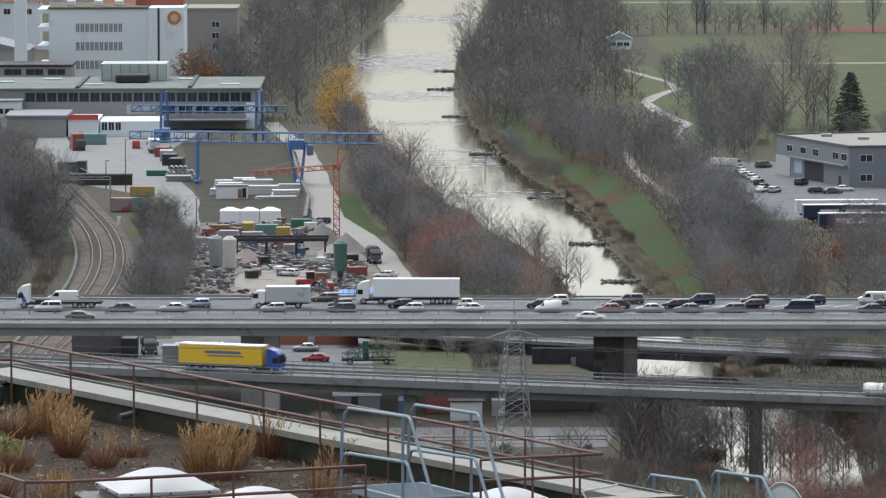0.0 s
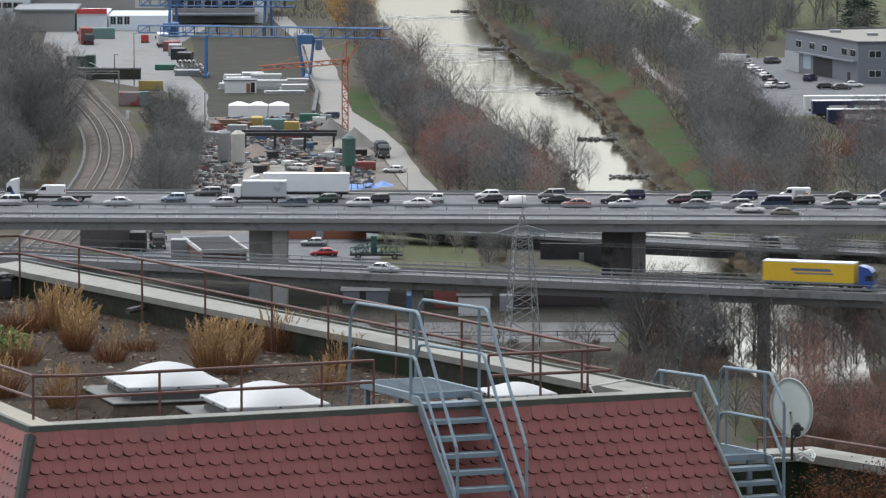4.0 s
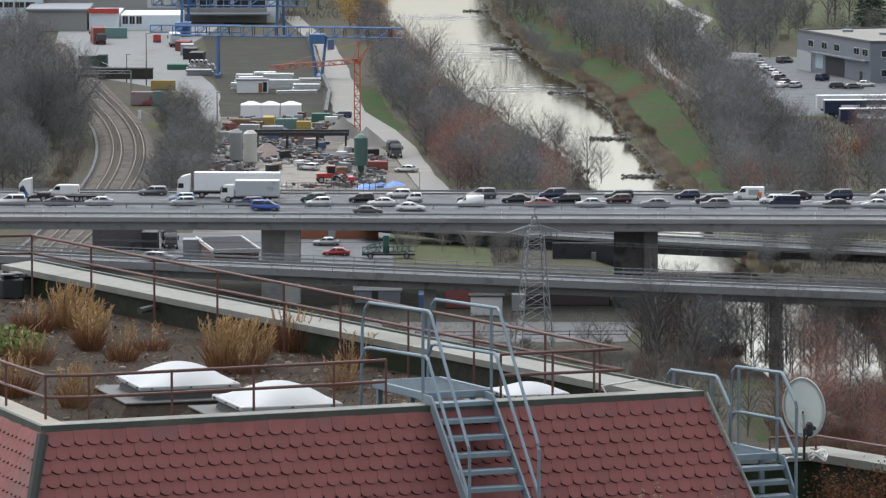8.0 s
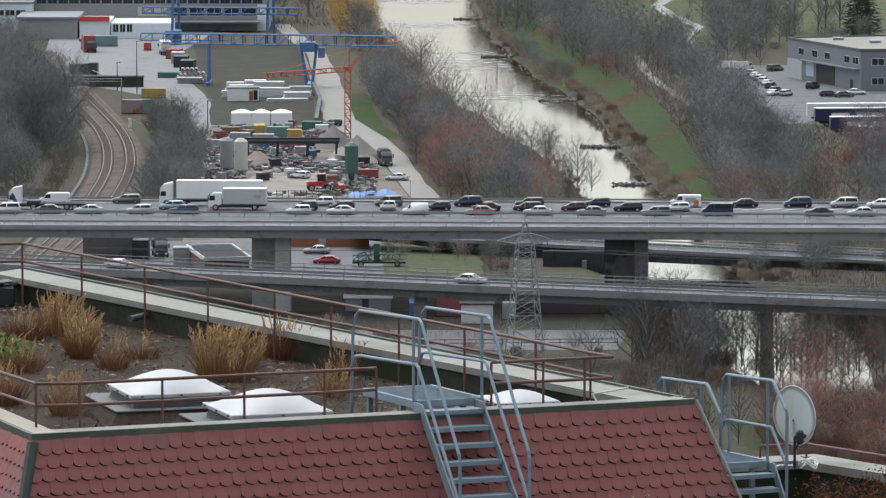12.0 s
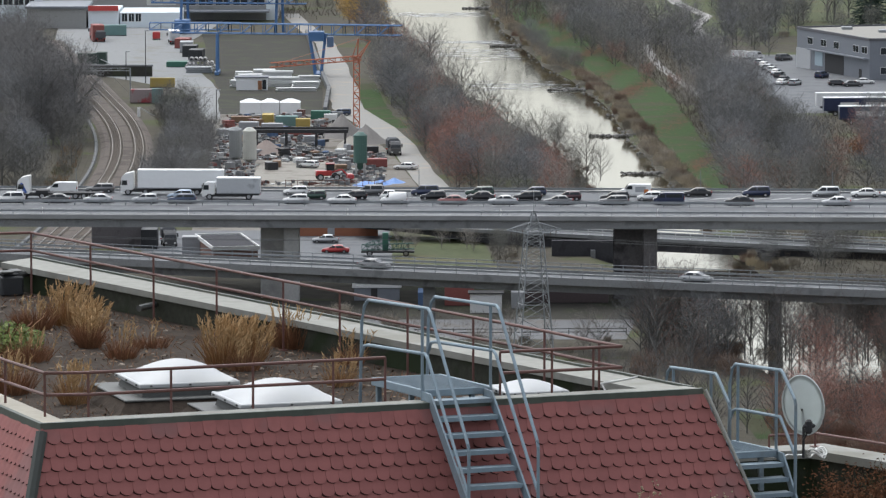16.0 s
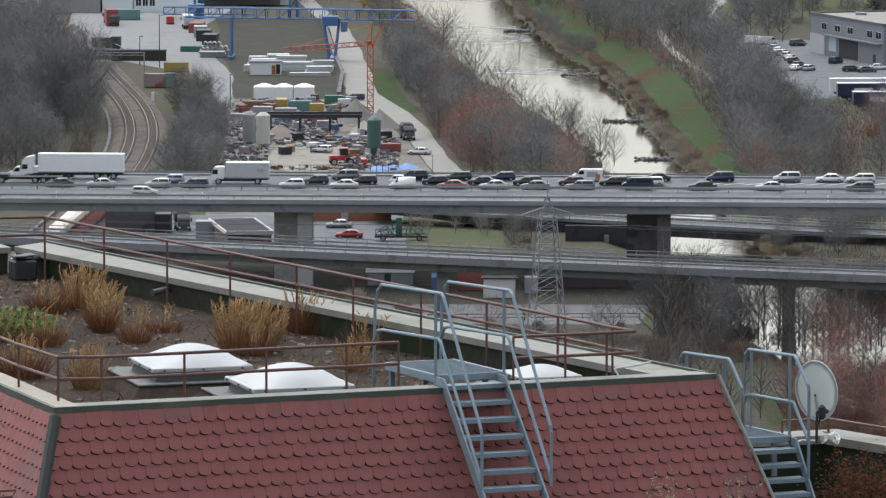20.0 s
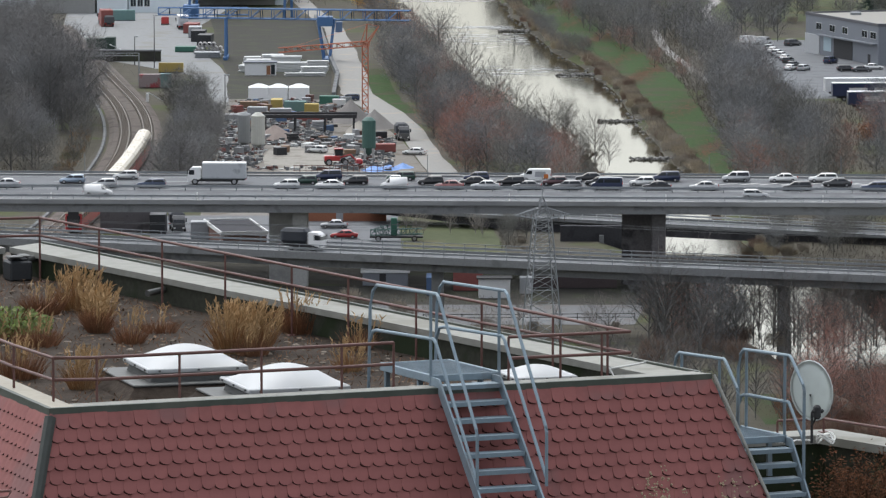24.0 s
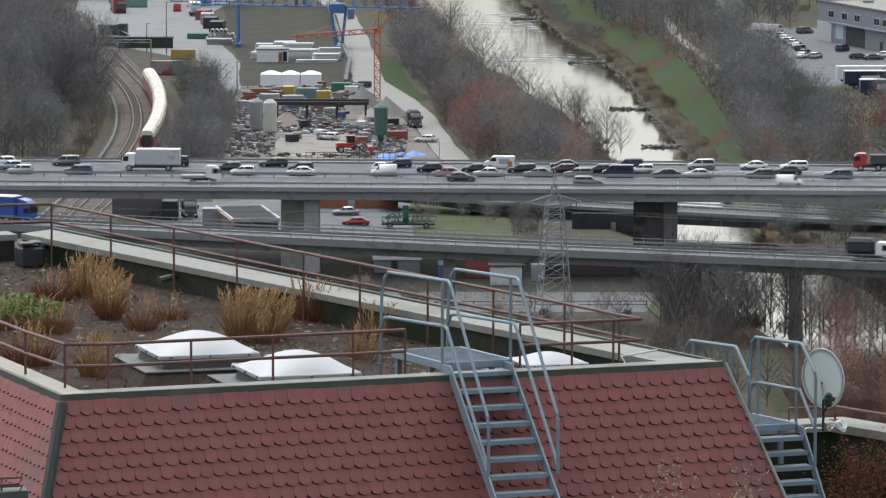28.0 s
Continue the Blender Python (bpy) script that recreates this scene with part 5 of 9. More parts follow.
def bank_width(y):
    """Breadth of the grass bank between the waterside scrub and the wood."""
    return float(np.interp(y, (1040, 1100, 1200, 1300, 1400, 1500, 1620), (6.5, 7.5, 9.0, 11.0, 12.0, 11.5, 8.0)))


sheet("lawn", "green grass strip beside the gravel track", LAWN, ((-20, -15.5, 1285), (-18.2, -13, 1240), (-16.5, -10.5, 1200), (-11, -6.0, 1168)), 0.045)
sheet("lawn", "bright green grass bank along the river", LAWN, tuple((river_at(y)[1] + 5.2, river_at(y)[1] + 6.4 + bank_width(y), y) for y in (1035, 1070, 1100, 1150, 1200, 1250, 1300, 1350, 1400, 1450, 1500, 1560, 1620)), 0.04)


def flakes(name, label, category, material, spots, z, s0, s1, long=1.0, seed=5, lift=0.03, rise=0.0):
    """Small flat diamonds strewn over the ground or the water, each its own island."""
    rng = random.Random(seed)
    bm = bmesh.new()
    for x, y in spots:
        s = rng.uniform(s0, s1)
        a = rng.uniform(-0.5, 0.5) if long > 1 else rng.uniform(0, 3.14)
        u = Vector((math.cos(a), math.sin(a) * 0.4 if long > 1 else math.sin(a), 0)) * s * long
        w = Vector((-math.sin(a), math.cos(a), rise)) * s * 0.6
        p = Vector((x, y, z + rng.random() * lift))
        bm.faces.new([bm.verts.new(p + o) for o in (u, w, -u, -w)])
    return tagged(part(name, bm, material), label, category, kind="stuff")


rng = random.Random(77)
strewn = []
# drifts of leaves that lie aslant over the bank
for cx, cy, n in ((52.6, 1100, 900), (47.5, 1172, 260), (43.4, 1268, 1100), (40.2, 1318, 350), (35.6, 1380, 1000), (32.5, 1440, 500), (29.7, 1506, 900), (25.0, 1590, 800)):
    for k in range(n):
        u = rng.uniform(-1, 1)
        strewn.append((cx + 4.6 * u + rng.gauss(0, 0.5), cy + 20 * u + rng.gauss(0, 6.5)))
for k in range(800):
    y = rng.uniform(1045, 1600)
    strewn.append((river_at(y)[1] + 6.4 + rng.random() * bank_width(y), y))
flakes("leaf_litter", "rust-brown fallen leaves strewn over the grass bank", "leaf litter", LITTER, strewn, 0.06, 0.18, 0.5)
PATH = mat("pale_footpath", (0.32, 0.31, 0.295), 0.95, size=3, vary=0.12)
sheet("footpath", "pale winding footpath through the grass", PATH, ((62, 64.5, 1772), (68, 70.5, 1735), (74, 76, 1700), (74, 77, 1668), (66, 70, 1635), (62, 65.5, 1605), (64.5, 68, 1560), (70, 73, 1515), (65, 68, 1477), (65, 67.5, 1430)), 0.06)
sheet("footpath", "pale footpath along the wood", PATH, ((50, 52.2, 1407), (49.8, 52, 1367), (50.9, 53.1, 1331), (52.6, 54.8, 1307), (54.5, 56.7, 1277), (56.6, 58.8, 1246)), 0.06)
sheet("meadow", "olive green meadow beside the wood", GRASS, ((60, 200, 1440), (74, 220, 1600), (80, 240, 1750), (78, 260, 1985)), 0.02)
sheet("meadow", "green slope under the footpath", GRASS, ((55, 76, 1440), (57, 79, 1600), (59, 84, 1790)), 0.025)
sheet("meadow", "olive green far meadow", GRASS, ((70, 260, 2035), (70, 320, 2300), (70, 400, 2700)), 0.02)
sheet("field", "red-brown ploughed field between the meadows", mat("ploughed_field", (0.15, 0.07, 0.055), 0.95, size=8, vary=0.2), ((128, 260, 2000), (125, 260, 2035)), 0.03)
sheet("lane", "pale farm lane across the meadow", PATH, ((84, 250, 1800), (84, 250, 1806)), 0.05)
sheet("lane", "pale farm lane across the far meadow", PATH, ((60, 300, 2228), (60, 300, 2236)), 0.05)
sheet("car_park", "grey asphalt car park by the office building", ASPHALT, ((70, 120, 1205), (68, 125, 1300), (66, 100, 1375)), 0.04)
sheet("car_park", "grey asphalt under the motorway bridge", ASPHALT, ((-50, -6, 905), (-50, -5, 965)), 0.045)
sheet("lawn", "grass patch under the motorway bridge", GRASS, ((-8, 9, 905), (-9, 6, 965)), 0.05)
sheet("car_park", "wet grey asphalt below the slip road", mat("wet_asphalt", (0.075, 0.078, 0.084), 0.6, size=4, vary=0.5, dark=(0.07, 0.062, 0.055), patch=0.1), ((-60, 27, 814), (-60, 29, 838)), 0.05)
sheet("soil", "brown bare soil below the slip road", DIRT, ((-60, 29, 838), (-60, 30, 862)), 0.05)
sheet("lawn", "grass below the slip road", LAWN, ((40, 47, 712), (38, 46, 740)), 0.03)

# ripples where the river runs over sills
RAPIDS = mat("ruffled_water", (0.3, 0.31, 0.31), 0.3, size=2.5, vary=0.3, spread=0.3, island=True)
RIFFLE = mat("dark_riffle", (0.035, 0.04, 0.04), 0.12, size=2.5, vary=0.3)
for y0, y1, n in ((1650, 1692, 520), (1790, 1905, 1300), (2115, 2175, 700), (1438, 1449, 110), (1540, 1560, 140), (1380, 1432, 160), (1285, 1318, 110)):
    spots, deep = [], []
    for i in range(n):
        y = rng.gauss((y0 + y1) / 2, (y1 - y0) / 4)
        a, b = river_at(y)
        (spots if rng.random() < 0.4 else deep).append((a + (b - a) * (0.06 + 0.88 * rng.random()), y))
    flakes("rapids", "broken white water over a sill in the river", "river", RAPIDS, spots, -1.88, 0.35, 1.0, 2.0, 6 + y0)
    flakes("riffle", "dark riffles beside a sill in the river", "river", RIFFLE, deep, -1.89, 0.5, 1.5, 2.2, 7 + y0)

# groynes: low spits of dark stones from the right bank
STONE = mat("dark_wet_stone", (0.15, 0.145, 0.135), 0.8, size=1.0, vary=0.4, spread=0.3)
rng = random.Random(12)
stone_meshes = []
for i in range(5):
    bm = bmesh.new()
    bmesh.ops.create_icosphere(bm, subdivisions=1, radius=0.5)
    for v in bm.verts:
        v.co *= rng.uniform(0.75, 1.2)
        v.co.z *= 0.65
    me = bpy.data.meshes.new("stone")
    bm.to_mesh(me)
    bm.free()
    me.materials.append(STONE)
    stone_meshes.append(me)
for y, reach in ((1087, 7), (1170, 7.5), (1290, 8), (1429, 7), (1575, 7), (1700, 7), (1795, 6)):
    g = thing("stone_groyne", "low groyne of dark stones reaching into the river", "groyne", pose(river_at(y)[1], y, -1.9), group="groynes in the river")
    for i in range(int(reach * 5)):
        k = i / (reach * 5)
        s = rng.uniform(0.7, 1.5) * (1.15 - 0.5 * k)
        ob = piece("stone", rng.choice(stone_meshes), g, m=pose(2.5 - k * (reach + 2.5), rng.uniform(-1.1, 1.1), rng.uniform(0.0, 0.35), rng.uniform(0, 50), rng.uniform(0, 50), rng.uniform(0, 360)))
        ob.scale = (s, s, s)
bm = bmesh.new()
for i in range(1500):
    y = rng.uniform(1000, 1620)
    p = Vector((river_at(y)[1] + rng.uniform(-0.3, 1.6), y, -1.9 + rng.uniform(-0.25, 0.1)))
    r = rng.uniform(0.25, 0.7)
    bmesh.ops.create_icosphere(bm, subdivisions=1, radius=r * 0.7, matrix=Matrix.Translation(p)) if i < 200 else None
tagged(part("bank_stones", bm, STONE), "dark stones along the waterline", "stones", kind="stuff")


# ---- buildings ----
def windows_row(parent, x0, x1, y, z0, z1, n, glass, frame_mat, gap=0.25, axis="x", name="window"):
    """A row of framed windows set 2 cm proud of a wall that faces the viewer (axis x) or sideways (axis y)."""
    step = (x1 - x0) / n
    for i in range(n):
        a, b = x0 + i * step + gap / 2, x0 + (i + 1) * step - gap / 2
        if axis == "x":
            f = part(name, boxes((a, b, y - 0.06, y + 0.05, z0, z1)), frame_mat, parent)
            part("pane", boxes((a + 0.1, (a + b) / 2 - 0.05, y - 0.075, y - 0.04, z0 + 0.1, z1 - 0.1), ((a + b) / 2 + 0.05, b - 0.1, y - 0.075, y - 0.04, z0 + 0.1, z1 - 0.1)), glass, f)
        else:
            f = part(name, boxes((y - 0.06, y + 0.05, a, b, z0, z1)), frame_mat, parent)
            part("pane", boxes((y - 0.075, y - 0.04, a + 0.1, (a + b) / 2 - 0.05, z0 + 0.1, z1 - 0.1), (y - 0.075, y - 0.04, (a + b) / 2 + 0.05, b - 0.1, z0 + 0.1, z1 - 0.1)), glass, f)


BLINDS = mat("grey_window_blinds", (0.2, 0.22, 0.235), 0.5, size=1.5, vary=0.3)
GLASS_DARK = mat("window_glass", (0.03, 0.036, 0.042), 0.1, vary=0.1)
FRAME_WHITE = mat("white_window_frame", (0.65, 0.65, 0.64), 0.6)
FRAME_BLUE = mat("blue_grey_panel", (0.1, 0.16, 0.27), 0.6, size=2)
WALL_WHITE = mat("white_render", (0.7, 0.76, 0.79), 0.85, size=6, vary=0.05, dark=(0.58, 0.64, 0.66), patch=0.02)
WALL_GREY = mat("grey_render", (0.3, 0.3, 0.29), 0.85, size=4, vary=0.1, dark=(0.24, 0.24, 0.23))
WALL_BROWN = mat("brown_grey_render", (0.29, 0.28, 0.27), 0.9, size=5, vary=0.1)
ROOF_GREEN = mat("grey_green_roofing", (0.13, 0.155, 0.145), 0.85, size=6, vary=0.2, dark=(0.19, 0.21, 0.2), patch=0.06)
ROOF_PALE = mat("pale_roof_gravel", (0.3, 0.29, 0.265), 0.9, size=6, vary=0.12)
CLAD_GREY = mat("grey_cladding", (0.19, 0.205, 0.23), 0.6, size=4, vary=0.08)
RED_SHEET = mat("red_fascia", (0.5, 0.06, 0.05), 0.6, size=2)
BLUE_STEEL = mat("blue_crane_paint", (0.055, 0.14, 0.3), 0.5, size=1.5, vary=0.15)
ORANGE_STEEL = mat("orange_crane_paint", (0.42, 0.13, 0.07), 0.55, size=1.5, vary=0.15)

# long works hall with two bands of windows
hall = thing("works_hall", "long grey works hall with two bands of windows and flat roof", "building")
part("wall", boxes((-135, -44, 1500, 1550, 0, 10.3)), WALL_GREY, hall)
roof = part("roof", boxes((-136, -43.2, 1499, 1551, 10.3, 10.9), bevel=0.05), ROOF_GREEN, hall)
for x in (-92, -62):
    part("roof_upstand", boxes((x - 0.5, x + 0.5, 1500, 1550, 10.9, 11.4)), CHASSIS, roof)
for i in range(7):
    x = -128 + i * 12.3
    part("roof_light", boxes((x, x + 5, 1512 + (i % 3) * 12, 1517 + (i % 3) * 12, 10.9, 11.2)), mat("dull_skylight", (0.3, 0.34, 0.33), 0.4), roof)
windows_row(hall, -106, -45.5, 1500, 7.2, 9.7, 21, GLASS_DARK, FRAME_BLUE)
windows_row(hall, -70, -47, 1500, 3.9, 6.3, 5, GLASS_DARK, FRAME_WHITE, 0.6)
windows_row(hall, -79, -71, 1500, 4.0, 6.3, 1, mat("boarded_glass", (0.5, 0.5, 0.46), 0.6), FRAME_WHITE, 0.3)
part("wall_panel", boxes((-47, -44.2, 1499.9, 1500.1, 0, 7.0)), WALL_WHITE, hall)
part("canopy", boxes((-70, -46, 1492, 1499.9, 2.5, 2.9)), CLAD_GREY, hall)
plant_box = thing("roof_plant", "pale green-grey machine house on the hall roof", "building")
part("housing", boxes((-87.5, -69.5, 1532, 1545, 10.9, 15.6), bevel=0.1), mat("pale_green_panel", (0.42, 0.47, 0.45), 0.7, size=3), plant_box)
part("cowl", boxes((-83, -74, 1522, 1530, 10.9, 13.2), bevel=0.4), CHASSIS, plant_box)
for i in range(8):
    part("rib", boxes((-87.2 + i * 2.5, -87.0 + i * 2.5, 1531.8, 1532, 10.9, 15.5)), GALV, plant_box)

# annexes before the hall
annex = thing("annex", "low grey shed with a white and red loading bay", "building")
part("wall", boxes((-108.5, -93, 1468, 1490, 0, 5.2)), WALL_GREY, annex)
part("roof", boxes((-109, -92.6, 1467, 1491, 5.2, 5.8), bevel=0.05), CLAD_GREY, annex)
part("bay", boxes((-92.5, -84.6, 1468.5, 1490, 0, 4.6)), WALL_WHITE, annex)
part("fascia", boxes((-92.5, -84.6, 1467.6, 1468.4, 4.6, 5.9)), RED_SHEET, annex)
part("bay_wall", boxes((-84.3, -68.5, 1470, 1490, 0, 4.0)), WALL_WHITE, annex)
windows_row(annex, -84, -78.6, 1470, 1.6, 3.8, 3, GLASS_DARK, FRAME_WHITE)
office = thing("site_office", "white two-storey site office beside the annex", "building")
part("wall", boxes((-127, -106.5, 1490, 1499, 0, 7.9)), WALL_WHITE, office)
part("roof", boxes((-127.4, -106.1, 1489.5, 1499.5, 7.9, 8.3)), CLAD_GREY, office)
windows_row(office, -125, -108, 1490, 4.6, 6.2, 6, GLASS_DARK, FRAME_WHITE)

# white tower block with a round orange sign
tower = thing("tower_block", "white factory block with window bands and a round orange sign", "building")
part("wall", boxes((-108.7, -79.5, 1640, 1665, 0, 25.4)), WALL_WHITE, tower)
for z in (9.0, 14.4, 19.8, 25.0):
    part("balcony", boxes((-112.2, -108.7, 1641, 1664, z - 0.9, z + 0.4), bevel=0.05), WALL_WHITE, tower)
part("stair_tower", boxes((-79.5, -69.2, 1637, 1660, 0, 26.0), bevel=0.1), WALL_WHITE, tower)
part("roof", boxes((-109.0, -79.6, 1639.6, 1665.4, 25.4, 26.0)), mat("mossy_roof", (0.14, 0.13, 0.1), 0.9, size=6), tower)
for z in (9.2, 14.6, 20.0):
    windows_row(tower, -101.0, -87.2, 1640, z - 1.3, z + 1.3, 10, BLINDS, FRAME_WHITE, 0.2)
    windows_row(tower, 1641, 1663, -108.7, z - 1.2, z + 1.3, 5, GLASS_DARK, WALL_GREY, 0.1, axis="y")
part("shaft_joint", boxes((-76.9, -76.3, 1636.9, 1637.1, 9, 25.9)), CHASSIS, tower)
bm = bmesh.new()
bmesh.ops.create_cone(bm, cap_ends=True, segments=28, radius1=2.0, radius2=2.0, depth=0.3, matrix=pose(-72.0, 1636.85, 23.0, 90))
sign = part("round_sign", bm, mat("orange_sign", (0.5, 0.2, 0.06), 0.5), tower)
bm = bmesh.new()
bmesh.ops.create_cone(bm, cap_ends=True, segments=20, radius1=1.1, radius2=1.1, depth=0.4, matrix=pose(-72.0, 1636.8, 23.0, 90))
part("sign_disc", bm, mat("pale_sign", (0.6, 0.45, 0.36), 0.5), sign)
for x in (-104, -96, -90):
    part("roof_vent", boxes((x, x + 2.5, 1648, 1652, 26.0, 27.6), bevel=0.2), FRAME_WHITE, tower)
part("red_plant_room", boxes((-84, -70, 1652, 1662, 26.0, 30)), mat("brick_red_panel", (0.33, 0.1, 0.07), 0.8), tower)
chim = thing("chimney_tower", "plain white chimney tower by the factory", "chimney")
part("shaft", boxes((-115.9, -112.5, 1600, 1604, 0, 40), bevel=0.15), WALL_WHITE, chim)
part("cap", boxes((-116.2, -112.2, 1599.7, 1604.3, 40, 40.6)), CLAD_GREY, chim)
shed = thing("works_shed", "grey shed with a pitched roof behind the hall", "building")
part("wall", boxes((-150, -113, 1610, 1640, 0, 15)), WALL_GREY, shed)
bm = bmesh.new()
prism(bm, ((-150.5, 15), (-112.5, 15), (-131, 19.5)), 1609.5, 1640.5)
part("roof", bm, CLAD_GREY, shed)
low = thing("low_works_building", "low concrete building with wide openings on the hall roof line", "building")
part("wall", boxes((-125, -98.5, 1578, 1595, 0, 12.2)), WALL_GREY, low)
part("roof", boxes((-125.5, -98, 1577.5, 1595.5, 12.2, 12.8)), CHASSIS, low)
windows_row(low, -124, -99.5, 1578, 9.8, 11.6, 4, GLASS_DARK, CLAD_GREY, 1.2)
flats = thing("apartment_block", "brown-grey block with few windows behind the factory", "building")
part("wall", boxes((-73, -57.5, 1750, 1775, 0, 20)), WALL_BROWN, flats)
part("roof", boxes((-73.4, -57.1, 1749.6, 1775.4, 20, 20.6)), ROOF_PALE, flats)
for z in (8.5, 12.0, 15.5):
    windows_row(flats, -65.5, -62.8, 1750, z - 0.9, z + 0.9, 1, GLASS_DARK, FRAME_WHITE)
windows_row(flats, -72, -66, 1750, 2.0, 4.0, 2, GLASS_DARK, FRAME_WHITE)
for x, y, h in ((-140, 1900, 16), (-118, 1950, 14), (-96, 1905, 15)):
    b = thing("far_house", "pale rendered building with a red tiled roof far behind", "house")
    part("wall", boxes((x - 11, x + 11, y, y + 14, 0, h)), WALL_WHITE, b)
    bm = bmesh.new()
    prism(bm, ((-8, 0), (8, 0), (0, 6)), -12, 12)
    part("roof", bm, mat("far_red_roof", (0.3, 0.12, 0.09), 0.85, size=4), b, m=pose(x, y + 7, h, 0, 0, 90))
    windows_row(b, x - 9, x + 9, y, h - 4.5, h - 2.5, 5, GLASS_DARK, FRAME_WHITE, 1.2)

# grey office building by the car park
HQ = pose(98.6, 1296, 0, 0, 0, 0)
hq = thing("office_building", "grey clad two-storey office building with white-framed windows and flat roof", "building", HQ)
bm = bmesh.new()
foot = ((0, 0), (45, 3), (45, 60), (-14.2, 40.5))
slab(bm, foot, 0, 9.2)
part("wall", bm, CLAD_GREY, hq)
bm = bmesh.new()
slab(bm, ((0.6, 1.0), (44.5, 3.8), (44.5, 59), (-13.2, 40.2)), 9.2, 9.3)
rf = part("roof", bm, ROOF_PALE, hq)
for (xa, ya), (xb, yb) in zip(foot, foot[1:] + foot[:1]):
    d = Vector((xb - xa, yb - ya))
    part("parapet", boxes((0, d.length, -0.15, 0.25, 9.0, 9.65)), mat("dark_parapet", (0.1, 0.1, 0.11), 0.6), hq, m=pose(xa, ya, 0, 0, 0, math.degrees(math.atan2(d.y, d.x))))
for x, y in ((20, 30), (4, 24), (-4, 34)):
    part("roof_hatch", boxes((x, x + 2.5, y, y + 3, 9.3, 9.9)), GALV, rf)
side = pose(-14.2, 40.5, 0, 0, 0, math.degrees(math.atan2(-40.5, 14.2)))


def hq_window(m, x, z, w=2.4, h=1.7):
    f = part("window", boxes((x, x + w, -0.08, 0.05, z, z + h)), FRAME_WHITE, hq, m=m)
    part("pane", boxes((x + 0.1, x + w / 2 - 0.06, -0.1, -0.05, z + 0.1, z + h - 0.1), (x + w / 2 + 0.06, x + w - 0.1, -0.1, -0.05, z + 0.1, z + h - 0.1)), GLASS_DARK, f)


for x in (6.5, 14.5, 22.0, 33.5, 38.5):
    hq_window(side, x, 5.9, 3.2)
for x in (2.5, 10.5, 18.5, 27):
    hq_window(pose(0, 0, 0, 0, 0, 3.8), x, 5.8, 3.0)
    hq_window(pose(0, 0, 0, 0, 0, 3.8), x, 1.3, 3.0)
part("loading_door", boxes((17, 28, -0.1, 0.05, 0, 4.6)), CHASSIS, hq, m=side)
part("canopy", boxes((9, 42, -1.2, 0.05, 4.7, 5.0)), CLAD_GREY, hq, m=side)
part("side_panel", boxes((11, 15.5, -0.12, 0.05, 1.2, 5.0)), mat("pale_blue_panel", (0.4, 0.5, 0.55), 0.5), hq, m=side)
part("side_door", boxes((37, 38.4, -0.1, 0.05, 0, 2.2)), CHASSIS, hq, m=side)
part("pale_end_wall", boxes((-0.1, 8.5, -0.14, 0.0, 0, 4.7)), mat("pale_grey_panel", (0.42, 0.43, 0.44), 0.6), hq, m=side)

# parked trailers and cars by the office
for i, (x, y, c) in enumerate(((89.6, 1212, "white"), (90.4, 1200, "navy"), (92.2, 1178, "navy"), (96.0, 1154, "navy"))):
    tr = thing("parked_trailer", "parked box trailer with a white roof and dark blue side", "trailer", pose(x, y, 0, 0, 0, 4), group="trailers in the car park")
    part("cargo_box", boxes((-9, 9, -1.25, 1.25, 1.1, 3.9), bevel=0.04), PAINTS[c], tr)
    part("roof_panel", boxes((-9.02, 9.02, -1.27, 1.27, 3.8, 3.95)), BOX_WHITE, tr)
    part("lettering_bar", boxes((-5.5, -1.5, -1.262, -1.25, 1.9, 2.9)), FRAME_WHITE, tr)
    part("lettering_bar", boxes((0.0, 5.5, -1.262, -1.25, 1.9, 2.9)), FRAME_WHITE, tr)
    part("chassis", boxes((-8, 8, -0.6, 0.6, 0.6, 1.1)), CHASSIS, tr)
    for wx in (-6.5, -5.2, -3.9):
        for s in (-1, 1):
            wheel(tr, wx, s * 1.0, 0.48, 0.35)
parked = (("panel_van", "white", 72.5, 1363, 20), ("panel_van", "white", 75.5, 1360, 20), ("hatchback", "silver", 76, 1342, 70), ("sedan", "white", 76.4, 1334, 70), ("wagon", "silver", 77, 1326, 70),
          ("hatchback", "white", 77.5, 1319, 70), ("sedan", "silver", 78, 1311, 70), ("wagon", "dark grey", 78.3, 1303, 70), ("hatchback", "black", 78.6, 1290, 65), ("sedan", "white", 77.6, 1282, 65),
          ("wagon", "silver", 80.5, 1281, 65), ("minivan", "dark grey", 82.5, 1356, 40), ("wagon", "black", 90.2, 1279, 10), ("sedan", "dark grey", 93.4, 1277, 8), ("sedan", "white", 96.6, 1284, 4), ("minivan", "navy", 88, 1302, 60))
for k, c, x, y, a in parked:
    vehicle(k, c, "parked by the office building", pose(x, y, 0.04, 0, 0, a))

# ---- blue gantry cranes over the storage yard ----


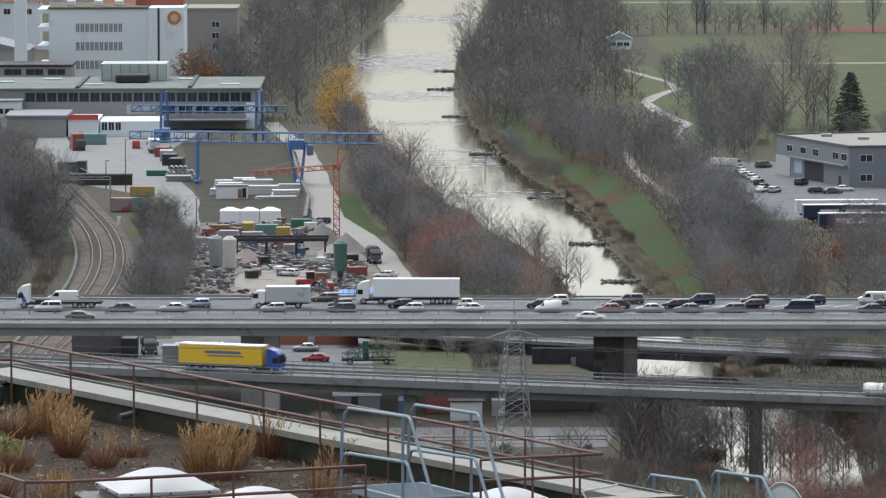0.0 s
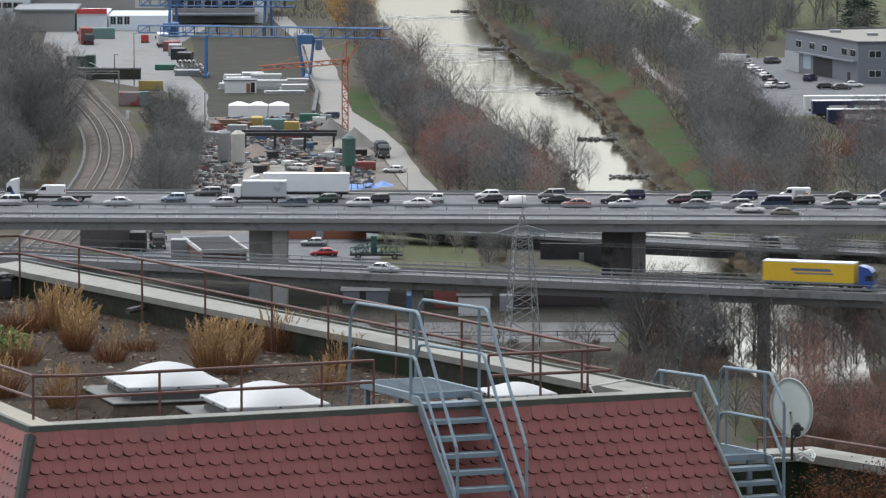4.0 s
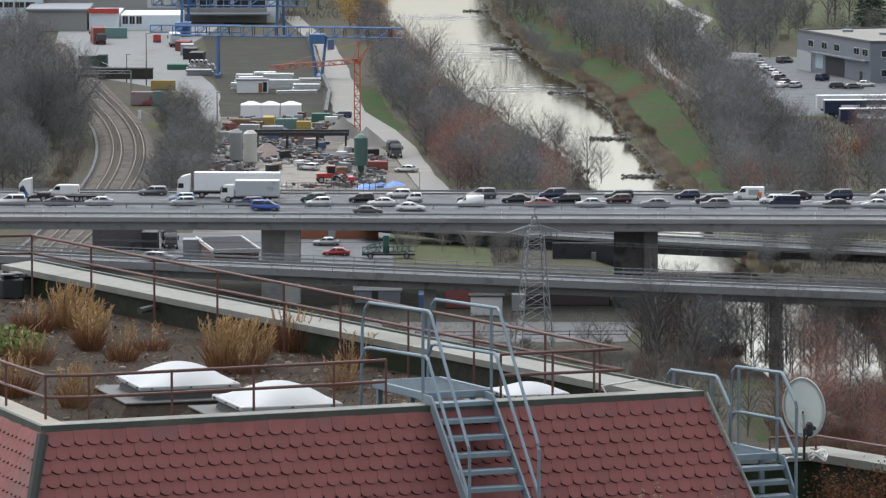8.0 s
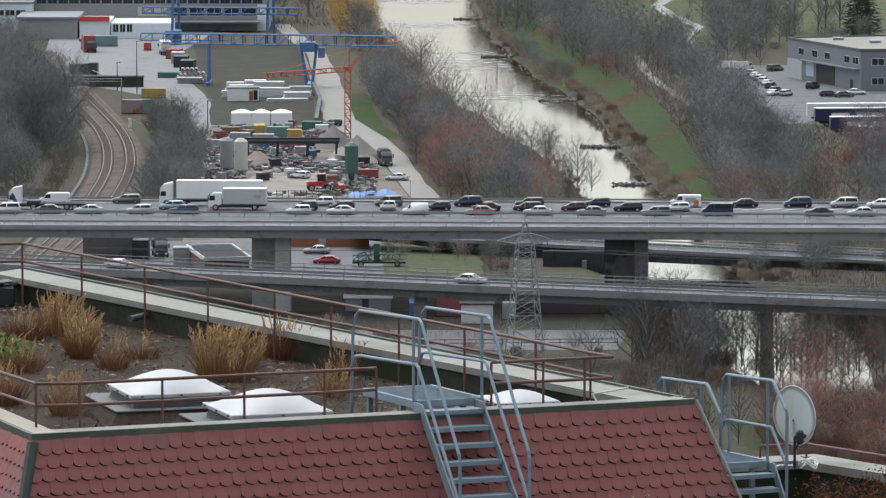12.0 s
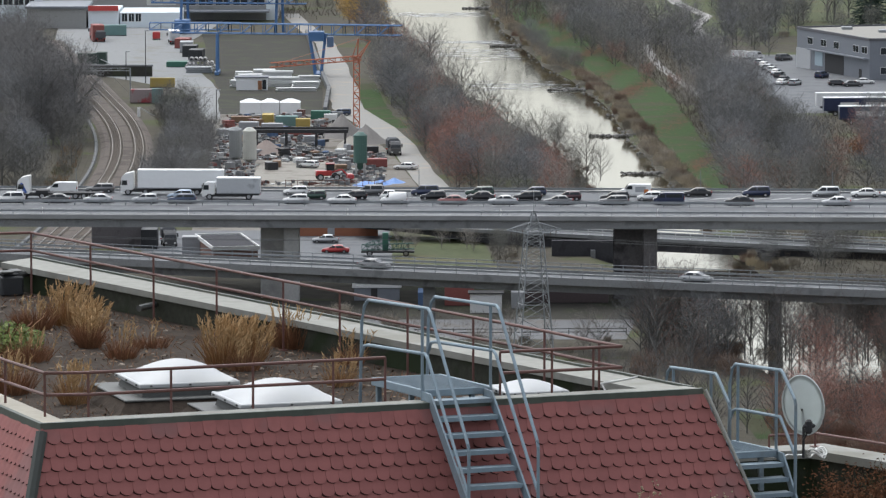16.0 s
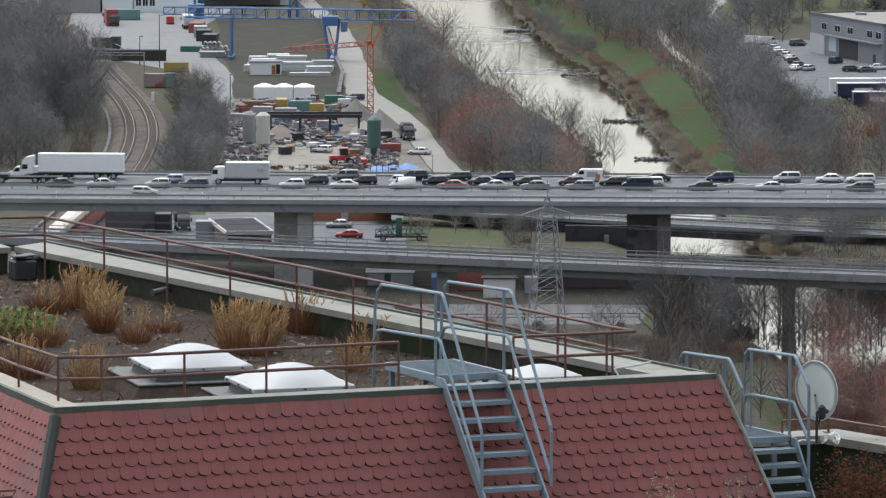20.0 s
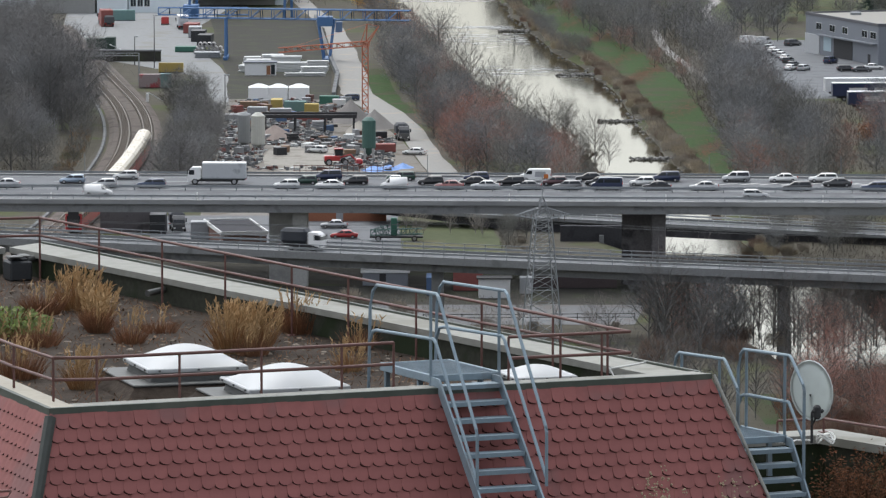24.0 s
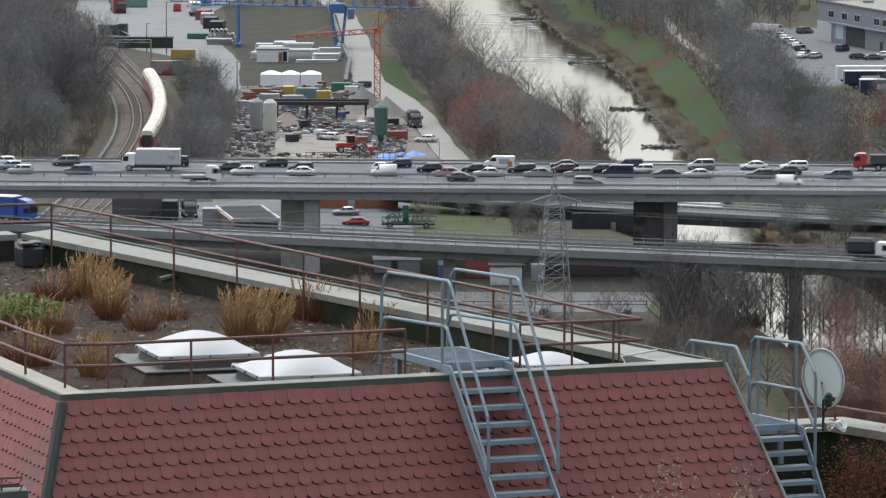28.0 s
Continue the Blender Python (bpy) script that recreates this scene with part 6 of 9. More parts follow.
def truss(parent, a, b, depth, width, bays, r, material, name="truss_girder"):
    """A box lattice girder from a to b."""
    a, b = Vector(a), Vector(b)
    d = (b - a).normalized()
    side = d.cross(Vector((0, 0, 1))).normalized() * (width / 2)
    up = Vector((0, 0, depth))
    bm = bmesh.new()
    corners = [side, -side, side + up, -side + up]
    for o in corners:
        tube(bm, (a + o, b + o), r, 4)
    for i in range(bays):
        p, q = a.lerp(b, i / bays), a.lerp(b, (i + 1) / bays)
        for s in (side, -side):
            tube(bm, (p + s, (p if i % 2 else q) + s + up) if i % 2 else (p + s, q + s + up), r * 0.7, 3)
            tube(bm, (p + s, p + s + up), r * 0.7, 3)
        tube(bm, (p + side + up, q - side + up), r * 0.6, 3)
        tube(bm, (p + side, q - side), r * 0.6, 3)
    return part(name, bm, material, parent)


gantry = thing("gantry_crane", "blue lattice gantry crane spanning the storage yard", "crane")
truss(gantry, (-63, 1316, 9.6), (-9.5, 1306, 9.6), 2.3, 2.6, 20, 0.14, BLUE_STEEL)
for s in (-1, 1):
    bm = bmesh.new()
    tube(bm, ((-52.6, 1314 + s * 3, 0.5), (-52.6, 1314 + s * 1, 9.6)), 0.4, 6)
    part("leg", bm, BLUE_STEEL, gantry)
    for dx in (-2.2, 1.6):
        bm = bmesh.new()
        tube(bm, ((-28.8 + dx * 0.35, 1309 + s * 3, 0.5), (-28.8 + dx, 1309 + s * 1, 9.8)), 0.36, 6)
        part("leg", bm, BLUE_STEEL, gantry)
part("sill_beam", boxes((-53.1, -52.1, 1309, 1319, 0.1, 0.8)), BLUE_STEEL, gantry)
part("sill_beam", boxes((-29.6, -28.0, 1304, 1314, 0.1, 0.8)), BLUE_STEEL, gantry)
part("trolley", boxes((-31, -27.5, 1306.5, 1311, 8.2, 10.4), bevel=0.1), BLUE_STEEL, gantry)
part("cabin", boxes((-26.9, -25.3, 1307, 1309, 6.8, 9.2), bevel=0.08), FRAME_BLUE, gantry)
gantry2 = thing("gantry_crane", "blue gantry crane before the works hall", "crane")
truss(gantry2, (-75, 1452, 7.8), (-35, 1447, 7.8), 1.6, 2.2, 16, 0.16, BLUE_STEEL)
truss(gantry2, (-75, 1440, 1.6), (-52, 1440, 1.6), 1.8, 1.6, 8, 0.14, BLUE_STEEL, "catwalk")
for x in (-66.5, -42.0):
    for s in (-1, 1):
        bm = bmesh.new()
        tube(bm, ((x + s * 0.9, 1450 + s * 3, 0), (x + s * 0.6, 1450 + s, 13.0)), 0.4, 6)
        part("leg", bm, BLUE_STEEL, gantry2)
part("machine_house", boxes((-69, -65, 1446, 1452, 0.2, 3.6), bevel=0.15), BLUE_STEEL, gantry2)
wall_run = thing("retaining_wall", "low concrete wall along the crane track", "wall")
bm = bmesh.new()
for (x0, y0), (x1, y1) in (((-34.8, 1445), (-28.6, 1318)), ((-28.6, 1318), (-25.5, 1262)), ((-25.5, 1262), (-25.2, 1205))):
    slab(bm, ((x0 - 0.4, y0), (x0 + 0.4, y0), (x1 + 0.4, y1), (x1 - 0.4, y1)), 0, 1.3)
part("coping", bm, CONCRETE_DARK, wall_run)

# ---- orange tower crane ----
tc = thing("tower_crane", "orange-red lattice tower crane in the building yard", "crane", pose(-17.6, 1152, 0))
bm = bmesh.new()
for sx in (-0.6, 0.6):
    for sy in (-0.6, 0.6):
        tube(bm, ((sx, sy, 0), (sx, sy, 16.2)), 0.1, 4)
for i in range(13):
    z = i * 1.25
    for s in (-0.6, 0.6):
        tube(bm, ((-0.6 if i % 2 else 0.6, s, z), (0.6 if i % 2 else -0.6, s, z + 1.25)), 0.07, 3)
        tube(bm, ((s, -0.6 if i % 2 else 0.6, z), (s, 0.6 if i % 2 else -0.6, z + 1.25)), 0.07, 3)
        tube(bm, ((-0.6, s, z), (0.6, s, z)), 0.06, 3)
part("mast", bm, ORANGE_STEEL, tc)
truss(tc, (0.8, 0, 15.4), (-17.5, -6, 14.4), 0.9, 1.0, 14, 0.09, ORANGE_STEEL, "jib")
bm = bmesh.new()
tube(bm, ((0.4, 0, 15.4), (2.8, 1, 19.3)), 0.13, 4)
tube(bm, ((-0.4, 0, 15.4), (2.8, 1, 19.3)), 0.1, 4)
tube(bm, ((0.2, 0.3, 16), (0.4, 0, 19.8)), 0.12, 4)
tube(bm, ((-1.0, 0, 15.6), (0.4, 0, 19.8)), 0.08, 4)
tube(bm, ((-15, -5, 15.4), (0.4, 0, 19.8)), 0.035, 3)
tube(bm, ((2.8, 1, 19.3), (0.4, 0, 19.8)), 0.05, 3)
part("tower_head", bm, ORANGE_STEEL, tc)
part("counterweight", boxes((-1.6, 1.6, -1.6, 1.6, 0, 1.5), bevel=0.1), CONCRETE, tc)


# ---- building yard: silos, tents, huts, stores ----
def silo(name, label, x, y, r, z0, z1, material):
    ob = thing(name, label, "silo", pose(x, y, 0))
    bm = bmesh.new()
    bmesh.ops.create_cone(bm, cap_ends=True, segments=20, radius1=r, radius2=r, depth=z1 - z0, matrix=Matrix.Translation((0, 0, (z0 + z1) / 2)))
    body = part("tank", bm, material, ob)
    bm = bmesh.new()
    bmesh.ops.create_cone(bm, cap_ends=True, segments=20, radius1=r * 1.01, radius2=r * 0.45, depth=0.6, matrix=Matrix.Translation((0, 0, z1 + 0.3)))
    part("lid", bm, material, body)
    for z in (z0 + (z1 - z0) * k for k in (0.02, 0.34, 0.67, 0.98)):
        bm = bmesh.new()
        bmesh.ops.create_cone(bm, cap_ends=True, segments=20, radius1=r + 0.04, radius2=r + 0.04, depth=0.1, matrix=Matrix.Translation((0, 0, z)))
        part("hoop", bm, material, body)
    for a in range(4):
        cx, cy = math.cos(a * 1.571 + 0.78) * r * 0.85, math.sin(a * 1.571 + 0.78) * r * 0.85
        part("leg", boxes((cx - 0.2, cx + 0.2, cy - 0.2, cy + 0.2, 0, z0)), PIER, ob)
    bm = bmesh.new()
    bmesh.ops.create_cone(bm, cap_ends=True, segments=16, radius1=0.3, radius2=r, depth=z0 * 0.6, matrix=Matrix.Translation((0, 0, z0 * 0.7)))
    part("hopper", bm, material, ob)
    return ob


SILO_GREEN = mat("green_silo_paint", (0.055, 0.125, 0.105), 0.55, size=1.5, vary=0.15, dark=(0.06, 0.12, 0.09))
SILO_WHITE = mat("dirty_white_silo", (0.5, 0.5, 0.45), 0.7, size=1.5, vary=0.12, dark=(0.36, 0.35, 0.31), patch=0.06)
SILO_GREY = mat("grey_silo", (0.27, 0.28, 0.28), 0.7, size=1.5, vary=0.15)
silo("cement_silo", "green cement silo on pale concrete legs in the yard", -15.6, 1066, 1.3, 2.4, 7.6, SILO_GREEN)
silo("cement_silo", "dirty white cement silo in the yard", -37.4, 1088, 1.35, 1.0, 6.5, SILO_WHITE)
silo("cement_silo", "grey steel silo beside the white one", -40.3, 1092, 1.25, 1.0, 6.3, SILO_GREY)
part_rng = random.Random(5)
TENT = mat("white_tent_fabric", (0.8, 0.81, 0.81), 0.7, size=1.5, vary=0.06, bump=0.2)
for i, x in enumerate((-41.2, -37.0, -32.6)):
    t = thing("tent", "white pavilion tent in the storage yard", "tent", pose(x, 1204, 0.04), group="white tents in the yard")
    w = (2.2, 2.0, 2.2)[i]
    bm = bmesh.new()
    quad_loft(bm, (-w, w, 2.2, 0), (-w * 0.97, w * 0.97, 2.1, 2.5))
    part("side_sheet", bm, TENT, t)
    bm = bmesh.new()
    quad_loft(bm, (-w, w, 2.2, 2.5), (-0.5, 0.5, 0.5, 3.2))
    part("roof_sheet", bm, TENT, t)
hut = thing("site_hut", "white site hut with a brown door and flat roof", "hut", pose(-43, 1266, 0.04))
part("wall", boxes((-3.5, 3.5, 0, 3, 0, 2.8)), BOX_WHITE, hut)
part("roof", boxes((-3.8, 3.8, -0.3, 3.3, 2.8, 3.1)), CLAD_GREY, hut)
part("door", boxes((1.4, 2.3, -0.05, 0.02, 0.1, 2.2)), mat("brown_door", (0.3, 0.14, 0.07), 0.7), hut)
part("window", boxes((2.4, 3.3, -0.05, 0.02, 0.2, 2.4)), GLASS_DARK, hut)
PALE_STOCK = mat("pale_timber_stock", (0.58, 0.59, 0.58), 0.8, size=1.5, vary=0.15, spread=0.2)


def stack(x, y, w, d, h, layers, material, label, name="material_stack", turn=0):
    ob = thing(name, label, "stack", pose(x, y, 0.04, 0, 0, turn), group="stacks of building material")
    for i in range(layers):
        k = part_rng.uniform(-0.25, 0.25)
        part("layer", boxes((-w / 2 + k, w / 2 + k, -d / 2, d / 2, h * i / layers + 0.04, h * (i + 1) / layers - 0.04), bevel=0.03), material, ob)
    return ob


for x, y, w, d, h in ((-36.5, 1277, 7.5, 3, 2.2), (-31, 1272, 6, 3, 1.6), (-44, 1283, 5.5, 3, 2.4), (-38, 1290, 7, 3, 2.6), (-30.5, 1284, 5, 2.6, 2.0), (-46.5, 1276, 3, 3, 1.6), (-33, 1264, 9, 2, 0.8), (-46, 1296, 4, 3, 2.0), (-41, 1300, 5, 3, 2.2)):
    stack(x, y, w, d, h, 4, PALE_STOCK, "stack of pale grey panels and planks in the yard", turn=part_rng.uniform(-6, 6))


def container(x, y, w, d, h, material, label, turn=0):
    ob = thing("container", label, "container", pose(x, y, 0.05, 0, 0, turn), group="containers in the yard")
    part("box_body", boxes((-w / 2, w / 2, -d / 2, d / 2, 0.1, h), bevel=0.04), material, ob)
    for i in range(int(w / 0.6)):
        xx = -w / 2 + 0.3 + i * 0.6
        part("rib", boxes((xx - 0.08, xx + 0.08, -d / 2 - 0.04, -d / 2 + 0.02, 0.2, h - 0.1)), material, ob)
    part("skid", boxes((-w / 2, w / 2, -d / 2 + 0.1, -d / 2 + 0.3, 0, 0.1), (-w / 2, w / 2, d / 2 - 0.3, d / 2 - 0.1, 0, 0.1)), CHASSIS, ob)
    return ob


C_BLACK = mat("black_container", (0.025, 0.027, 0.03), 0.6)
C_GREEN = mat("green_container", (0.04, 0.14, 0.1), 0.6, vary=0.2)
C_TEAL = mat("turquoise_container", (0.14, 0.24, 0.23), 0.75, vary=0.2)
C_YELLOW = mat("yellow_container", (0.4, 0.3, 0.09), 0.75, vary=0.2)
C_RED = mat("red_container", (0.24, 0.075, 0.065), 0.75, vary=0.2)
C_GREY = mat("grey_container", (0.3, 0.31, 0.32), 0.6, vary=0.2)
C_BLUE = mat("blue_container", (0.07, 0.12, 0.22), 0.75, vary=0.2)
C_BROWN = mat("brown_container", (0.22, 0.14, 0.09), 0.7, vary=0.2)
for x, y, w, d, h, c, lb in ((-59.3, 1356, 3.4, 6, 2.7, C_BLACK, "black skip container in the yard"), (-61.5, 1370, 3.4, 6, 2.7, C_BLACK, "black skip container in the yard"), (-63, 1384, 3.2, 6, 2.6, C_GREY, "grey skip container in the yard"),
                             (-64.5, 1398, 3.5, 6, 2.4, C_RED, "red and white covered skip in the yard"), (-84, 1441, 6, 2.5, 2.7, C_TEAL, "turquoise container with worn paint"), (-63, 1336, 5, 4, 1.3, C_GREEN, "green steel tanks in the yard"),
                             (-63.5, 1274, 5.6, 1.0, 2.2, C_YELLOW, "yellow board fence panel by the yard"), (-62.5, 1231, 2.4, 2, 3.2, C_TEAL, "turquoise cabin beside the tracks")):
    container(x, y, w, d, h, c, lb, part_rng.uniform(-5, 5))
for x, y, w, d, h, c, lb in ((-36.5, 1176, 2.4, 5, 2.3, C_YELLOW, "yellow container in the building yard"), (-32.5, 1172, 4.6, 2.4, 2.2, C_TEAL, "turquoise container in the building yard"), (-29.0, 1168, 3, 2.4, 2.0, C_YELLOW, "dull yellow container in the building yard"),
                             (-41.5, 1182, 6, 2.4, 1.3, C_BROWN, "brown container in the building yard"), (-25.8, 1190, 4, 2.4, 1.8, C_GREEN, "green container by the wall"), (-12.8, 1082, 4.2, 2.4, 1.6, C_RED, "red skip in the building yard"),
                             (-40, 1160, 4, 2.5, 2.0, C_GREY, "grey container in the building yard"), (-35, 1154, 4.4, 2.4, 2.2, C_GREY, "grey container in the building yard"), (-29.5, 1150, 5, 2.4, 1.7, C_RED, "red machine crate in the building yard"), (-44.5, 1150, 3.5, 2.4, 1.4, C_GREY, "grey container in the building yard"),
                             (-66, 1232, 5, 2, 3.0, mat("graffiti_panel", (0.3, 0.24, 0.24), 0.7, size=1.5, vary=0.3, dark=(0.35, 0.06, 0.07), patch=0.1), "painted container beside the tracks")):
    container(x, y, w, d, h, c, lb, part_rng.uniform(-5, 5))
stack(-57, 1318, 6, 4, 1.4, 3, GALV, "stack of steel pipes in the yard")
# clutter of the building yard
for i in range(95):
    x, y = part_rng.uniform(-45, -12), part_rng.uniform(1075, 1195)
    if abs(x + 17) < 3 and y > 1120 or (-22 < x and y > 1118):
        continue
    c = part_rng.choice((C_GREY, C_GREY, C_GREY, PALE_STOCK, C_BROWN, C_BROWN, C_RED, C_BLUE, CHASSIS, CHASSIS, CHASSIS, CONCRETE, CONCRETE, RUST_PAINT))
    w, d, h = part_rng.uniform(0.8, 3.0), part_rng.uniform(0.8, 2.2), part_rng.uniform(0.5, 1.7)
    stack(x, y, w, d, h, part_rng.choice((1, 2, 3)), c, "stack of building material on the muddy yard", turn=part_rng.uniform(0, 90))
# litter of planks, pipes and rubble between the stacks
for name, label, material, n, big in (("scrap", "loose planks and scrap lying about the yard", CONCRETE_DARK, 1300, 0.8), ("rubble", "pale rubble and blocks lying about the yard", PALE_STOCK, 900, 0.55), ("pipes", "rusty pipes and bars lying about the yard", RUST_PAINT, 520, 0.7)):
    bm = bmesh.new()
    for i in range(n):
        x, y = part_rng.uniform(-46, -11), part_rng.uniform(1045, 1198)
        if x > -24 and y > 1112 or (-36 < x < -22 and 1050 < y < 1092):
            continue
        w, d, h = part_rng.uniform(0.3, 2.2) * big, part_rng.uniform(0.2, 0.8), part_rng.uniform(0.15, 0.9) * big
        box(bm, -w / 2, w / 2, -d / 2, d / 2, 0, h, m=pose(x, y, 0.04, part_rng.uniform(-8, 8), part_rng.uniform(-8, 8), part_rng.uniform(0, 180)))
    tagged(part(name, bm, material), label, "clutter", kind="stuff")
frame_ob = thing("crane_runway", "dark steel crane runway on posts across the yard", "crane")
part("beam", boxes((-37.8, -18.8, 1119, 1119.6, 3.3, 4.0)), CHASSIS, frame_ob)
part("beam", boxes((-37.8, -18.8, 1125, 1125.6, 3.3, 4.0)), CHASSIS, frame_ob)
for x in (-37.2, -31.2, -25.2, -19.4):
    for y in (1119.3, 1125.3):
        part("post", boxes((x - 0.2, x + 0.2, y - 0.2, y + 0.2, 0, 3.3)), CHASSIS, frame_ob)


def heap(x, y, r, h, material, label, seed):
    ob = tagged(new("gravel_mound"), label, "heap")
    bm = bmesh.new()
    rows = []
    for i in range(9):
        k = i / 8
        row = []
        for j in range(28):
            a = j * 2 * math.pi / 28
            rr = r * (1 - k) * (1 + 0.22 * noise.noise((math.cos(a) * 1.5 + seed, math.sin(a) * 1.5, k * 2)))
            row.append(bm.verts.new((math.cos(a) * rr, math.sin(a) * rr * 1.6, h * k - 0.05 * (1 - k) + 0.25 * noise.noise((a * 2, k * 5, seed)) * k)))
        rows.append(row)
    for p, q in zip(rows, rows[1:]):
        for j in range(28):
            bm.faces.new((p[j], p[(j + 1) % 28], q[(j + 1) % 28], q[j])).smooth = True
    bm.faces.new(rows[-1])
    me = bpy.data.meshes.new("gravel_mound")
    bm.to_mesh(me)
    bm.free()
    me.materials.append(material)
    ob2 = new("gravel_mound", me)
    ob2.matrix_basis = pose(x, y, 0)
    tagged(ob2, label, "heap", group="heaps in the yard")
    bpy.data.objects.remove(ob)
    return ob2


HEAP_GREY = mat("grey_gravel", (0.2, 0.19, 0.18), 0.95, size=1.5, vary=0.25, bump=0.5)
HEAP_PALE = mat("pale_gravel", (0.36, 0.34, 0.3), 0.95, size=1.5, vary=0.2, bump=0.5)
heap(-20.5, 1150, 4.6, 4.6, HEAP_GREY, "dark grey gravel heap in the yard", 1)
heap(-15.5, 1136, 4.4, 3.6, HEAP_GREY, "grey gravel heap in the yard", 2)
heap(-18.5, 1124, 3.2, 2.4, HEAP_PALE, "pale gravel heap in the yard", 3)
heap(-35, 1112, 4.5, 2.6, mat("pinkish_rubble", (0.24, 0.2, 0.18), 0.95, size=1.5, vary=0.25, bump=0.5), "pinkish rubble heap by the silos", 4)
vehicle("covered", "dark", "parked on the gravel track", pose(-9.6, 1108, 0.06, 0, 0, -82))
vehicle("wagon", "dark blue", "parked in the building yard", pose(-21.8, 1199, 0.06, 0, 0, 176))
vehicle("sedan", "white", "parked in the building yard", pose(-7.0, 1076, 0.06, 0, 0, 165))
vehicle("hatchback", "white", "parked in the building yard", pose(-25.8, 1080, 0.06, 0, 0, 150))
vehicle("panel_van", "red", "parked in the works yard", pose(-72.6, 1427, 0.06, 0, 0, 92))
vehicle("box_truck", "grey", "parked in the works yard", pose(-67.5, 1412, 0.06, 0, 0, 96))
vehicle("tipper", "red", "parked by the annex", pose(-87.4, 1424, 0.06, 0, 0, 100))
container(-87.2, 1421, 3.0, 6.5, 4.2, C_RED, "tall red box body with a white roof in the yard", 8)
C_MOSS = mat("dark_green_steel", (0.03, 0.055, 0.042), 0.7, size=1, vary=0.4)
container(-85, 1346, 4.6, 3, 2.5, C_MOSS, "dark green steel body with loose boards by the yard", 6)
container(-81.4, 1344, 2.2, 3, 2.9, C_MOSS, "dark green steel bin by the yard", -4)
board = thing("board", "pale board leaning on the dark green bin", "board", pose(-79.4, 1342, 0.3, 0, 24, 8))
part("plank", boxes((-2.4, 2.4, -0.5, 0.5, 0, 0.12)), PALE_STOCK, board)
# concrete pipes stacked with their open ends to the valley
pipe_mesh = None
for row, n in ((0, 7), (1, 6), (2, 4)):
    for i in range(n):
        if pipe_mesh is None:
            bm = bmesh.new()
            ro, ri = 0.5, 0.36
            rings = [[bm.verts.new((math.cos(a * math.pi / 6) * r, y, math.sin(a * math.pi / 6) * r)) for a in range(12)] for r, y in ((ro, -1.6), (ro, 1.6), (ri, 1.6), (ri, -1.6))]
            for q in range(4):
                for a in range(12):
                    b = (a + 1) % 12
                    bm.faces.new((rings[q][a], rings[q][b], rings[(q + 1) % 4][b], rings[(q + 1) % 4][a]))
            bmesh.ops.recalc_face_normals(bm, faces=bm.faces)
            pipe_mesh = bpy.data.meshes.new("concrete_pipe")
            bm.to_mesh(pipe_mesh)
            bm.free()
            pipe_mesh.materials.append(mat("pale_pipe_concrete", (0.42, 0.41, 0.4), 0.9, size=1, vary=0.15, spread=0.15))
        ob = new("concrete_pipe", pipe_mesh)
        ob.matrix_basis = pose(-60.4 + i * 1.06 + row * 0.53, 1329, 0.56 + row * 0.9)
        tagged(ob, "pale concrete pipe in a stack in the works yard", "pipe", group="stacked concrete pipes")
# red loader and blue tarpaulin near the bridge
loader = thing("wheel_loader", "red wheel loader at work near the bridge", "machine", pose(-21.3, 1055, 0.05, 0, 0, 10))
part("body", boxes((-2.6, 0.4, -0.9, 0.9, 0.9, 1.9), bevel=0.15), PAINTS["red"], loader)
part("cab", boxes((-0.6, 0.9, -0.75, 0.75, 1.9, 3.1), bevel=0.1), AUTO_GLASS, loader)
part("cab_roof", boxes((-0.7, 1.0, -0.8, 0.8, 3.1, 3.25)), PAINTS["red"], loader)
bm = bmesh.new()
tube(bm, ((0.4, 0, 1.5), (2.4, 0, 2.0), (3.6, 0, 0.8)), 0.18, 5)
part("arm", bm, PAINTS["red"], loader)
part("bucket", boxes((3.4, 4.6, -1.2, 1.2, 0.2, 1.2), bevel=0.2), PAINTS["red"], loader)
for x in (-1.8, 1.3):
    for s in (-1, 1):
        wheel(loader, x, s * 0.95, 0.65, 0.4)
TARP_BLUE = mat("blue_tarpaulin", (0.07, 0.2, 0.5), 0.5, size=1.0, vary=0.2, bump=0.4)
for x, y, r, h, k in ((-14.4, 1046, 2.5, 0.9, 11), (-11.6, 1048, 2.6, 0.8, 12), (-9.0, 1051, 2.2, 0.9, 13)):
    ob = heap(x, y, r, h, TARP_BLUE, "crumpled blue tarpaulin over a stack of material", k)
    ob.name = "tarpaulin_cover"
    tagged(ob, category="tarpaulin", group="blue tarpaulins in the yard")
fence = thing("site_fence", "rusty mesh fence along the yard edge", "fence")
for i in range(16):
    x = -29 + i * 1.1
    part("post", boxes((x - 0.05, x + 0.05, 1036, 1036.1, 0, 2.0)), RUST_PAINT, fence)
part("wire_rail", boxes((-29.1, -12.4, 1036, 1036.05, 1.8, 1.9), (-29.1, -12.4, 1036, 1036.05, 0.9, 0.96)), RUST_PAINT, fence)

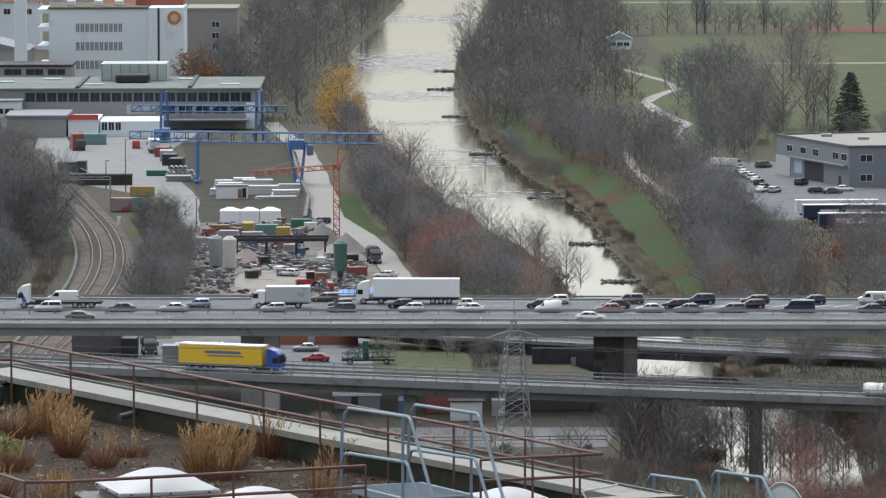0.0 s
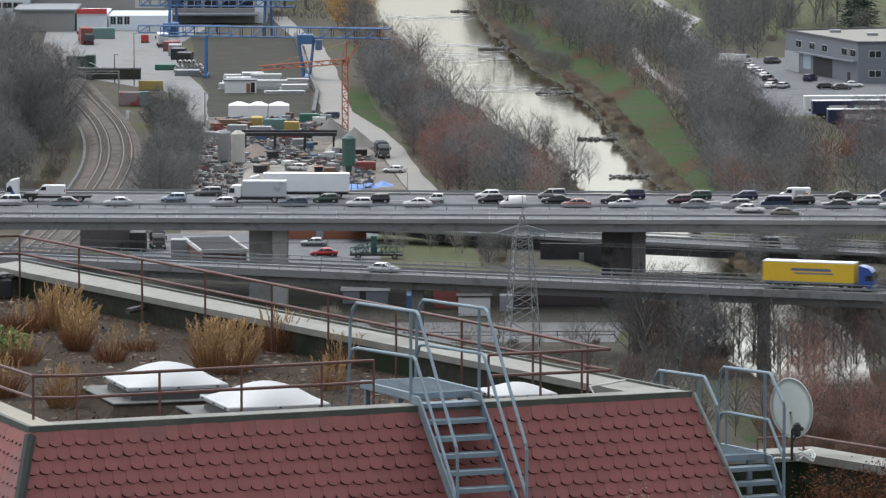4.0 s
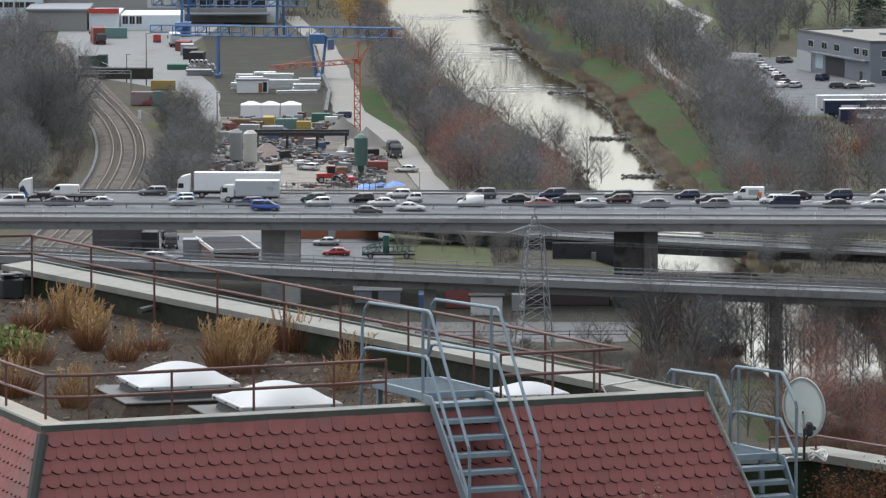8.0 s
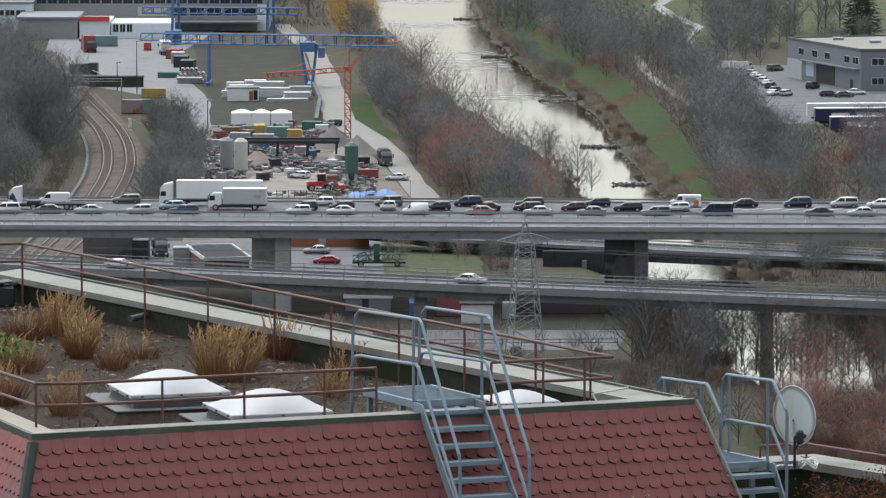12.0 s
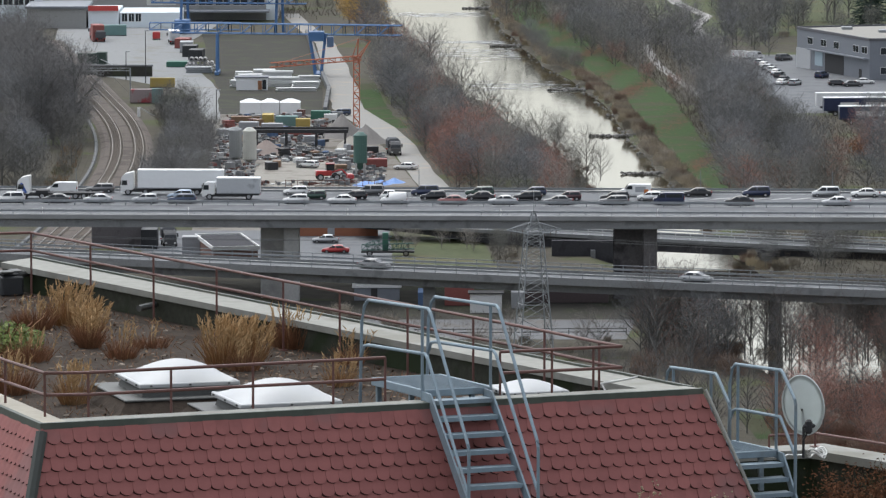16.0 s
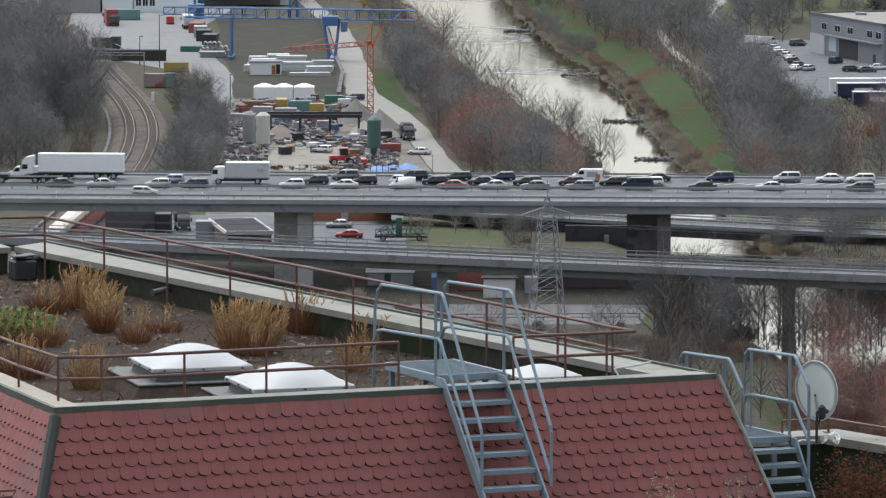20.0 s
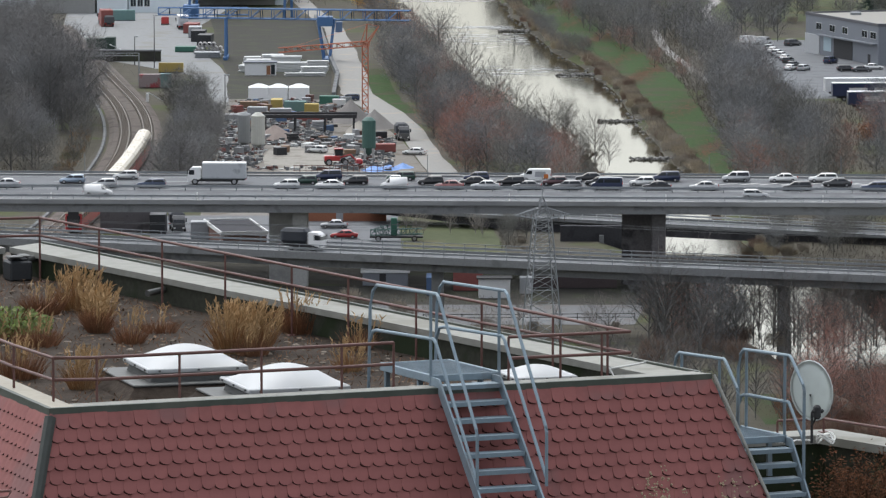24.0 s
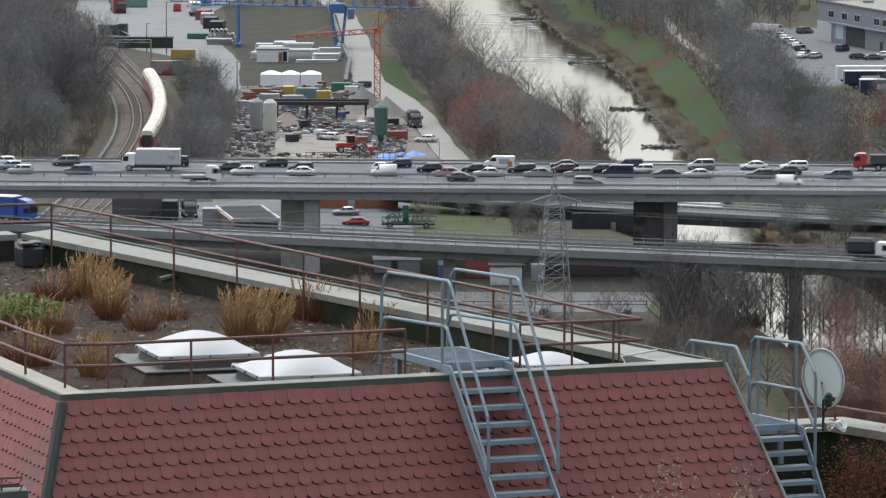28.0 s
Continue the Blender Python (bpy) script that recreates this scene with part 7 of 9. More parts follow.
# lamp posts, signal and catenary gear
for x, y, h in ((-68, 1287, 12), (-73, 1296, 6.5), (-47.5, 1180, 7)):
    lp = thing("lamp_post", "slim dark lamp post beside the yard", "lamp post", pose(x, y, 0))
    bm = bmesh.new()
    tube(bm, ((0, 0, 0), (0, 0, h)), [0.14, 0.08], 6)
    part("mast", bm, CHASSIS, lp)
    part("lamp_head", boxes((-0.2, 0.9, -0.2, 0.2, h - 0.05, h + 0.15), bevel=0.04), GALV, lp)
for y in (1238,):
    cat = thing("catenary_portal", "grey steel catenary portal across the railway", "mast", pose(track_x(y) - 2.1, y, 0))
    for x in (-7.2, 6.6):
        bm = bmesh.new()
        tube(bm, ((x, 0, 0), (x, 0, 7.2)), 0.16, 5)
        part("mast", bm, GALV, cat)
    truss(cat, (-7.2, 0, 6.6), (6.6, 0, 6.6), 0.6, 0.5, 10, 0.05, GALV, "cross_girder")
stay_post = thing("relay_post", "pale relay post with a slanting stay beside the tracks", "post", pose(-64.7, 1196, 0))
part("cabinet", boxes((-0.3, 0.3, -0.25, 0.25, 0, 1.9), bevel=0.04), BOX_WHITE, stay_post)
bm = bmesh.new()
tube(bm, ((0.2, 0, 2.0), (3.6, 0, 0.05)), 0.09, 5)
part("stay", bm, GALV_PALE, stay_post)
wires = thing("contact_wires", "thin overhead contact wires above the railway", "wire")
for off in (0.0, -4.5):
    bm = bmesh.new()
    tube(bm, [(track_x(y) + off, y, 5.9) for y in range(930, 1300, 15)], 0.02, 3)
    part("wire", bm, CHASSIS, wires)
overpass = thing("low_wall", "long dark earth-stained retaining wall across the end of the tracks", "wall")
part("wall", boxes((-90, -67.5, 1306, 1307.5, 0, 2.4)), DIRT, overpass)
part("coping", boxes((-90.2, -67.3, 1305.7, 1307.8, 2.4, 2.7)), CONCRETE_DARK, overpass)

# ---- under the bridges ----
wall_low = thing("retaining_wall", "dark brown retaining wall beside the railway under the bridge", "wall", pose(-55.6, 938.5, 0))
part("wall", boxes((-3.2, 5.3, 0, 0.6, 0, 6.4), bevel=0.04), mat("dark_brown_masonry", (0.135, 0.125, 0.13), 0.9, size=1.5, vary=0.25, dark=(0.09, 0.085, 0.088), patch=0.06), wall_low)
kiosk = thing("flat_roofed_building", "low flat-roofed brick building with a white roof edge under the bridge", "building", pose(-33.5, 909, 0, 0, 0, 10.5))
BRICK = mat("red_brown_brick", (0.2, 0.125, 0.105), 0.9, size=1.5, vary=0.2)
part("wall", boxes((-3.6, 3.6, 0, 20, 0, 3.0)), BRICK, kiosk)
part("roof", boxes((-3.7, 3.7, -0.1, 20.1, 3.0, 3.15)), mat("dark_roofing_felt", (0.06, 0.06, 0.066), 0.95, size=3, vary=0.3), kiosk)
for b in ((-3.9, 3.9, -0.3, -0.1, 2.8, 3.4), (-3.9, -3.7, -0.1, 20.1, 2.8, 3.4), (3.7, 3.9, -0.1, 20.1, 2.8, 3.4), (-3.9, 3.9, 20.1, 20.3, 2.8, 3.4)):
    part("roof_edge", boxes(b), FRAME_WHITE, kiosk)
bw = thing("brick_wall", "orange-brown brick wall behind the car park", "wall", pose(-18, 956, 0))
part("wall", boxes((-9, 7, 0, 0.4, 0, 3.2)), mat("orange_brick", (0.3, 0.13, 0.08), 0.9, size=1.5, vary=0.2), bw)
part("gate_panel", boxes((-1.6, -0.4, -0.06, 0, 0, 2.4)), C_GREY, bw)
vehicle("sedan", "silver", "parked under the motorway bridge", pose(-19.7, 945, 0.06, 0, 0, 178))
vehicle("sedan", "red", "parked under the motorway bridge", pose(-17.7, 929, 0.06, 0, 0, 176))
vehicle("covered", "dark", "parked near the tracks under the bridge", pose(-46.0, 941, 0.06, 0, 0, -82))
# black box added to stand for the dark gate opening beside the wall
container(-49.0, 937.5, 2.7, 5, 3.3, C_BLACK, "black box in place of the dark gate opening under the bridge")
container(-41.5, 926, 3, 3, 3.2, C_GREY, "grey container under the motorway bridge")
gm = thing("green_machine", "teal drilling rig with lattice arms on a trailer in the grass", "machine", pose(-9, 925, 0.05))
C_RIG = mat("teal_rig_paint", (0.05, 0.11, 0.1), 0.6, vary=0.3)
part("bed", boxes((-4.4, 4.4, -1, 1, 0.6, 0.9), bevel=0.04), CHASSIS, gm)
part("power_pack", boxes((-0.9, 0.1, -0.5, 0.5, 0.9, 3.9), bevel=0.1), C_GREEN, gm)
truss(gm, (-4.3, 0, 0.95), (4.3, 0, 1.2), 0.9, 1.1, 10, 0.06, C_RIG, "lattice_boom")
truss(gm, (-3.6, 0.6, 1.4), (0.6, 0.2, 2.6), 0.6, 0.6, 6, 0.05, C_RIG, "lattice_boom")
rng = random.Random(58)
for i in range(22):
    bm = bmesh.new()
    x, a = rng.uniform(-4.2, 4.0), rng.uniform(-1.2, 1.2)
    tube(bm, ((x, rng.uniform(-0.9, 0.9), 0.9), (x + a, rng.uniform(-0.9, 0.9), rng.uniform(1.4, 2.7))), 0.05, 4)
    part("brace", bm, C_RIG, gm)
for x in (-3, 3):
    for s in (-1, 1):
        wheel(gm, x, s * 0.9, 0.5, 0.3)
wc = thing("white_cabin", "plain white cabin with a dark flat roof below the slip road", "hut", pose(6.6, 846, 0.05))
part("wall", boxes((-2.4, 2.4, 0, 3, 0, 2.9), bevel=0.04), FRAME_WHITE, wc)
part("roof", boxes((-2.7, 2.7, -0.3, 3.3, 2.9, 3.1)), CHASSIS, wc)
container(-2.5, 852, 2.4, 6, 2.8, C_BLUE, "blue container below the slip road")
container(2.6, 856, 4.5, 2.5, 3.0, C_RED, "red lorry body below the slip road")
lean_to = thing("grey_shed", "low grey shed with a white roof edge below the slip road", "hut", pose(-10, 862, 0.05))
part("wall", boxes((-3.6, 3.4, 0, 4, 0, 2.0), bevel=0.04), CLAD_GREY, lean_to)
part("roof_edge", boxes((-3.9, 3.7, -0.3, 4.3, 2.0, 2.45), bevel=0.03), FRAME_WHITE, lean_to)
part("door", boxes((-1.0, 0.0, -0.05, 0.0, 0, 1.9)), CHASSIS, lean_to)
container(11.5, 852, 2.0, 2.4, 2.6, C_GREY, "grey container below the slip road")
container(19.0, 860, 13, 3, 3.4, mat("dark_brown_boards", (0.06, 0.045, 0.045), 0.85, size=1.5, vary=0.3), "long dark brown shed below the slip road")
for k, c, x, y, a in (("panel_van", "white", -33, 850, 5), ("panel_van", "white", -29.8, 846, 5)):
    vehicle(k, c, "parked below the slip road", pose(x, y, 0.06, 0, 0, a))
yard_fence = thing("yard_fence", "dark two-rail steel fence along the wet asphalt", "fence", pose(0, 818, 0.05))
for z in (0.45, 0.95):
    bm = bmesh.new()
    tube(bm, ((-4, 0, z), (27, 1.5, z)), 0.05, 5)
    part("rail", bm, CHASSIS, yard_fence)
for i in range(12):
    x = -4 + i * 31 / 11
    part("post", boxes((x - 0.05, x + 0.05, 1.5 * i / 11 - 0.05, 1.5 * i / 11 + 0.05, -0.02, 1.1)), CHASSIS, yard_fence)
shack = thing("white_cottage", "small white cottage with a green roof at the wood's edge", "house", pose(66.3, 1885, 0))
part("wall", boxes((-4, 4, 0, 6, 0, 3.6)), WALL_WHITE, shack)
bm = bmesh.new()
prism(bm, ((-4.5, 3.6), (4.5, 3.6), (0, 6)), -0.5, 6.5)
part("roof", bm, mat("pale_green_roof", (0.3, 0.38, 0.36), 0.7, size=1.5), shack)
windows_row(shack, -3.4, 3.4, 0, 1.2, 2.6, 3, GLASS_DARK, FRAME_WHITE)

# ---- lattice pylon before the slip road ----
pylon = thing("lattice_pylon", "grey lattice power pylon standing before the slip road", "pylon", pose(12.75, 781, 0, 0, 0, 12))


def half_width(z):
    return 2.55 - 1.45 * min(z, 19.0) / 19.0 if z < 19 else 1.1 - 1.0 * (z - 19.0) / 3.4


levels = [0, 2.6, 5.0, 7.2, 9.2, 11.0, 12.7, 14.2, 15.6, 16.9, 18.0, 19.0, 19.8, 20.6, 21.4, 22.2]
for sx in (-1, 1):
    for sy in (-1, 1):
        bm = bmesh.new()
        tube(bm, [(sx * half_width(z), sy * half_width(z), z) for z in levels], [0.1] * 11 + [0.06] * 5, 4)
        part("leg", bm, GALV, pylon)
bm = bmesh.new()
for i, (z0, z1) in enumerate(zip(levels, levels[1:])):
    a, b = half_width(z0), half_width(z1)
    for k in range(4):
        rot = Matrix.Rotation(k * math.pi / 2, 4, "Z")
        tube(bm, (rot @ Vector((-a, -a, z0)), rot @ Vector((b, -b, z1))), 0.04, 3)
        tube(bm, (rot @ Vector((a, -a, z0)), rot @ Vector((-b, -b, z1))), 0.04, 3)
        tube(bm, (rot @ Vector((-b, -b, z1)), rot @ Vector((b, -b, z1))), 0.045, 3)
part("bracing", bm, GALV, pylon)
for s in (-1, 1):
    bm = bmesh.new()
    for y in (-0.9, 0.9):
        tube(bm, ((s * 1.0, y, 19.1), (s * 3.9, 0, 19.6)), 0.08, 4)
        tube(bm, ((s * 0.7, y * 0.7, 20.6), (s * 3.9, 0, 19.6)), 0.07, 4)
        for k in (0.15, 0.3, 0.45, 0.6, 0.75):
            tube(bm, ((s * (1.0 + 2.9 * k), y * (1 - k), 19.1 + 0.5 * k), (s * (0.7 + 3.2 * k), y * 0.7 * (1 - k), 20.6 - 1.0 * k)), 0.045, 3)
            tube(bm, ((s * (1.0 + 2.9 * k), y * (1 - k), 19.1 + 0.5 * k), (s * (1.2 + 3.2 * k * 0.9), y * 0.6 * (1 - k), 20.3 - 0.9 * k)), 0.04, 3)
    arm = part("cross_arm", bm, GALV, pylon)
    for x in (1.6, 2.4, 3.2):
        bm = bmesh.new()
        tube(bm, ((s * x, 0, 19.7), (s * x, 0, 18.7)), 0.07, 5)
        part("insulator", bm, mat("dark_insulator", (0.1, 0.08, 0.07), 0.4), arm)
bm = bmesh.new()
tube(bm, ((0, 0, 22.1), (0, 0, 25.0)), 0.05, 4)
part("top_spike", bm, GALV, pylon)
lines = thing("power_lines", "thin sagging power lines from the pylon", "wire")
for s in (-1, 1):
    for x in (1.6, 2.4, 3.2):
        for far in ((-150, 850), (160, 800)):
            a = pylon.matrix_basis @ Vector((s * x, 0, 18.7))
            b = Vector((far[0] + s * x, far[1], 19.5))
            bm = bmesh.new()
            tube(bm, [a.lerp(b, k / 10) - Vector((0, 0, 14 * (k / 10) * (1 - k / 10))) for k in range(11)], 0.01, 3)
            part("wire", bm, CONCRETE_DARK, lines)


# ---- trees: bare crowns of twigs, one late yellow tree, conifers ----
BARK = mat("grey_brown_bark", (0.127, 0.125, 0.119), 0.9, size=0.8, vary=0.25)
TWIG_BROWN = mat("brown_twigs", (0.192, 0.187, 0.183), 0.9, size=2, vary=0.2, spread=0.22)
TWIG_GREY = mat("grey_twigs", (0.2, 0.203, 0.206), 0.9, size=2, vary=0.2, spread=0.22)
TWIG_PALE = mat("pale_grey_twigs", (0.33, 0.3, 0.27), 0.9, size=2, vary=0.25, spread=0.3)
TWIG_RED = mat("reddish_twigs", (0.31, 0.165, 0.135), 0.9, size=2, vary=0.25, spread=0.25)
TWIG_OLIVE = mat("olive_twigs", (0.185, 0.183, 0.168), 0.9, size=2, vary=0.25, spread=0.25)
TWIG_DARK = mat("dark_twigs", (0.15, 0.127, 0.116), 0.9, size=2, vary=0.25, spread=0.25)
LEAF_YELLOW = mat("yellow_leaves", (0.5, 0.3, 0.05), 0.8, size=1.5, vary=0.35, spread=0.1)
LEAF_RUST = mat("rust_leaves", (0.3, 0.14, 0.06), 0.8, size=1.5, vary=0.35, spread=0.2)
NEEDLES = mat("dark_needles", (0.028, 0.052, 0.042), 0.85, size=1.5, vary=0.4)


def spike(bm, p, d, ln, r):
    """A slim three-sided twig from p along d."""
    d = d.normalized()
    u = d.orthogonal().normalized()
    w = d.cross(u)
    a = [bm.verts.new(p + (u * math.cos(k * 2.094) + w * math.sin(k * 2.094)) * r) for k in range(3)]
    t = bm.verts.new(p + d * ln)
    for k in range(3):
        bm.faces.new((a[k], a[(k + 1) % 3], t))


def tree_proto(name, label, seed, height, spread, limbs, twigs, twig_mat, leaf=None, leaves=0, trunk_share=0.3, upright=0.5, twig_r=0.03, bark=None):
    """A leafless broadleaf: trunk and limbs as one part, a crown of twigs as the other."""
    rng = random.Random(seed)
    ob = thing(name, label, "tree")
    wood, crown = bmesh.new(), bmesh.new()
    lean = Vector((rng.uniform(-0.04, 0.04), rng.uniform(-0.04, 0.04), 0))
    tube(wood, [(lean.x * height * k * k, lean.y * height * k * k, height * 0.9 * k) for k in (0, 0.25, 0.5, 0.75, 1)], [0.013 * height * s for s in (1, 0.8, 0.6, 0.35, 0.08)], 6)
    ends = []
    for i in range(limbs):
        k = trunk_share + (0.92 - trunk_share) * (i + 0.5) / limbs
        a = i * 2.4 + rng.uniform(-0.4, 0.4)
        reach = spread * (0.55 + 0.6 * math.sin(math.pi * min(1, (k - trunk_share) / (1 - trunk_share) * 0.75 + 0.25))) * rng.uniform(0.7, 1.1)
        p0 = Vector((lean.x * height * k * k, lean.y * height * k * k, height * 0.9 * k))
        out = Vector((math.cos(a), math.sin(a), 0))
        p1 = p0 + out * reach * 0.5 + Vector((0, 0, reach * (0.25 + upright * 0.4)))
        p2 = p0 + out * reach * 0.95 + Vector((0, 0, reach * (0.5 + upright)))
        r = 0.006 * height * (1.1 - k)
        tube(wood, (p0, p1, p2), [r + 0.03, r * 0.6 + 0.02, 0.015], 4)
        ends += [(p0, p1, 0.35), (p1, p2, 0.65), (p1, p2, 1.0)]
        for j in range(2):
            q0 = p0.lerp(p1, rng.uniform(0.5, 1.0))
            q1 = q0 + (out + Vector((rng.uniform(-0.9, 0.9), rng.uniform(-0.9, 0.9), rng.uniform(0.1, 0.9)))).normalized() * reach * 0.55
            tube(wood, (q0, q1), [r * 0.5 + 0.02, 0.012], 3)
            ends.append((q0, q1, 0.9))
    for i in range(twigs):
        a, b, w = rng.choice(ends)
        p = a.lerp(b, rng.uniform(0.15, 1.0)) + Vector((rng.gauss(0, 0.2), rng.gauss(0, 0.2), rng.gauss(0, 0.2))) * spread * 0.8
        d = (b - a).normalized() * 0.8 + Vector((rng.gauss(0, 0.6), rng.gauss(0, 0.6), rng.gauss(0.25, 0.5)))
        spike(crown, p, d, rng.uniform(0.05, 0.13) * height * 0.9, twig_r * rng.uniform(0.6, 1.3))
    part("trunk", wood, bark or BARK, ob)
    part("crown", crown, twig_mat, ob)
    if leaf:
        lv = bmesh.new()
        for i in range(leaves):
            a, b, w = rng.choice(ends)
            p = a.lerp(b, rng.uniform(0.1, 1.1)) + Vector((rng.gauss(0, 0.2), rng.gauss(0, 0.2), rng.gauss(0, 0.2))) * spread * 0.7
            s = rng.uniform(0.1, 0.24)
            u = Vector((rng.gauss(0, 1), rng.gauss(0, 1), rng.gauss(0, 1))).normalized() * s
            w2 = u.orthogonal().normalized() * s * 0.7
            lv.faces.new([lv.verts.new(p + o) for o in (u, w2, -u, -w2)])
        part("leaves", lv, leaf, ob)
    ob["height"] = height
    return ob


def conifer(seed, height):
    rng = random.Random(seed)
    ob = thing("conifer", "dark green conifer standing beside the meadow", "tree")
    wood, crown = bmesh.new(), bmesh.new()
    tube(wood, ((0, 0, 0), (0, 0, height * 0.98)), [height * 0.016, 0.03], 6)
    for i in range(46):
        k = 0.08 + 0.9 * i / 46
        n = 9
        for j in range(n):
            a = j * 2 * math.pi / n + rng.uniform(-0.35, 0.35)
            reach = height * 0.36 * (1 - k) ** 0.75 * rng.uniform(0.65, 1.15) + 0.25
            p = Vector((0, 0, height * k))
            d = Vector((math.cos(a), math.sin(a), -0.18 + rng.uniform(-0.12, 0.15)))
            for q in range(7):
                f = rng.uniform(0.15, 0.95)
                spike(crown, p + d * reach * f, d + Vector((rng.gauss(0, 0.7), rng.gauss(0, 0.7), rng.gauss(0, 0.35))), reach * 0.3 + 0.25, 0.12)
    part("trunk", wood, BARK, ob)
    part("crown", crown, NEEDLES, ob)
    return ob


def bush_proto(label, seed, size, twigs, material, leaf=None):
    rng = random.Random(seed)
    ob = thing("shrub", label, "shrub")
    crown = bmesh.new()
    for i in range(twigs):
        a = rng.uniform(0, 6.283)
        r = size * 0.6 * math.sqrt(rng.random())
        p = Vector((math.cos(a) * r, math.sin(a) * r, rng.uniform(0.0, 0.75) * size * (1 - (r / size) ** 2)))
        spike(crown, p, Vector((math.cos(a) * 0.5, math.sin(a) * 0.5, 1)) + Vector((rng.gauss(0, 0.4), rng.gauss(0, 0.4), 0)), size * rng.uniform(0.15, 0.75), 0.032)
    part("stem_clump", crown, material, ob)
    return ob


PROTO = {
    "tall": tree_proto("ash_tree", "tall leafless brown tree in the valley wood", 1, 13, 3.6, 16, 2000, TWIG_BROWN, trunk_share=0.12, upright=0.6, twig_r=0.027),
    "round": tree_proto("lime_tree", "broad leafless grey-brown tree in the valley wood", 2, 11, 4.4, 16, 2000, TWIG_GREY, trunk_share=0.1, upright=0.35, twig_r=0.027),
    "olive": tree_proto("willow_tree", "leafless olive-brown tree in the valley wood", 3, 10, 4.0, 15, 1900, TWIG_OLIVE, trunk_share=0.08, upright=0.45, twig_r=0.027),
    "red": tree_proto("alder_tree", "leafless reddish-brown tree by the river", 4, 8, 3.8, 15, 1500, TWIG_RED, trunk_share=0.06, upright=0.4, twig_r=0.022),
    "open": tree_proto("maple_tree", "open leafless tree with pale upright limbs", 5, 11, 4.2, 20, 900, TWIG_PALE, trunk_share=0.06, upright=0.85, twig_r=0.022, bark=mat("pale_bark", (0.26, 0.24, 0.22), 0.9, size=0.8, vary=0.25)),
    "fan": tree_proto("birch_tree", "see-through leafless tree with fine fanned limbs by the river", 18, 11, 4.3, 24, 1150, TWIG_OLIVE, trunk_share=0.05, upright=0.7, twig_r=0.017, bark=mat("fawn_bark", (0.19, 0.178, 0.162), 0.9, size=0.8, vary=0.25)),
    "bare": tree_proto("sycamore_tree", "dark leafless tree with thin open limbs before the bridge", 15, 11, 4.0, 16, 260, TWIG_DARK, trunk_share=0.1, upright=0.8, twig_r=0.02),
    "dark": tree_proto("hornbeam_tree", "dense dark leafless tree before the bridge", 16, 12, 4.0, 18, 620, TWIG_DARK, trunk_share=0.08, upright=0.7, twig_r=0.02),
    "poplar": tree_proto("poplar_tree", "tall slim leafless poplar by the meadow", 6, 20, 2.8, 24, 1100, TWIG_GREY, trunk_share=0.1, upright=1.2, twig_r=0.035),
    "yellow": tree_proto("yellow_tree", "tall tree with late yellow leaves by the river", 7, 17, 5.0, 20, 700, TWIG_BROWN, LEAF_YELLOW, 4200, 0.06, 0.6),
    "rust": tree_proto("rust_tree", "small tree with rust-coloured leaves by the trailers", 8, 6, 3.0, 12, 500, TWIG_RED, LEAF_RUST, 900, 0.12, 0.4),
    "bush": bush_proto("bare brown shrub on the river bank", 9, 2.4, 420, mat("tawny_stems", (0.25, 0.222, 0.182), 0.9, size=2, vary=0.3, spread=0.35)),
    "redbush": bush_proto("bare reddish shrub on the slope", 10, 2.4, 520, mat("rusty_stems", (0.2, 0.145, 0.115), 0.9, size=2, vary=0.3, spread=0.3)),
    "straw": bush_proto("straw-coloured reeds and brambles on the river bank", 11, 2.0, 420, mat("straw_stems", (0.28, 0.24, 0.17), 0.9, size=2, vary=0.3, spread=0.25)),
}
FAR = {k: tree_proto("far_" + k, "", 50 + i, h, sp, 12, 520, m, trunk_share=0.08, upright=u, twig_r=0.05)
       for i, (k, h, sp, m, u) in enumerate((("tall", 13, 3.8, TWIG_BROWN, 0.6), ("round", 11, 4.6, TWIG_GREY, 0.35), ("olive", 10, 4.2, TWIG_OLIVE, 0.45), ("open", 11, 4.2, TWIG_GREY, 0.6), ("red", 8, 4.0, TWIG_RED, 0.4)))}
used = set()
GROUPS = {"bush": "shrubs", "redbush": "shrubs", "straw": "river bank growth"}


def plant(kind, x, y, scale=1.0, z=0.0, rng=random.Random(3)):
    m = pose(x, y, z, 0, 0, rng.uniform(0, 360))
    p = PROTO[kind]
    if kind in used:
        ob = copy_thing(p, m)
    else:
        used.add(kind)
        ob = p
        ob.matrix_basis = m
    ob.scale = (scale, scale, scale * rng.uniform(0.9, 1.12))
    tagged(ob, group=GROUPS.get(kind, "trees of the valley"))
    return ob


def scatter(n, y0, y1, left, right, kinds, s0, s1, seed, z=0.0, gap=2.2):
    """Trees at random between two lines x = left(y) and x = right(y)."""
    rng = random.Random(seed)
    spots = []
    tries = 0
    while len(spots) < n and tries < n * 30:
        tries += 1
        y = rng.uniform(y0, y1)
        x = rng.uniform(left(y), right(y))
        if all((x - a) ** 2 + ((y - b) * 0.5) ** 2 > gap * gap for a, b in spots):
            spots.append((x, y))
            plant(rng.choice(kinds), x, y, rng.uniform(s0, s1), z)


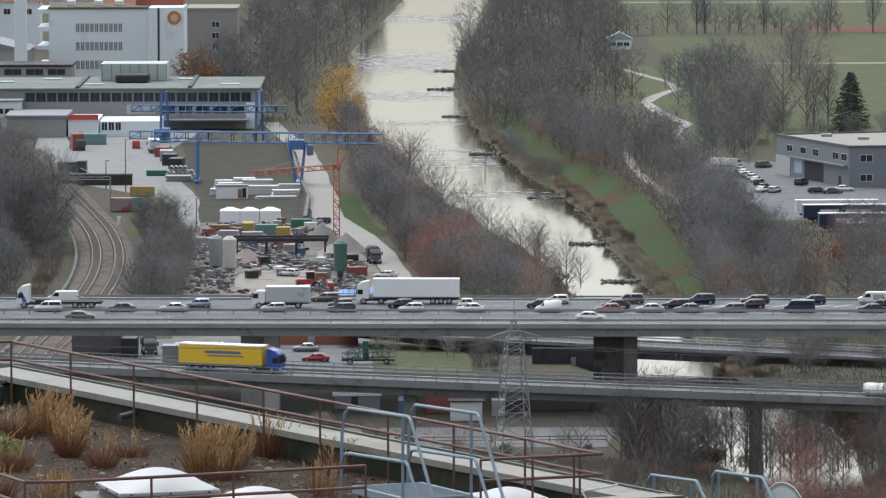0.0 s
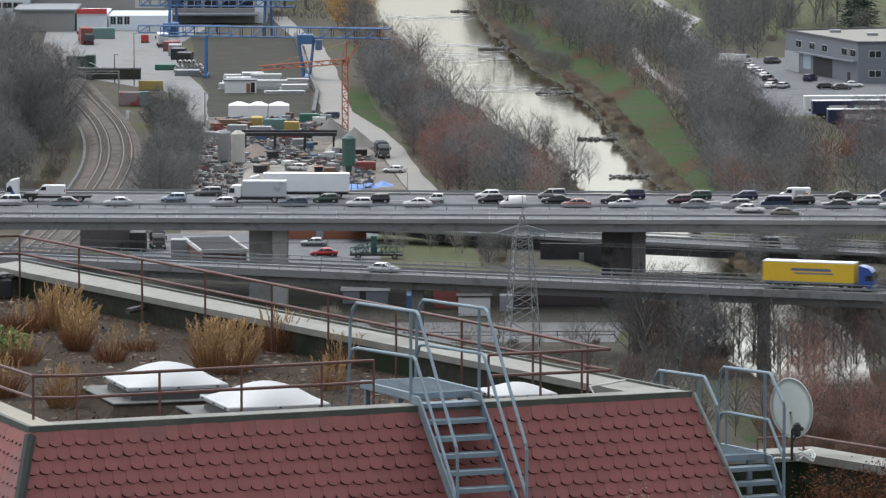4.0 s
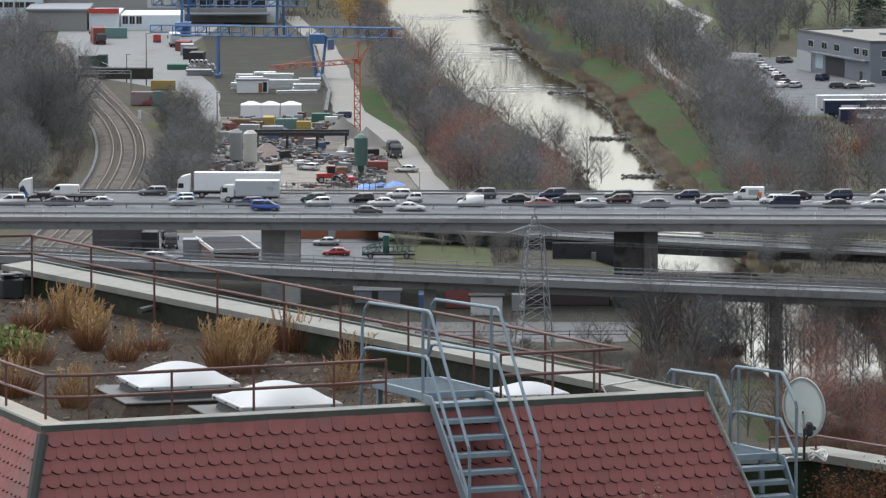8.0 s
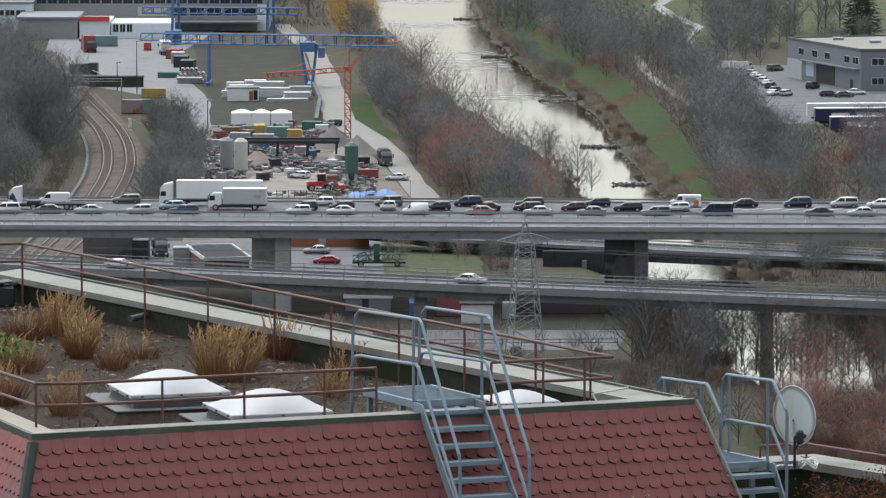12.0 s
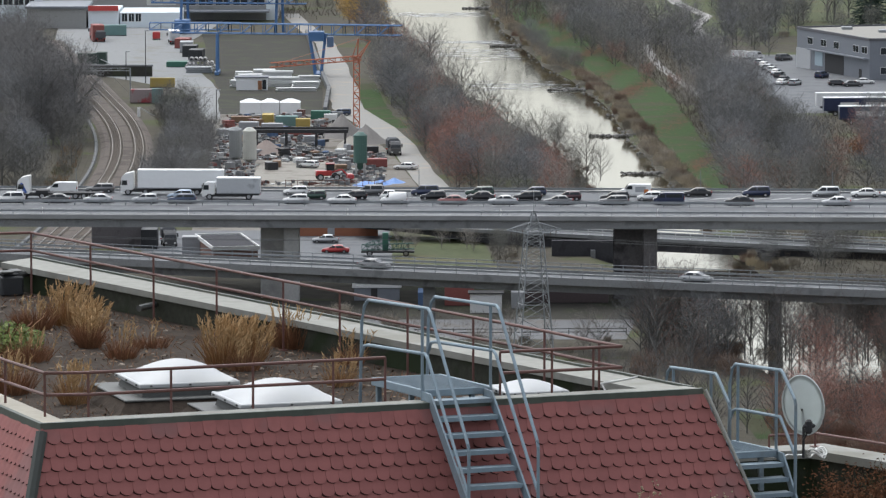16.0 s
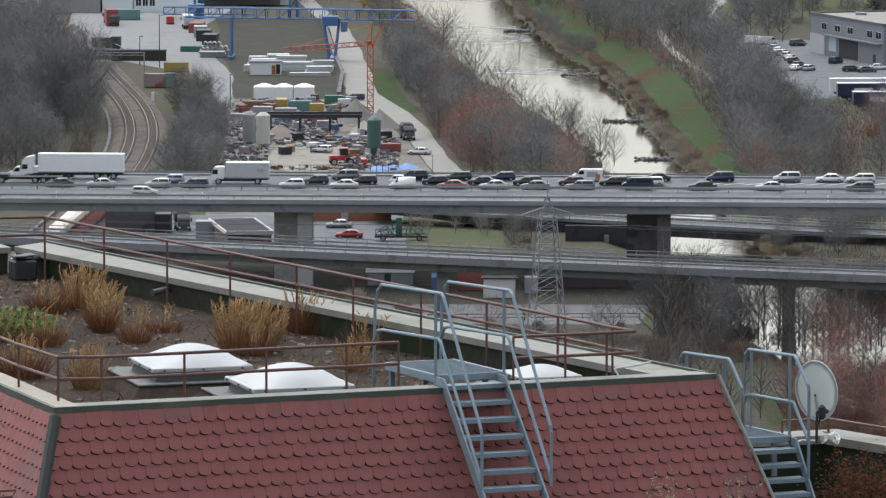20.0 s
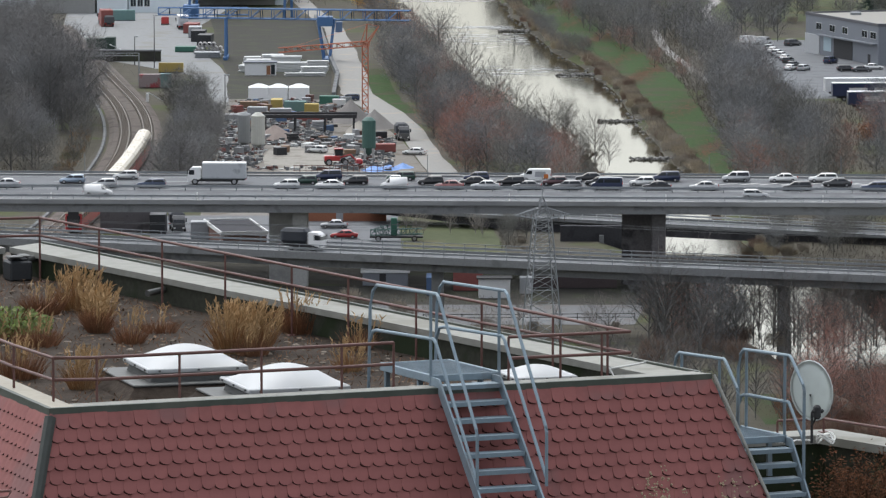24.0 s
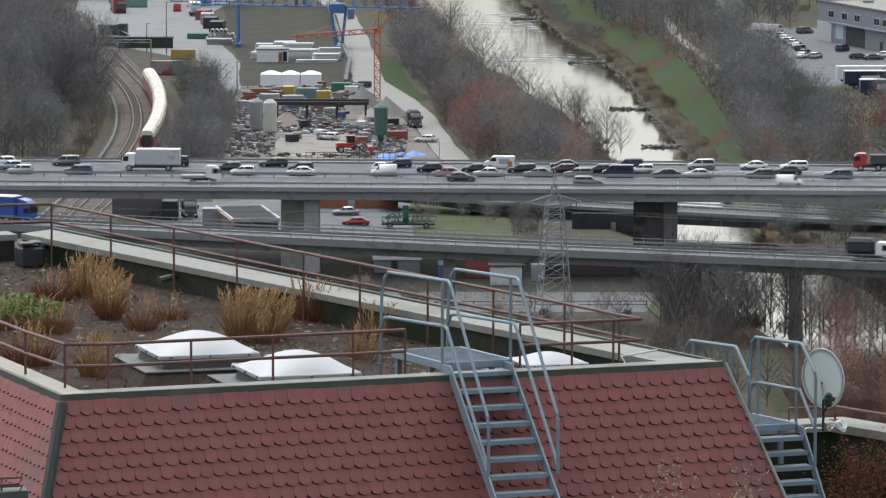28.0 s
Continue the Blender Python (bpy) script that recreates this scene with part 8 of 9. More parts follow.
def bank_wood(n, y0, y1, left, right, kinds, seed, gap=1.7):
    """Trees that get lower towards the water, so that the river stays in sight over them."""
    rng = random.Random(seed)
    size = {"round": (11, 4.4), "olive": (10, 4.0), "open": (11, 4.2), "red": (8, 3.8), "tall": (13, 3.6)}
    spots = []
    for tries in range(n * 30):
        if len(spots) == n:
            break
        y = rng.uniform(y0, y1)
        x = rng.uniform(left(y), right(y))
        if not all((x - a) ** 2 + ((y - b) * 0.5) ** 2 > gap * gap for a, b in spots):
            continue
        kind = rng.choice(kinds)
        h, sp = size[kind]
        s = rng.uniform(0.75, 1.05)
        gap_in = rng.uniform(-1.2, 3.2)
        while s > 0.3 and x + 1.15 * sp * s + gap_in > float(np.interp(y + 10.8 * h * s, (1040, 1075, 1145, 1176, 1216, 1300, 1372, 1498, 1575), (29, 26.5, 21, 13.8, 8.6, 2.4, -2.2, -9.5, -15.5))):
            s -= 0.05
        spots.append((x, y))
        if s > 0.3:
            plant(kind, x, y, s)


def over_path(x, y):
    """True for a tree that stands before the footpath as seen down the valley."""
    for k in range(9):
        d = y * (1 + 0.0115 * k)
        if (1246 < d < 1312 or 1330 < d < 1372) and abs(x * d / y - float(np.interp(d, (1246, 1277, 1307, 1331, 1367, 1407), (57.7, 55.6, 53.7, 52, 50.9, 51)))) < 2.2:
            return True
        if 1470 < d < 1612 and abs(x * d / y - float(np.interp(d, (1452, 1484, 1524, 1540, 1571, 1606), (65.7, 68.7, 72.3, 70.5, 67.1, 64.6)))) < 2.6:
            return True
    return False


def far_wood(label, n, y0, y1, left, right, kinds, s0, s1, seed, gap=3.5):
    """A wood too far off to count: all its trees in one mesh."""
    rng = random.Random(seed)
    spots, verts, faces, mats = [], [], [], []
    slots = [BARK, TWIG_BROWN, TWIG_GREY, TWIG_OLIVE, TWIG_RED]
    tries = 0
    while len(spots) < n and tries < n * 30:
        tries += 1
        y = rng.uniform(y0, y1)
        x = rng.uniform(left(y), right(y))
        if over_path(x, y) or not all((x - a) ** 2 + ((y - b) * 0.5) ** 2 > gap * gap for a, b in spots):
            continue
        spots.append((x, y))
        s = rng.uniform(s0, s1)
        a = rng.uniform(0, 6.283)
        m = Matrix.Translation((x, y, 0)) @ Matrix.Rotation(a, 4, "Z") @ Matrix.Diagonal((s, s, s * rng.uniform(0.9, 1.1), 1))
        for ch in FAR[rng.choice(kinds)].children:
            co = np.empty(len(ch.data.vertices) * 3)
            ch.data.vertices.foreach_get("co", co)
            co = co.reshape(-1, 3) @ np.array(m.to_3x3()).T + np.array(m.translation)
            base = sum(len(v) for v in verts)
            verts.append(co)
            slot = slots.index(ch.data.materials[0])
            for p in ch.data.polygons:
                faces.append([i + base for i in p.vertices])
                mats.append(slot)
    me = bpy.data.meshes.new("wood")
    me.from_pydata(np.concatenate(verts).tolist(), [], faces)
    for mm in slots:
        me.materials.append(mm)
    me.polygons.foreach_set("material_index", mats)
    return tagged(new("wood", me), label, "wood", kind="stuff")


def undergrowth(label, n, y0, y1, left, right, h, seed, material=None, r=0.05):
    """Brambles, saplings and dead stems that fill a wood's floor."""
    rng = random.Random(seed)
    bm = bmesh.new()
    for i in range(n):
        y = rng.uniform(y0, y1)
        x = rng.uniform(left(y), right(y))
        k = 0.5 + 0.5 * noise.noise((x * 0.25, y * 0.08, seed))
        p = Vector((x, y, rng.random() * h * k * 0.6))
        spike(bm, p, Vector((rng.gauss(0, 0.5), rng.gauss(0, 0.5), 1)), h * (0.25 + 0.75 * k) * rng.uniform(0.3, 0.8), r)
    return tagged(part("undergrowth", bm, material or TWIG_MIX), label, "undergrowth", kind="stuff")


TWIG_MIX = mat("dead_undergrowth", (0.142, 0.128, 0.108), 0.95, size=5, vary=0.35, dark=(0.1, 0.085, 0.06), patch=0.05, spread=0.3, island=True)
L = lambda y: river_at(y)[0]
R = lambda y: river_at(y)[1]
# wood to the left of the railway
scatter(84, 985, 1340, lambda y: -112, lambda y: track_x(y) - 14, ("tall", "round", "olive", "tall"), 0.85, 1.25, 21)
scatter(26, 1120, 1275, lambda y: track_x(y) - 24, lambda y: track_x(y) - 12.5, ("tall", "round", "tall"), 1.15, 1.5, 57)
scatter(16, 985, 1250, lambda y: track_x(y) - 14, lambda y: track_x(y) - 11.5, ("bush", "olive"), 0.5, 0.8, 22)
# thicket between railway and works yard
scatter(34, 985, 1190, lambda y: track_x(y) + 6, lambda y: track_x(y) + 15 - (y - 985) * 0.012, ("olive", "round", "olive", "tall"), 0.6, 0.92, 23)
# left bank of the river
bank_wood(195, 1000, 1300, lambda y: float(np.interp(y, (1050, 1090, 1130, 1168, 1200, 1240, 1300), (1.2, -2.2, -4.8, -6.3, -10, -12.6, -15))), lambda y: L(y) - 1, ("round", "olive", "open", "red", "round", "red"), 24)
scatter(12, 1290, 1480, lambda y: L(y) - 14, lambda y: L(y) - 7, ("open", "round", "tall", "red"), 0.8, 1.1, 25)
far_wood("dense leafless wood on the far left bank", 90, 1530, 2350, lambda y: L(y) - 46, lambda y: L(y) - 4, ("tall", "round", "olive", "tall"), 0.9, 1.35, 26, gap=3)
for x, y, s, k in ((18.6, 1066, 1.1, "fan"), (21.6, 1063, 0.95, "fan"), (24.4, 1058, 0.7, "fan"), (27.2, 1056, 0.82, "fan"), (29.8, 1055, 0.62, "fan"), (13.0, 1126, 0.95, "fan"), (9.2, 1153, 1.1, "fan"), (4.3, 1200, 1.2, "fan"), (-2.9, 1278, 1.3, "fan"), (15.6, 1098, 0.7, "fan"),
                   (6.0, 1088, 1.35, "red"), (9.4, 1083, 1.15, "red"), (3.2, 1096, 1.0, "red"), (7.0, 1120, 1.0, "open"), (1.2, 1225, 1.0, "open"), (-4, 1297, 1.0, "open"), (12.5, 1076, 0.95, "olive"), (15.5, 1072, 0.8, "olive")):
    plant(k, x, y, s)
plant("yellow", -20.6, 1466, 1.05)
plant("yellow", -17.0, 1456, 0.75)
plant("yellow", -24.5, 1478, 0.7)
plant("rust", -66.5, 1632, 1.9)
plant("rust", -63.0, 1640, 1.6)
scatter(20, 1035, 1140, lambda y: L(y) - 4.5, lambda y: L(y) - 0.6, ("bush", "fan", "bush", "redbush"), 0.35, 0.6, 128, z=-0.3, gap=1.2)
# right bank: low growth along the water, then lawn, then wood
scatter(15, 1315, 1445, lambda y: R(y) + 1, lambda y: R(y) + 4, ("olive", "round", "olive"), 0.32, 0.5, 127, z=-0.5)
scatter(120, 1000, 1560, lambda y: R(y) + 0.5, lambda y: R(y) + 4.4, ("straw", "bush", "straw", "bush", "straw", "redbush"), 0.4, 1.0, 27, z=-0.6, gap=1.2)
far_wood("dense leafless wood on the far right bank", 130, 1490, 2350, lambda y: R(y) + 3, lambda y: R(y) + (52 if y > 1600 else 30), ("tall", "round", "olive", "tall", "round"), 0.85, 1.35, 28, gap=3)
far_wood("leafless wood beside the grass bank", 100, 1110, 1500, lambda y: R(y) + (7 + bank_width(y) if y < 1340 else 5 + 0.7 * bank_width(y)), lambda y: 62 + (y - 1180) * 0.01, ("round", "olive", "tall", "round"), 0.7, 1.05, 29, gap=2.4)
scatter(66, 985, 1215, lambda y: 57 if y > 1060 else 53, lambda y: 106 if y < 1085 else 68, ("round", "tall", "olive", "round", "red"), 0.75, 1.1, 30)
scatter(13, 1092, 1140, lambda y: 84, lambda y: 108, ("round", "olive", "red", "round"), 0.8, 1.05, 163)
scatter(8, 1080, 1128, lambda y: 74, lambda y: 92, ("rust", "red"), 0.7, 1.0, 31)
far_wood("leafless trees beside the car park", 22, 1370, 1480, lambda y: 66, lambda y: 82, ("olive", "round", "tall"), 0.7, 1.0, 32)
scatter(5, 1225, 1300, lambda y: 64, lambda y: 76, ("open", "open"), 0.5, 0.8, 52)
far_wood("leafless trees at the edge of the meadow", 60, 1440, 1720, lambda y: 72, lambda y: 96, ("round", "olive", "tall", "open"), 0.7, 1.1, 33, gap=4)
for x, y, s in ((96, 1495, 2.2), (102.5, 1497, 1.9), (89, 1500, 1.5), (84, 1492, 1.4), (92.5, 1520, 1.6)):
    plant("open", x, y, s)
# about the meadows
for x, y, s in ((97, 1985, 1.1), (100, 1990, 1.0), (112, 1706, 1.05), (115, 1712, 0.95), (105, 1505, 1.0), (109, 1508, 0.9), (121, 1990, 0.9), (146, 2010, 1.0), (160, 1995, 1.1), (176, 2010, 0.9), (86, 1450, 0.7)):
    plant("poplar", x, y, s)
far_wood("row of leafless trees between the meadows", 30, 1970, 2000, lambda y: 60, lambda y: 150, ("round", "olive", "tall"), 0.6, 1.1, 34, gap=3)
far_wood("far leafless trees behind the meadows", 40, 2240, 2420, lambda y: 40, lambda y: 220, ("round", "olive", "tall"), 0.9, 1.4, 35, gap=5)
scatter(18, 1420, 1460, lambda y: 78, lambda y: 140, ("bush", "olive"), 0.6, 0.9, 36)
fir = conifer(3, 17.0)
fir.matrix_basis = pose(112.2, 1471, 0)
scatter(16, 1060, 1480, lambda y: R(y) + 11, lambda y: R(y) + 18, ("open", "red"), 0.4, 0.75, 54)
scatter(20, 775, 800, lambda y: 47, lambda y: 68, ("dark", "bare", "red"), 0.7, 1.05, 55, z=-0.2, gap=1.2)
scatter(4, 776, 800, lambda y: 56, lambda y: 70, ("dark", "olive", "red"), 0.6, 0.95, 155, z=-0.2, gap=1.2)
scatter(6, 799, 812, lambda y: 29.5, lambda y: 40, ("dark", "red", "olive", "dark"), 0.68, 0.98, 156, z=-0.2, gap=1.0)
scatter(14, 770, 798, lambda y: 26, lambda y: 46, ("redbush", "bush", "redbush"), 0.8, 1.3, 157, z=-0.1, gap=1.2)
scatter(8, 906, 960, lambda y: 9, lambda y: 14, ("olive", "bush", "red"), 0.35, 0.55, 56)
# under and before the bridges
scatter(12, 908, 955, lambda y: R(y) + 0.2, lambda y: R(y) + 5, ("bush", "redbush", "straw"), 0.5, 0.9, 164, z=-0.8, gap=1.0)
scatter(7, 786, 812, lambda y: 29, lambda y: 38, ("dark", "red", "dark", "redbush", "dark"), 0.75, 1.1, 161, z=-0.2, gap=1.0)
undergrowth("dark red-brown scrub before the river", 3200, 784, 812, lambda y: 29, lambda y: 40, 3.0, 162, mat("dark_red_scrub", (0.13, 0.095, 0.085), 0.95, size=4, vary=0.35, spread=0.35, island=True), 0.03)
scatter(18, 790, 812, lambda y: -14, lambda y: 25, ("bare", "open", "bush"), 0.3, 0.55, 58)
scatter(34, 905, 975, lambda y: R(y) + 1, lambda y: R(y) + 34, ("olive", "bush", "round", "redbush"), 0.4, 0.7, 37)
scatter(17, 782, 799, lambda y: 28, lambda y: 44, ("dark", "bare", "bare", "round"), 0.55, 1.12, 48, z=-0.2, gap=1.2)
for x, y, s in ((51.2, 792, 0.95), (52.8, 786, 0.8), (57.5, 797, 1.0), (60, 792, 1.0), (62.5, 795, 0.9), (65, 790, 1.0), (44, 797, 0.9), (45.6, 789, 0.85), (46.4, 799, 1.0), (47.2, 775, 0.7), (55, 781, 0.75)):
    plant("dark", x, y, s, -0.2)
scatter(26, 705, 780, lambda y: 21, lambda y: 44 + (790 - y) * 0.06, ("bare", "bare", "dark", "bare"), 0.6, 0.85, 38, z=-0.2, gap=1.5)
scatter(24, 725, 785, lambda y: 48, lambda y: 72, ("dark", "red", "bare", "dark"), 0.6, 0.95, 39, gap=1.6)
scatter(40, 694, 724, lambda y: 44, lambda y: 66, ("redbush", "red", "redbush"), 0.7, 1.0, 40)
scatter(12, 826, 850, lambda y: 32, lambda y: 40, ("open", "olive"), 0.45, 0.65, 41)
scatter(9, 925, 955, lambda y: -8, lambda y: 14, ("open",), 0.35, 0.5, 42)
scatter(16, 800, 845, lambda y: -40, lambda y: -6, ("redbush", "bush"), 0.7, 1.1, 43)
scatter(10, 770, 800, lambda y: -10, lambda y: 10, ("bush", "open"), 0.3, 0.5, 44)

for p in FAR.values():
    for ch in list(p.children):
        bpy.data.objects.remove(ch)
    bpy.data.objects.remove(p)
# floors of the woods
undergrowth("brown undergrowth in the wood by the railway", 9000, 980, 1345, lambda y: -120, lambda y: track_x(y) - 11, 3.0, 61)
undergrowth("brown undergrowth in the thicket by the railway", 4500, 980, 1200, lambda y: track_x(y) + 5.5, lambda y: track_x(y) + 14, 3.0, 62)
undergrowth("brown undergrowth on the left river bank", 13000, 990, 1500, lambda y: float(np.interp(y, (1050, 1090, 1130, 1168, 1240, 1300, 1400), (1.2, -2.4, -5, -6.3, -12.8, -15, -19))), lambda y: L(y) - 0.5, 2.6, 63)
undergrowth("brown undergrowth in the far left wood", 9000, 1500, 2350, lambda y: L(y) - 48, lambda y: L(y) - 1, 4.5, 64, r=0.09)
undergrowth("brown undergrowth in the far right wood", 14000, 1490, 2350, lambda y: R(y) + 1, lambda y: R(y) + (54 if y > 1600 else 28), 4.5, 65, r=0.09)
undergrowth("brown undergrowth beside the grass bank", 8500, 1060, 1510, lambda y: R(y) + 5.6 + bank_width(y), lambda y: 63, 3.2, 66, r=0.06)
undergrowth("brown undergrowth in the wood by the car park", 11000, 1005, 1240, lambda y: 55 if y > 1060 else 52, lambda y: 106 if y < 1190 else 74, 3.4, 67, r=0.06)
undergrowth("straw and brambles along the waterline", 15000, 990, 1600, lambda y: R(y) + 1.0, lambda y: R(y) + 4.6, 2.2, 68, mat("bramble_mix", (0.26, 0.218, 0.16), 0.95, size=9, vary=0.35, dark=(0.17, 0.15, 0.125), patch=0.12, spread=0.3, island=True), 0.05)
undergrowth("brown undergrowth before the bridges", 4200, 700, 800, lambda y: 12, lambda y: 72, 1.2, 69, TWIG_MIX, r=0.03)
undergrowth("reddish scrub on the near slope", 9000, 690, 730, lambda y: 42, lambda y: 68, 3.0, 70, mat("red_scrub", (0.17, 0.09, 0.065), 0.95, size=4, vary=0.3, spread=0.3, island=True), 0.03)
undergrowth("ochre scrub between the wood and the railway", 3200, 985, 1190, lambda y: track_x(y) - 15.5, lambda y: track_x(y) - 11.5, 2.0, 75, mat("ochre_scrub", (0.22, 0.14, 0.075), 0.95, size=7, vary=0.4, dark=(0.1, 0.1, 0.05), patch=0.1, spread=0.3, island=True), r=0.05)
undergrowth("brown scrub beside the river bank", 1100, 912, 985, lambda y: 8, lambda y: 12.5, 1.4, 73)
undergrowth("brown scrub under the bridges", 5000, 868, 985, lambda y: R(y) + 2, lambda y: R(y) + 40, 2.4, 71)
undergrowth("brown scrub below the slip road", 6500, 788, 850, lambda y: -45, lambda y: 9, 1.3, 74, r=0.03)
undergrowth("dry scrub on the slope below the slip road", 5000, 780, 812, lambda y: -60, lambda y: 12, 0.9, 72, r=0.03)


# ---- plain tiles with rounded tails, course by course ----
TILE_RED = mat("red_clay_tile", (0.255, 0.09, 0.082), 0.8, size=0.7, vary=0.2, dark=(0.215, 0.095, 0.09), patch=0.07, spread=0.07)
TILE_RED2 = mat("red_clay_tile_joined", (0.255, 0.09, 0.082), 0.8, size=0.7, vary=0.2, dark=(0.215, 0.095, 0.09), patch=0.07, spread=0.07, island=True)
TW, TH, EXPO = 0.167, 0.26, 0.158


def tile_outline(th):
    """Straight sides and a rounded tail at y = 0."""
    w = TW / 2
    pts = [(-w, th), (-w, 0.062)]
    for a in (198, 216, 236, 258, 282, 304, 324, 342):
        pts.append((math.cos(radians(a)) * w, 0.062 + math.sin(radians(a)) * 0.062))
    return pts + [(w, 0.062), (w, th)]


def tile_bm(bm, m, th=TH, lean=-1, fit=None):
    """One tile: lies in x and along its slope (local y up the slope); the tail edge slants out to one side to carry a
    painted shadow.
    """
    o = tile_outline(th)
    flat = lambda y: 0.034 - 0.1 * y
    top = [m @ Vector((x, y, flat(y) - 0.05 * x * max(0.0, 1 - y / 0.2))) for x, y in o]
    bot = [m @ Vector((x + lean * 0.018, y - 0.006, flat(y) - 0.02) if y < 0.058 else (x, y, flat(y) - 0.026)) for x, y in o]
    if fit:
        for p in top + bot:
            p.x = fit(p)
    top, bot = ([bm.verts.new(p) for p in ring] for ring in (top, bot))
    bm.faces.new(top)
    bm.faces.new(bot[::-1])
    for i in range(len(o)):
        j = (i + 1) % len(o)
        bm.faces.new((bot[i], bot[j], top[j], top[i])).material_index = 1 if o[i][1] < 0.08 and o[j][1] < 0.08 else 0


# dark edge colour paints the shadow crescent under each rounded tail
TILE_TAIL_SHADE = mat("shaded_tile_edge", (0.055, 0.024, 0.022), 0.9, size=0.1, vary=0.3)
slope = math.degrees(math.atan(1 / LEAN))
bm = bmesh.new()
tile_bm(bm, Matrix())
tile_me = bpy.data.meshes.new("tile")
bm.to_mesh(tile_me)
bm.free()
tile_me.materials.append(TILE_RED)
tile_me.materials.append(TILE_TAIL_SHADE)
rest = bmesh.new()
rng = random.Random(7)
count = 0
for row in range(20):
    z = -0.262 - EXPO * row
    x = 0.095 - 12 * TW + (TW / 2 if row % 2 else 0.0)
    while x < hip_right(z) + 0.05:
        x += TW
        if x < hip_left(z) - 0.05 or x > hip_right(z) + 0.05:
            continue
        m = pose(x + rng.uniform(-0.001, 0.001), LEAN * z - 0.012, z + rng.uniform(-0.006, 0.006), slope, rng.uniform(-0.25, 0.25), 0) @ pose(0, 0, 0, 0, 0, rng.uniform(-0.3, 0.3))
        cut = not hip_left(z) + 0.12 < x < hip_right(z + 0.3) - 0.12
        if row == 0 or cut:
            tile_bm(rest, m, 0.205 if row == 0 else TH, fit=(lambda p: min(max(p.x, hip_left(p.z) + 0.01), hip_right(p.z) - 0.012)) if cut else None)
        elif count < 300 and row < 8:
            piece("tile", tile_me, mansard_front, m=m)
            count += 1
        else:
            tile_bm(rest, m)
bmesh.ops.dissolve_degenerate(rest, dist=0.0005, edges=rest.edges[:])
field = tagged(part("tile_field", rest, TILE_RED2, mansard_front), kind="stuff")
field.data.materials.append(TILE_TAIL_SHADE)
rest = bmesh.new()
for row in range(20):
    z = -0.262 - EXPO * row
    y = LEAN * z + 0.1 + (TW / 2 if row % 2 else 0.0)
    while y < 5.0:
        tile_bm(rest, pose(0.32 * z - 0.012, y, z + rng.uniform(-0.006, 0.006), 90 - 17.7, 0, -90), TH if row else 0.2, 1)
        y += TW
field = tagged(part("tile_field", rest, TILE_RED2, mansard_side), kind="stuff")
field.data.materials.append(TILE_TAIL_SHADE)


def drive(ob, lane, rows):
    """Keys a vehicle along a lane of the motorway bridge: rows of (seconds, metres along the deck)."""
    turn = 180 if lane > 873 else 0
    walk(ob, [(t, pose(0, 0, 0, 0, 0, -2.0) @ pose(x, lane, DECK_Z, 0, 0, turn)) for t, x in rows])


def drive_ramp(ob, x0, speed):
    """Keys a vehicle along the slip road at an even speed."""
    rows = []
    for i in range(29):
        x = x0 + speed * i
        c = max(-700, min(700, x))
        rows.append((i, pose(x, ramp_y(c), RAMP_Z, 0, 0, math.degrees(math.atan(-0.372 + 0.0007 * c)))))
    walk(ob, rows)


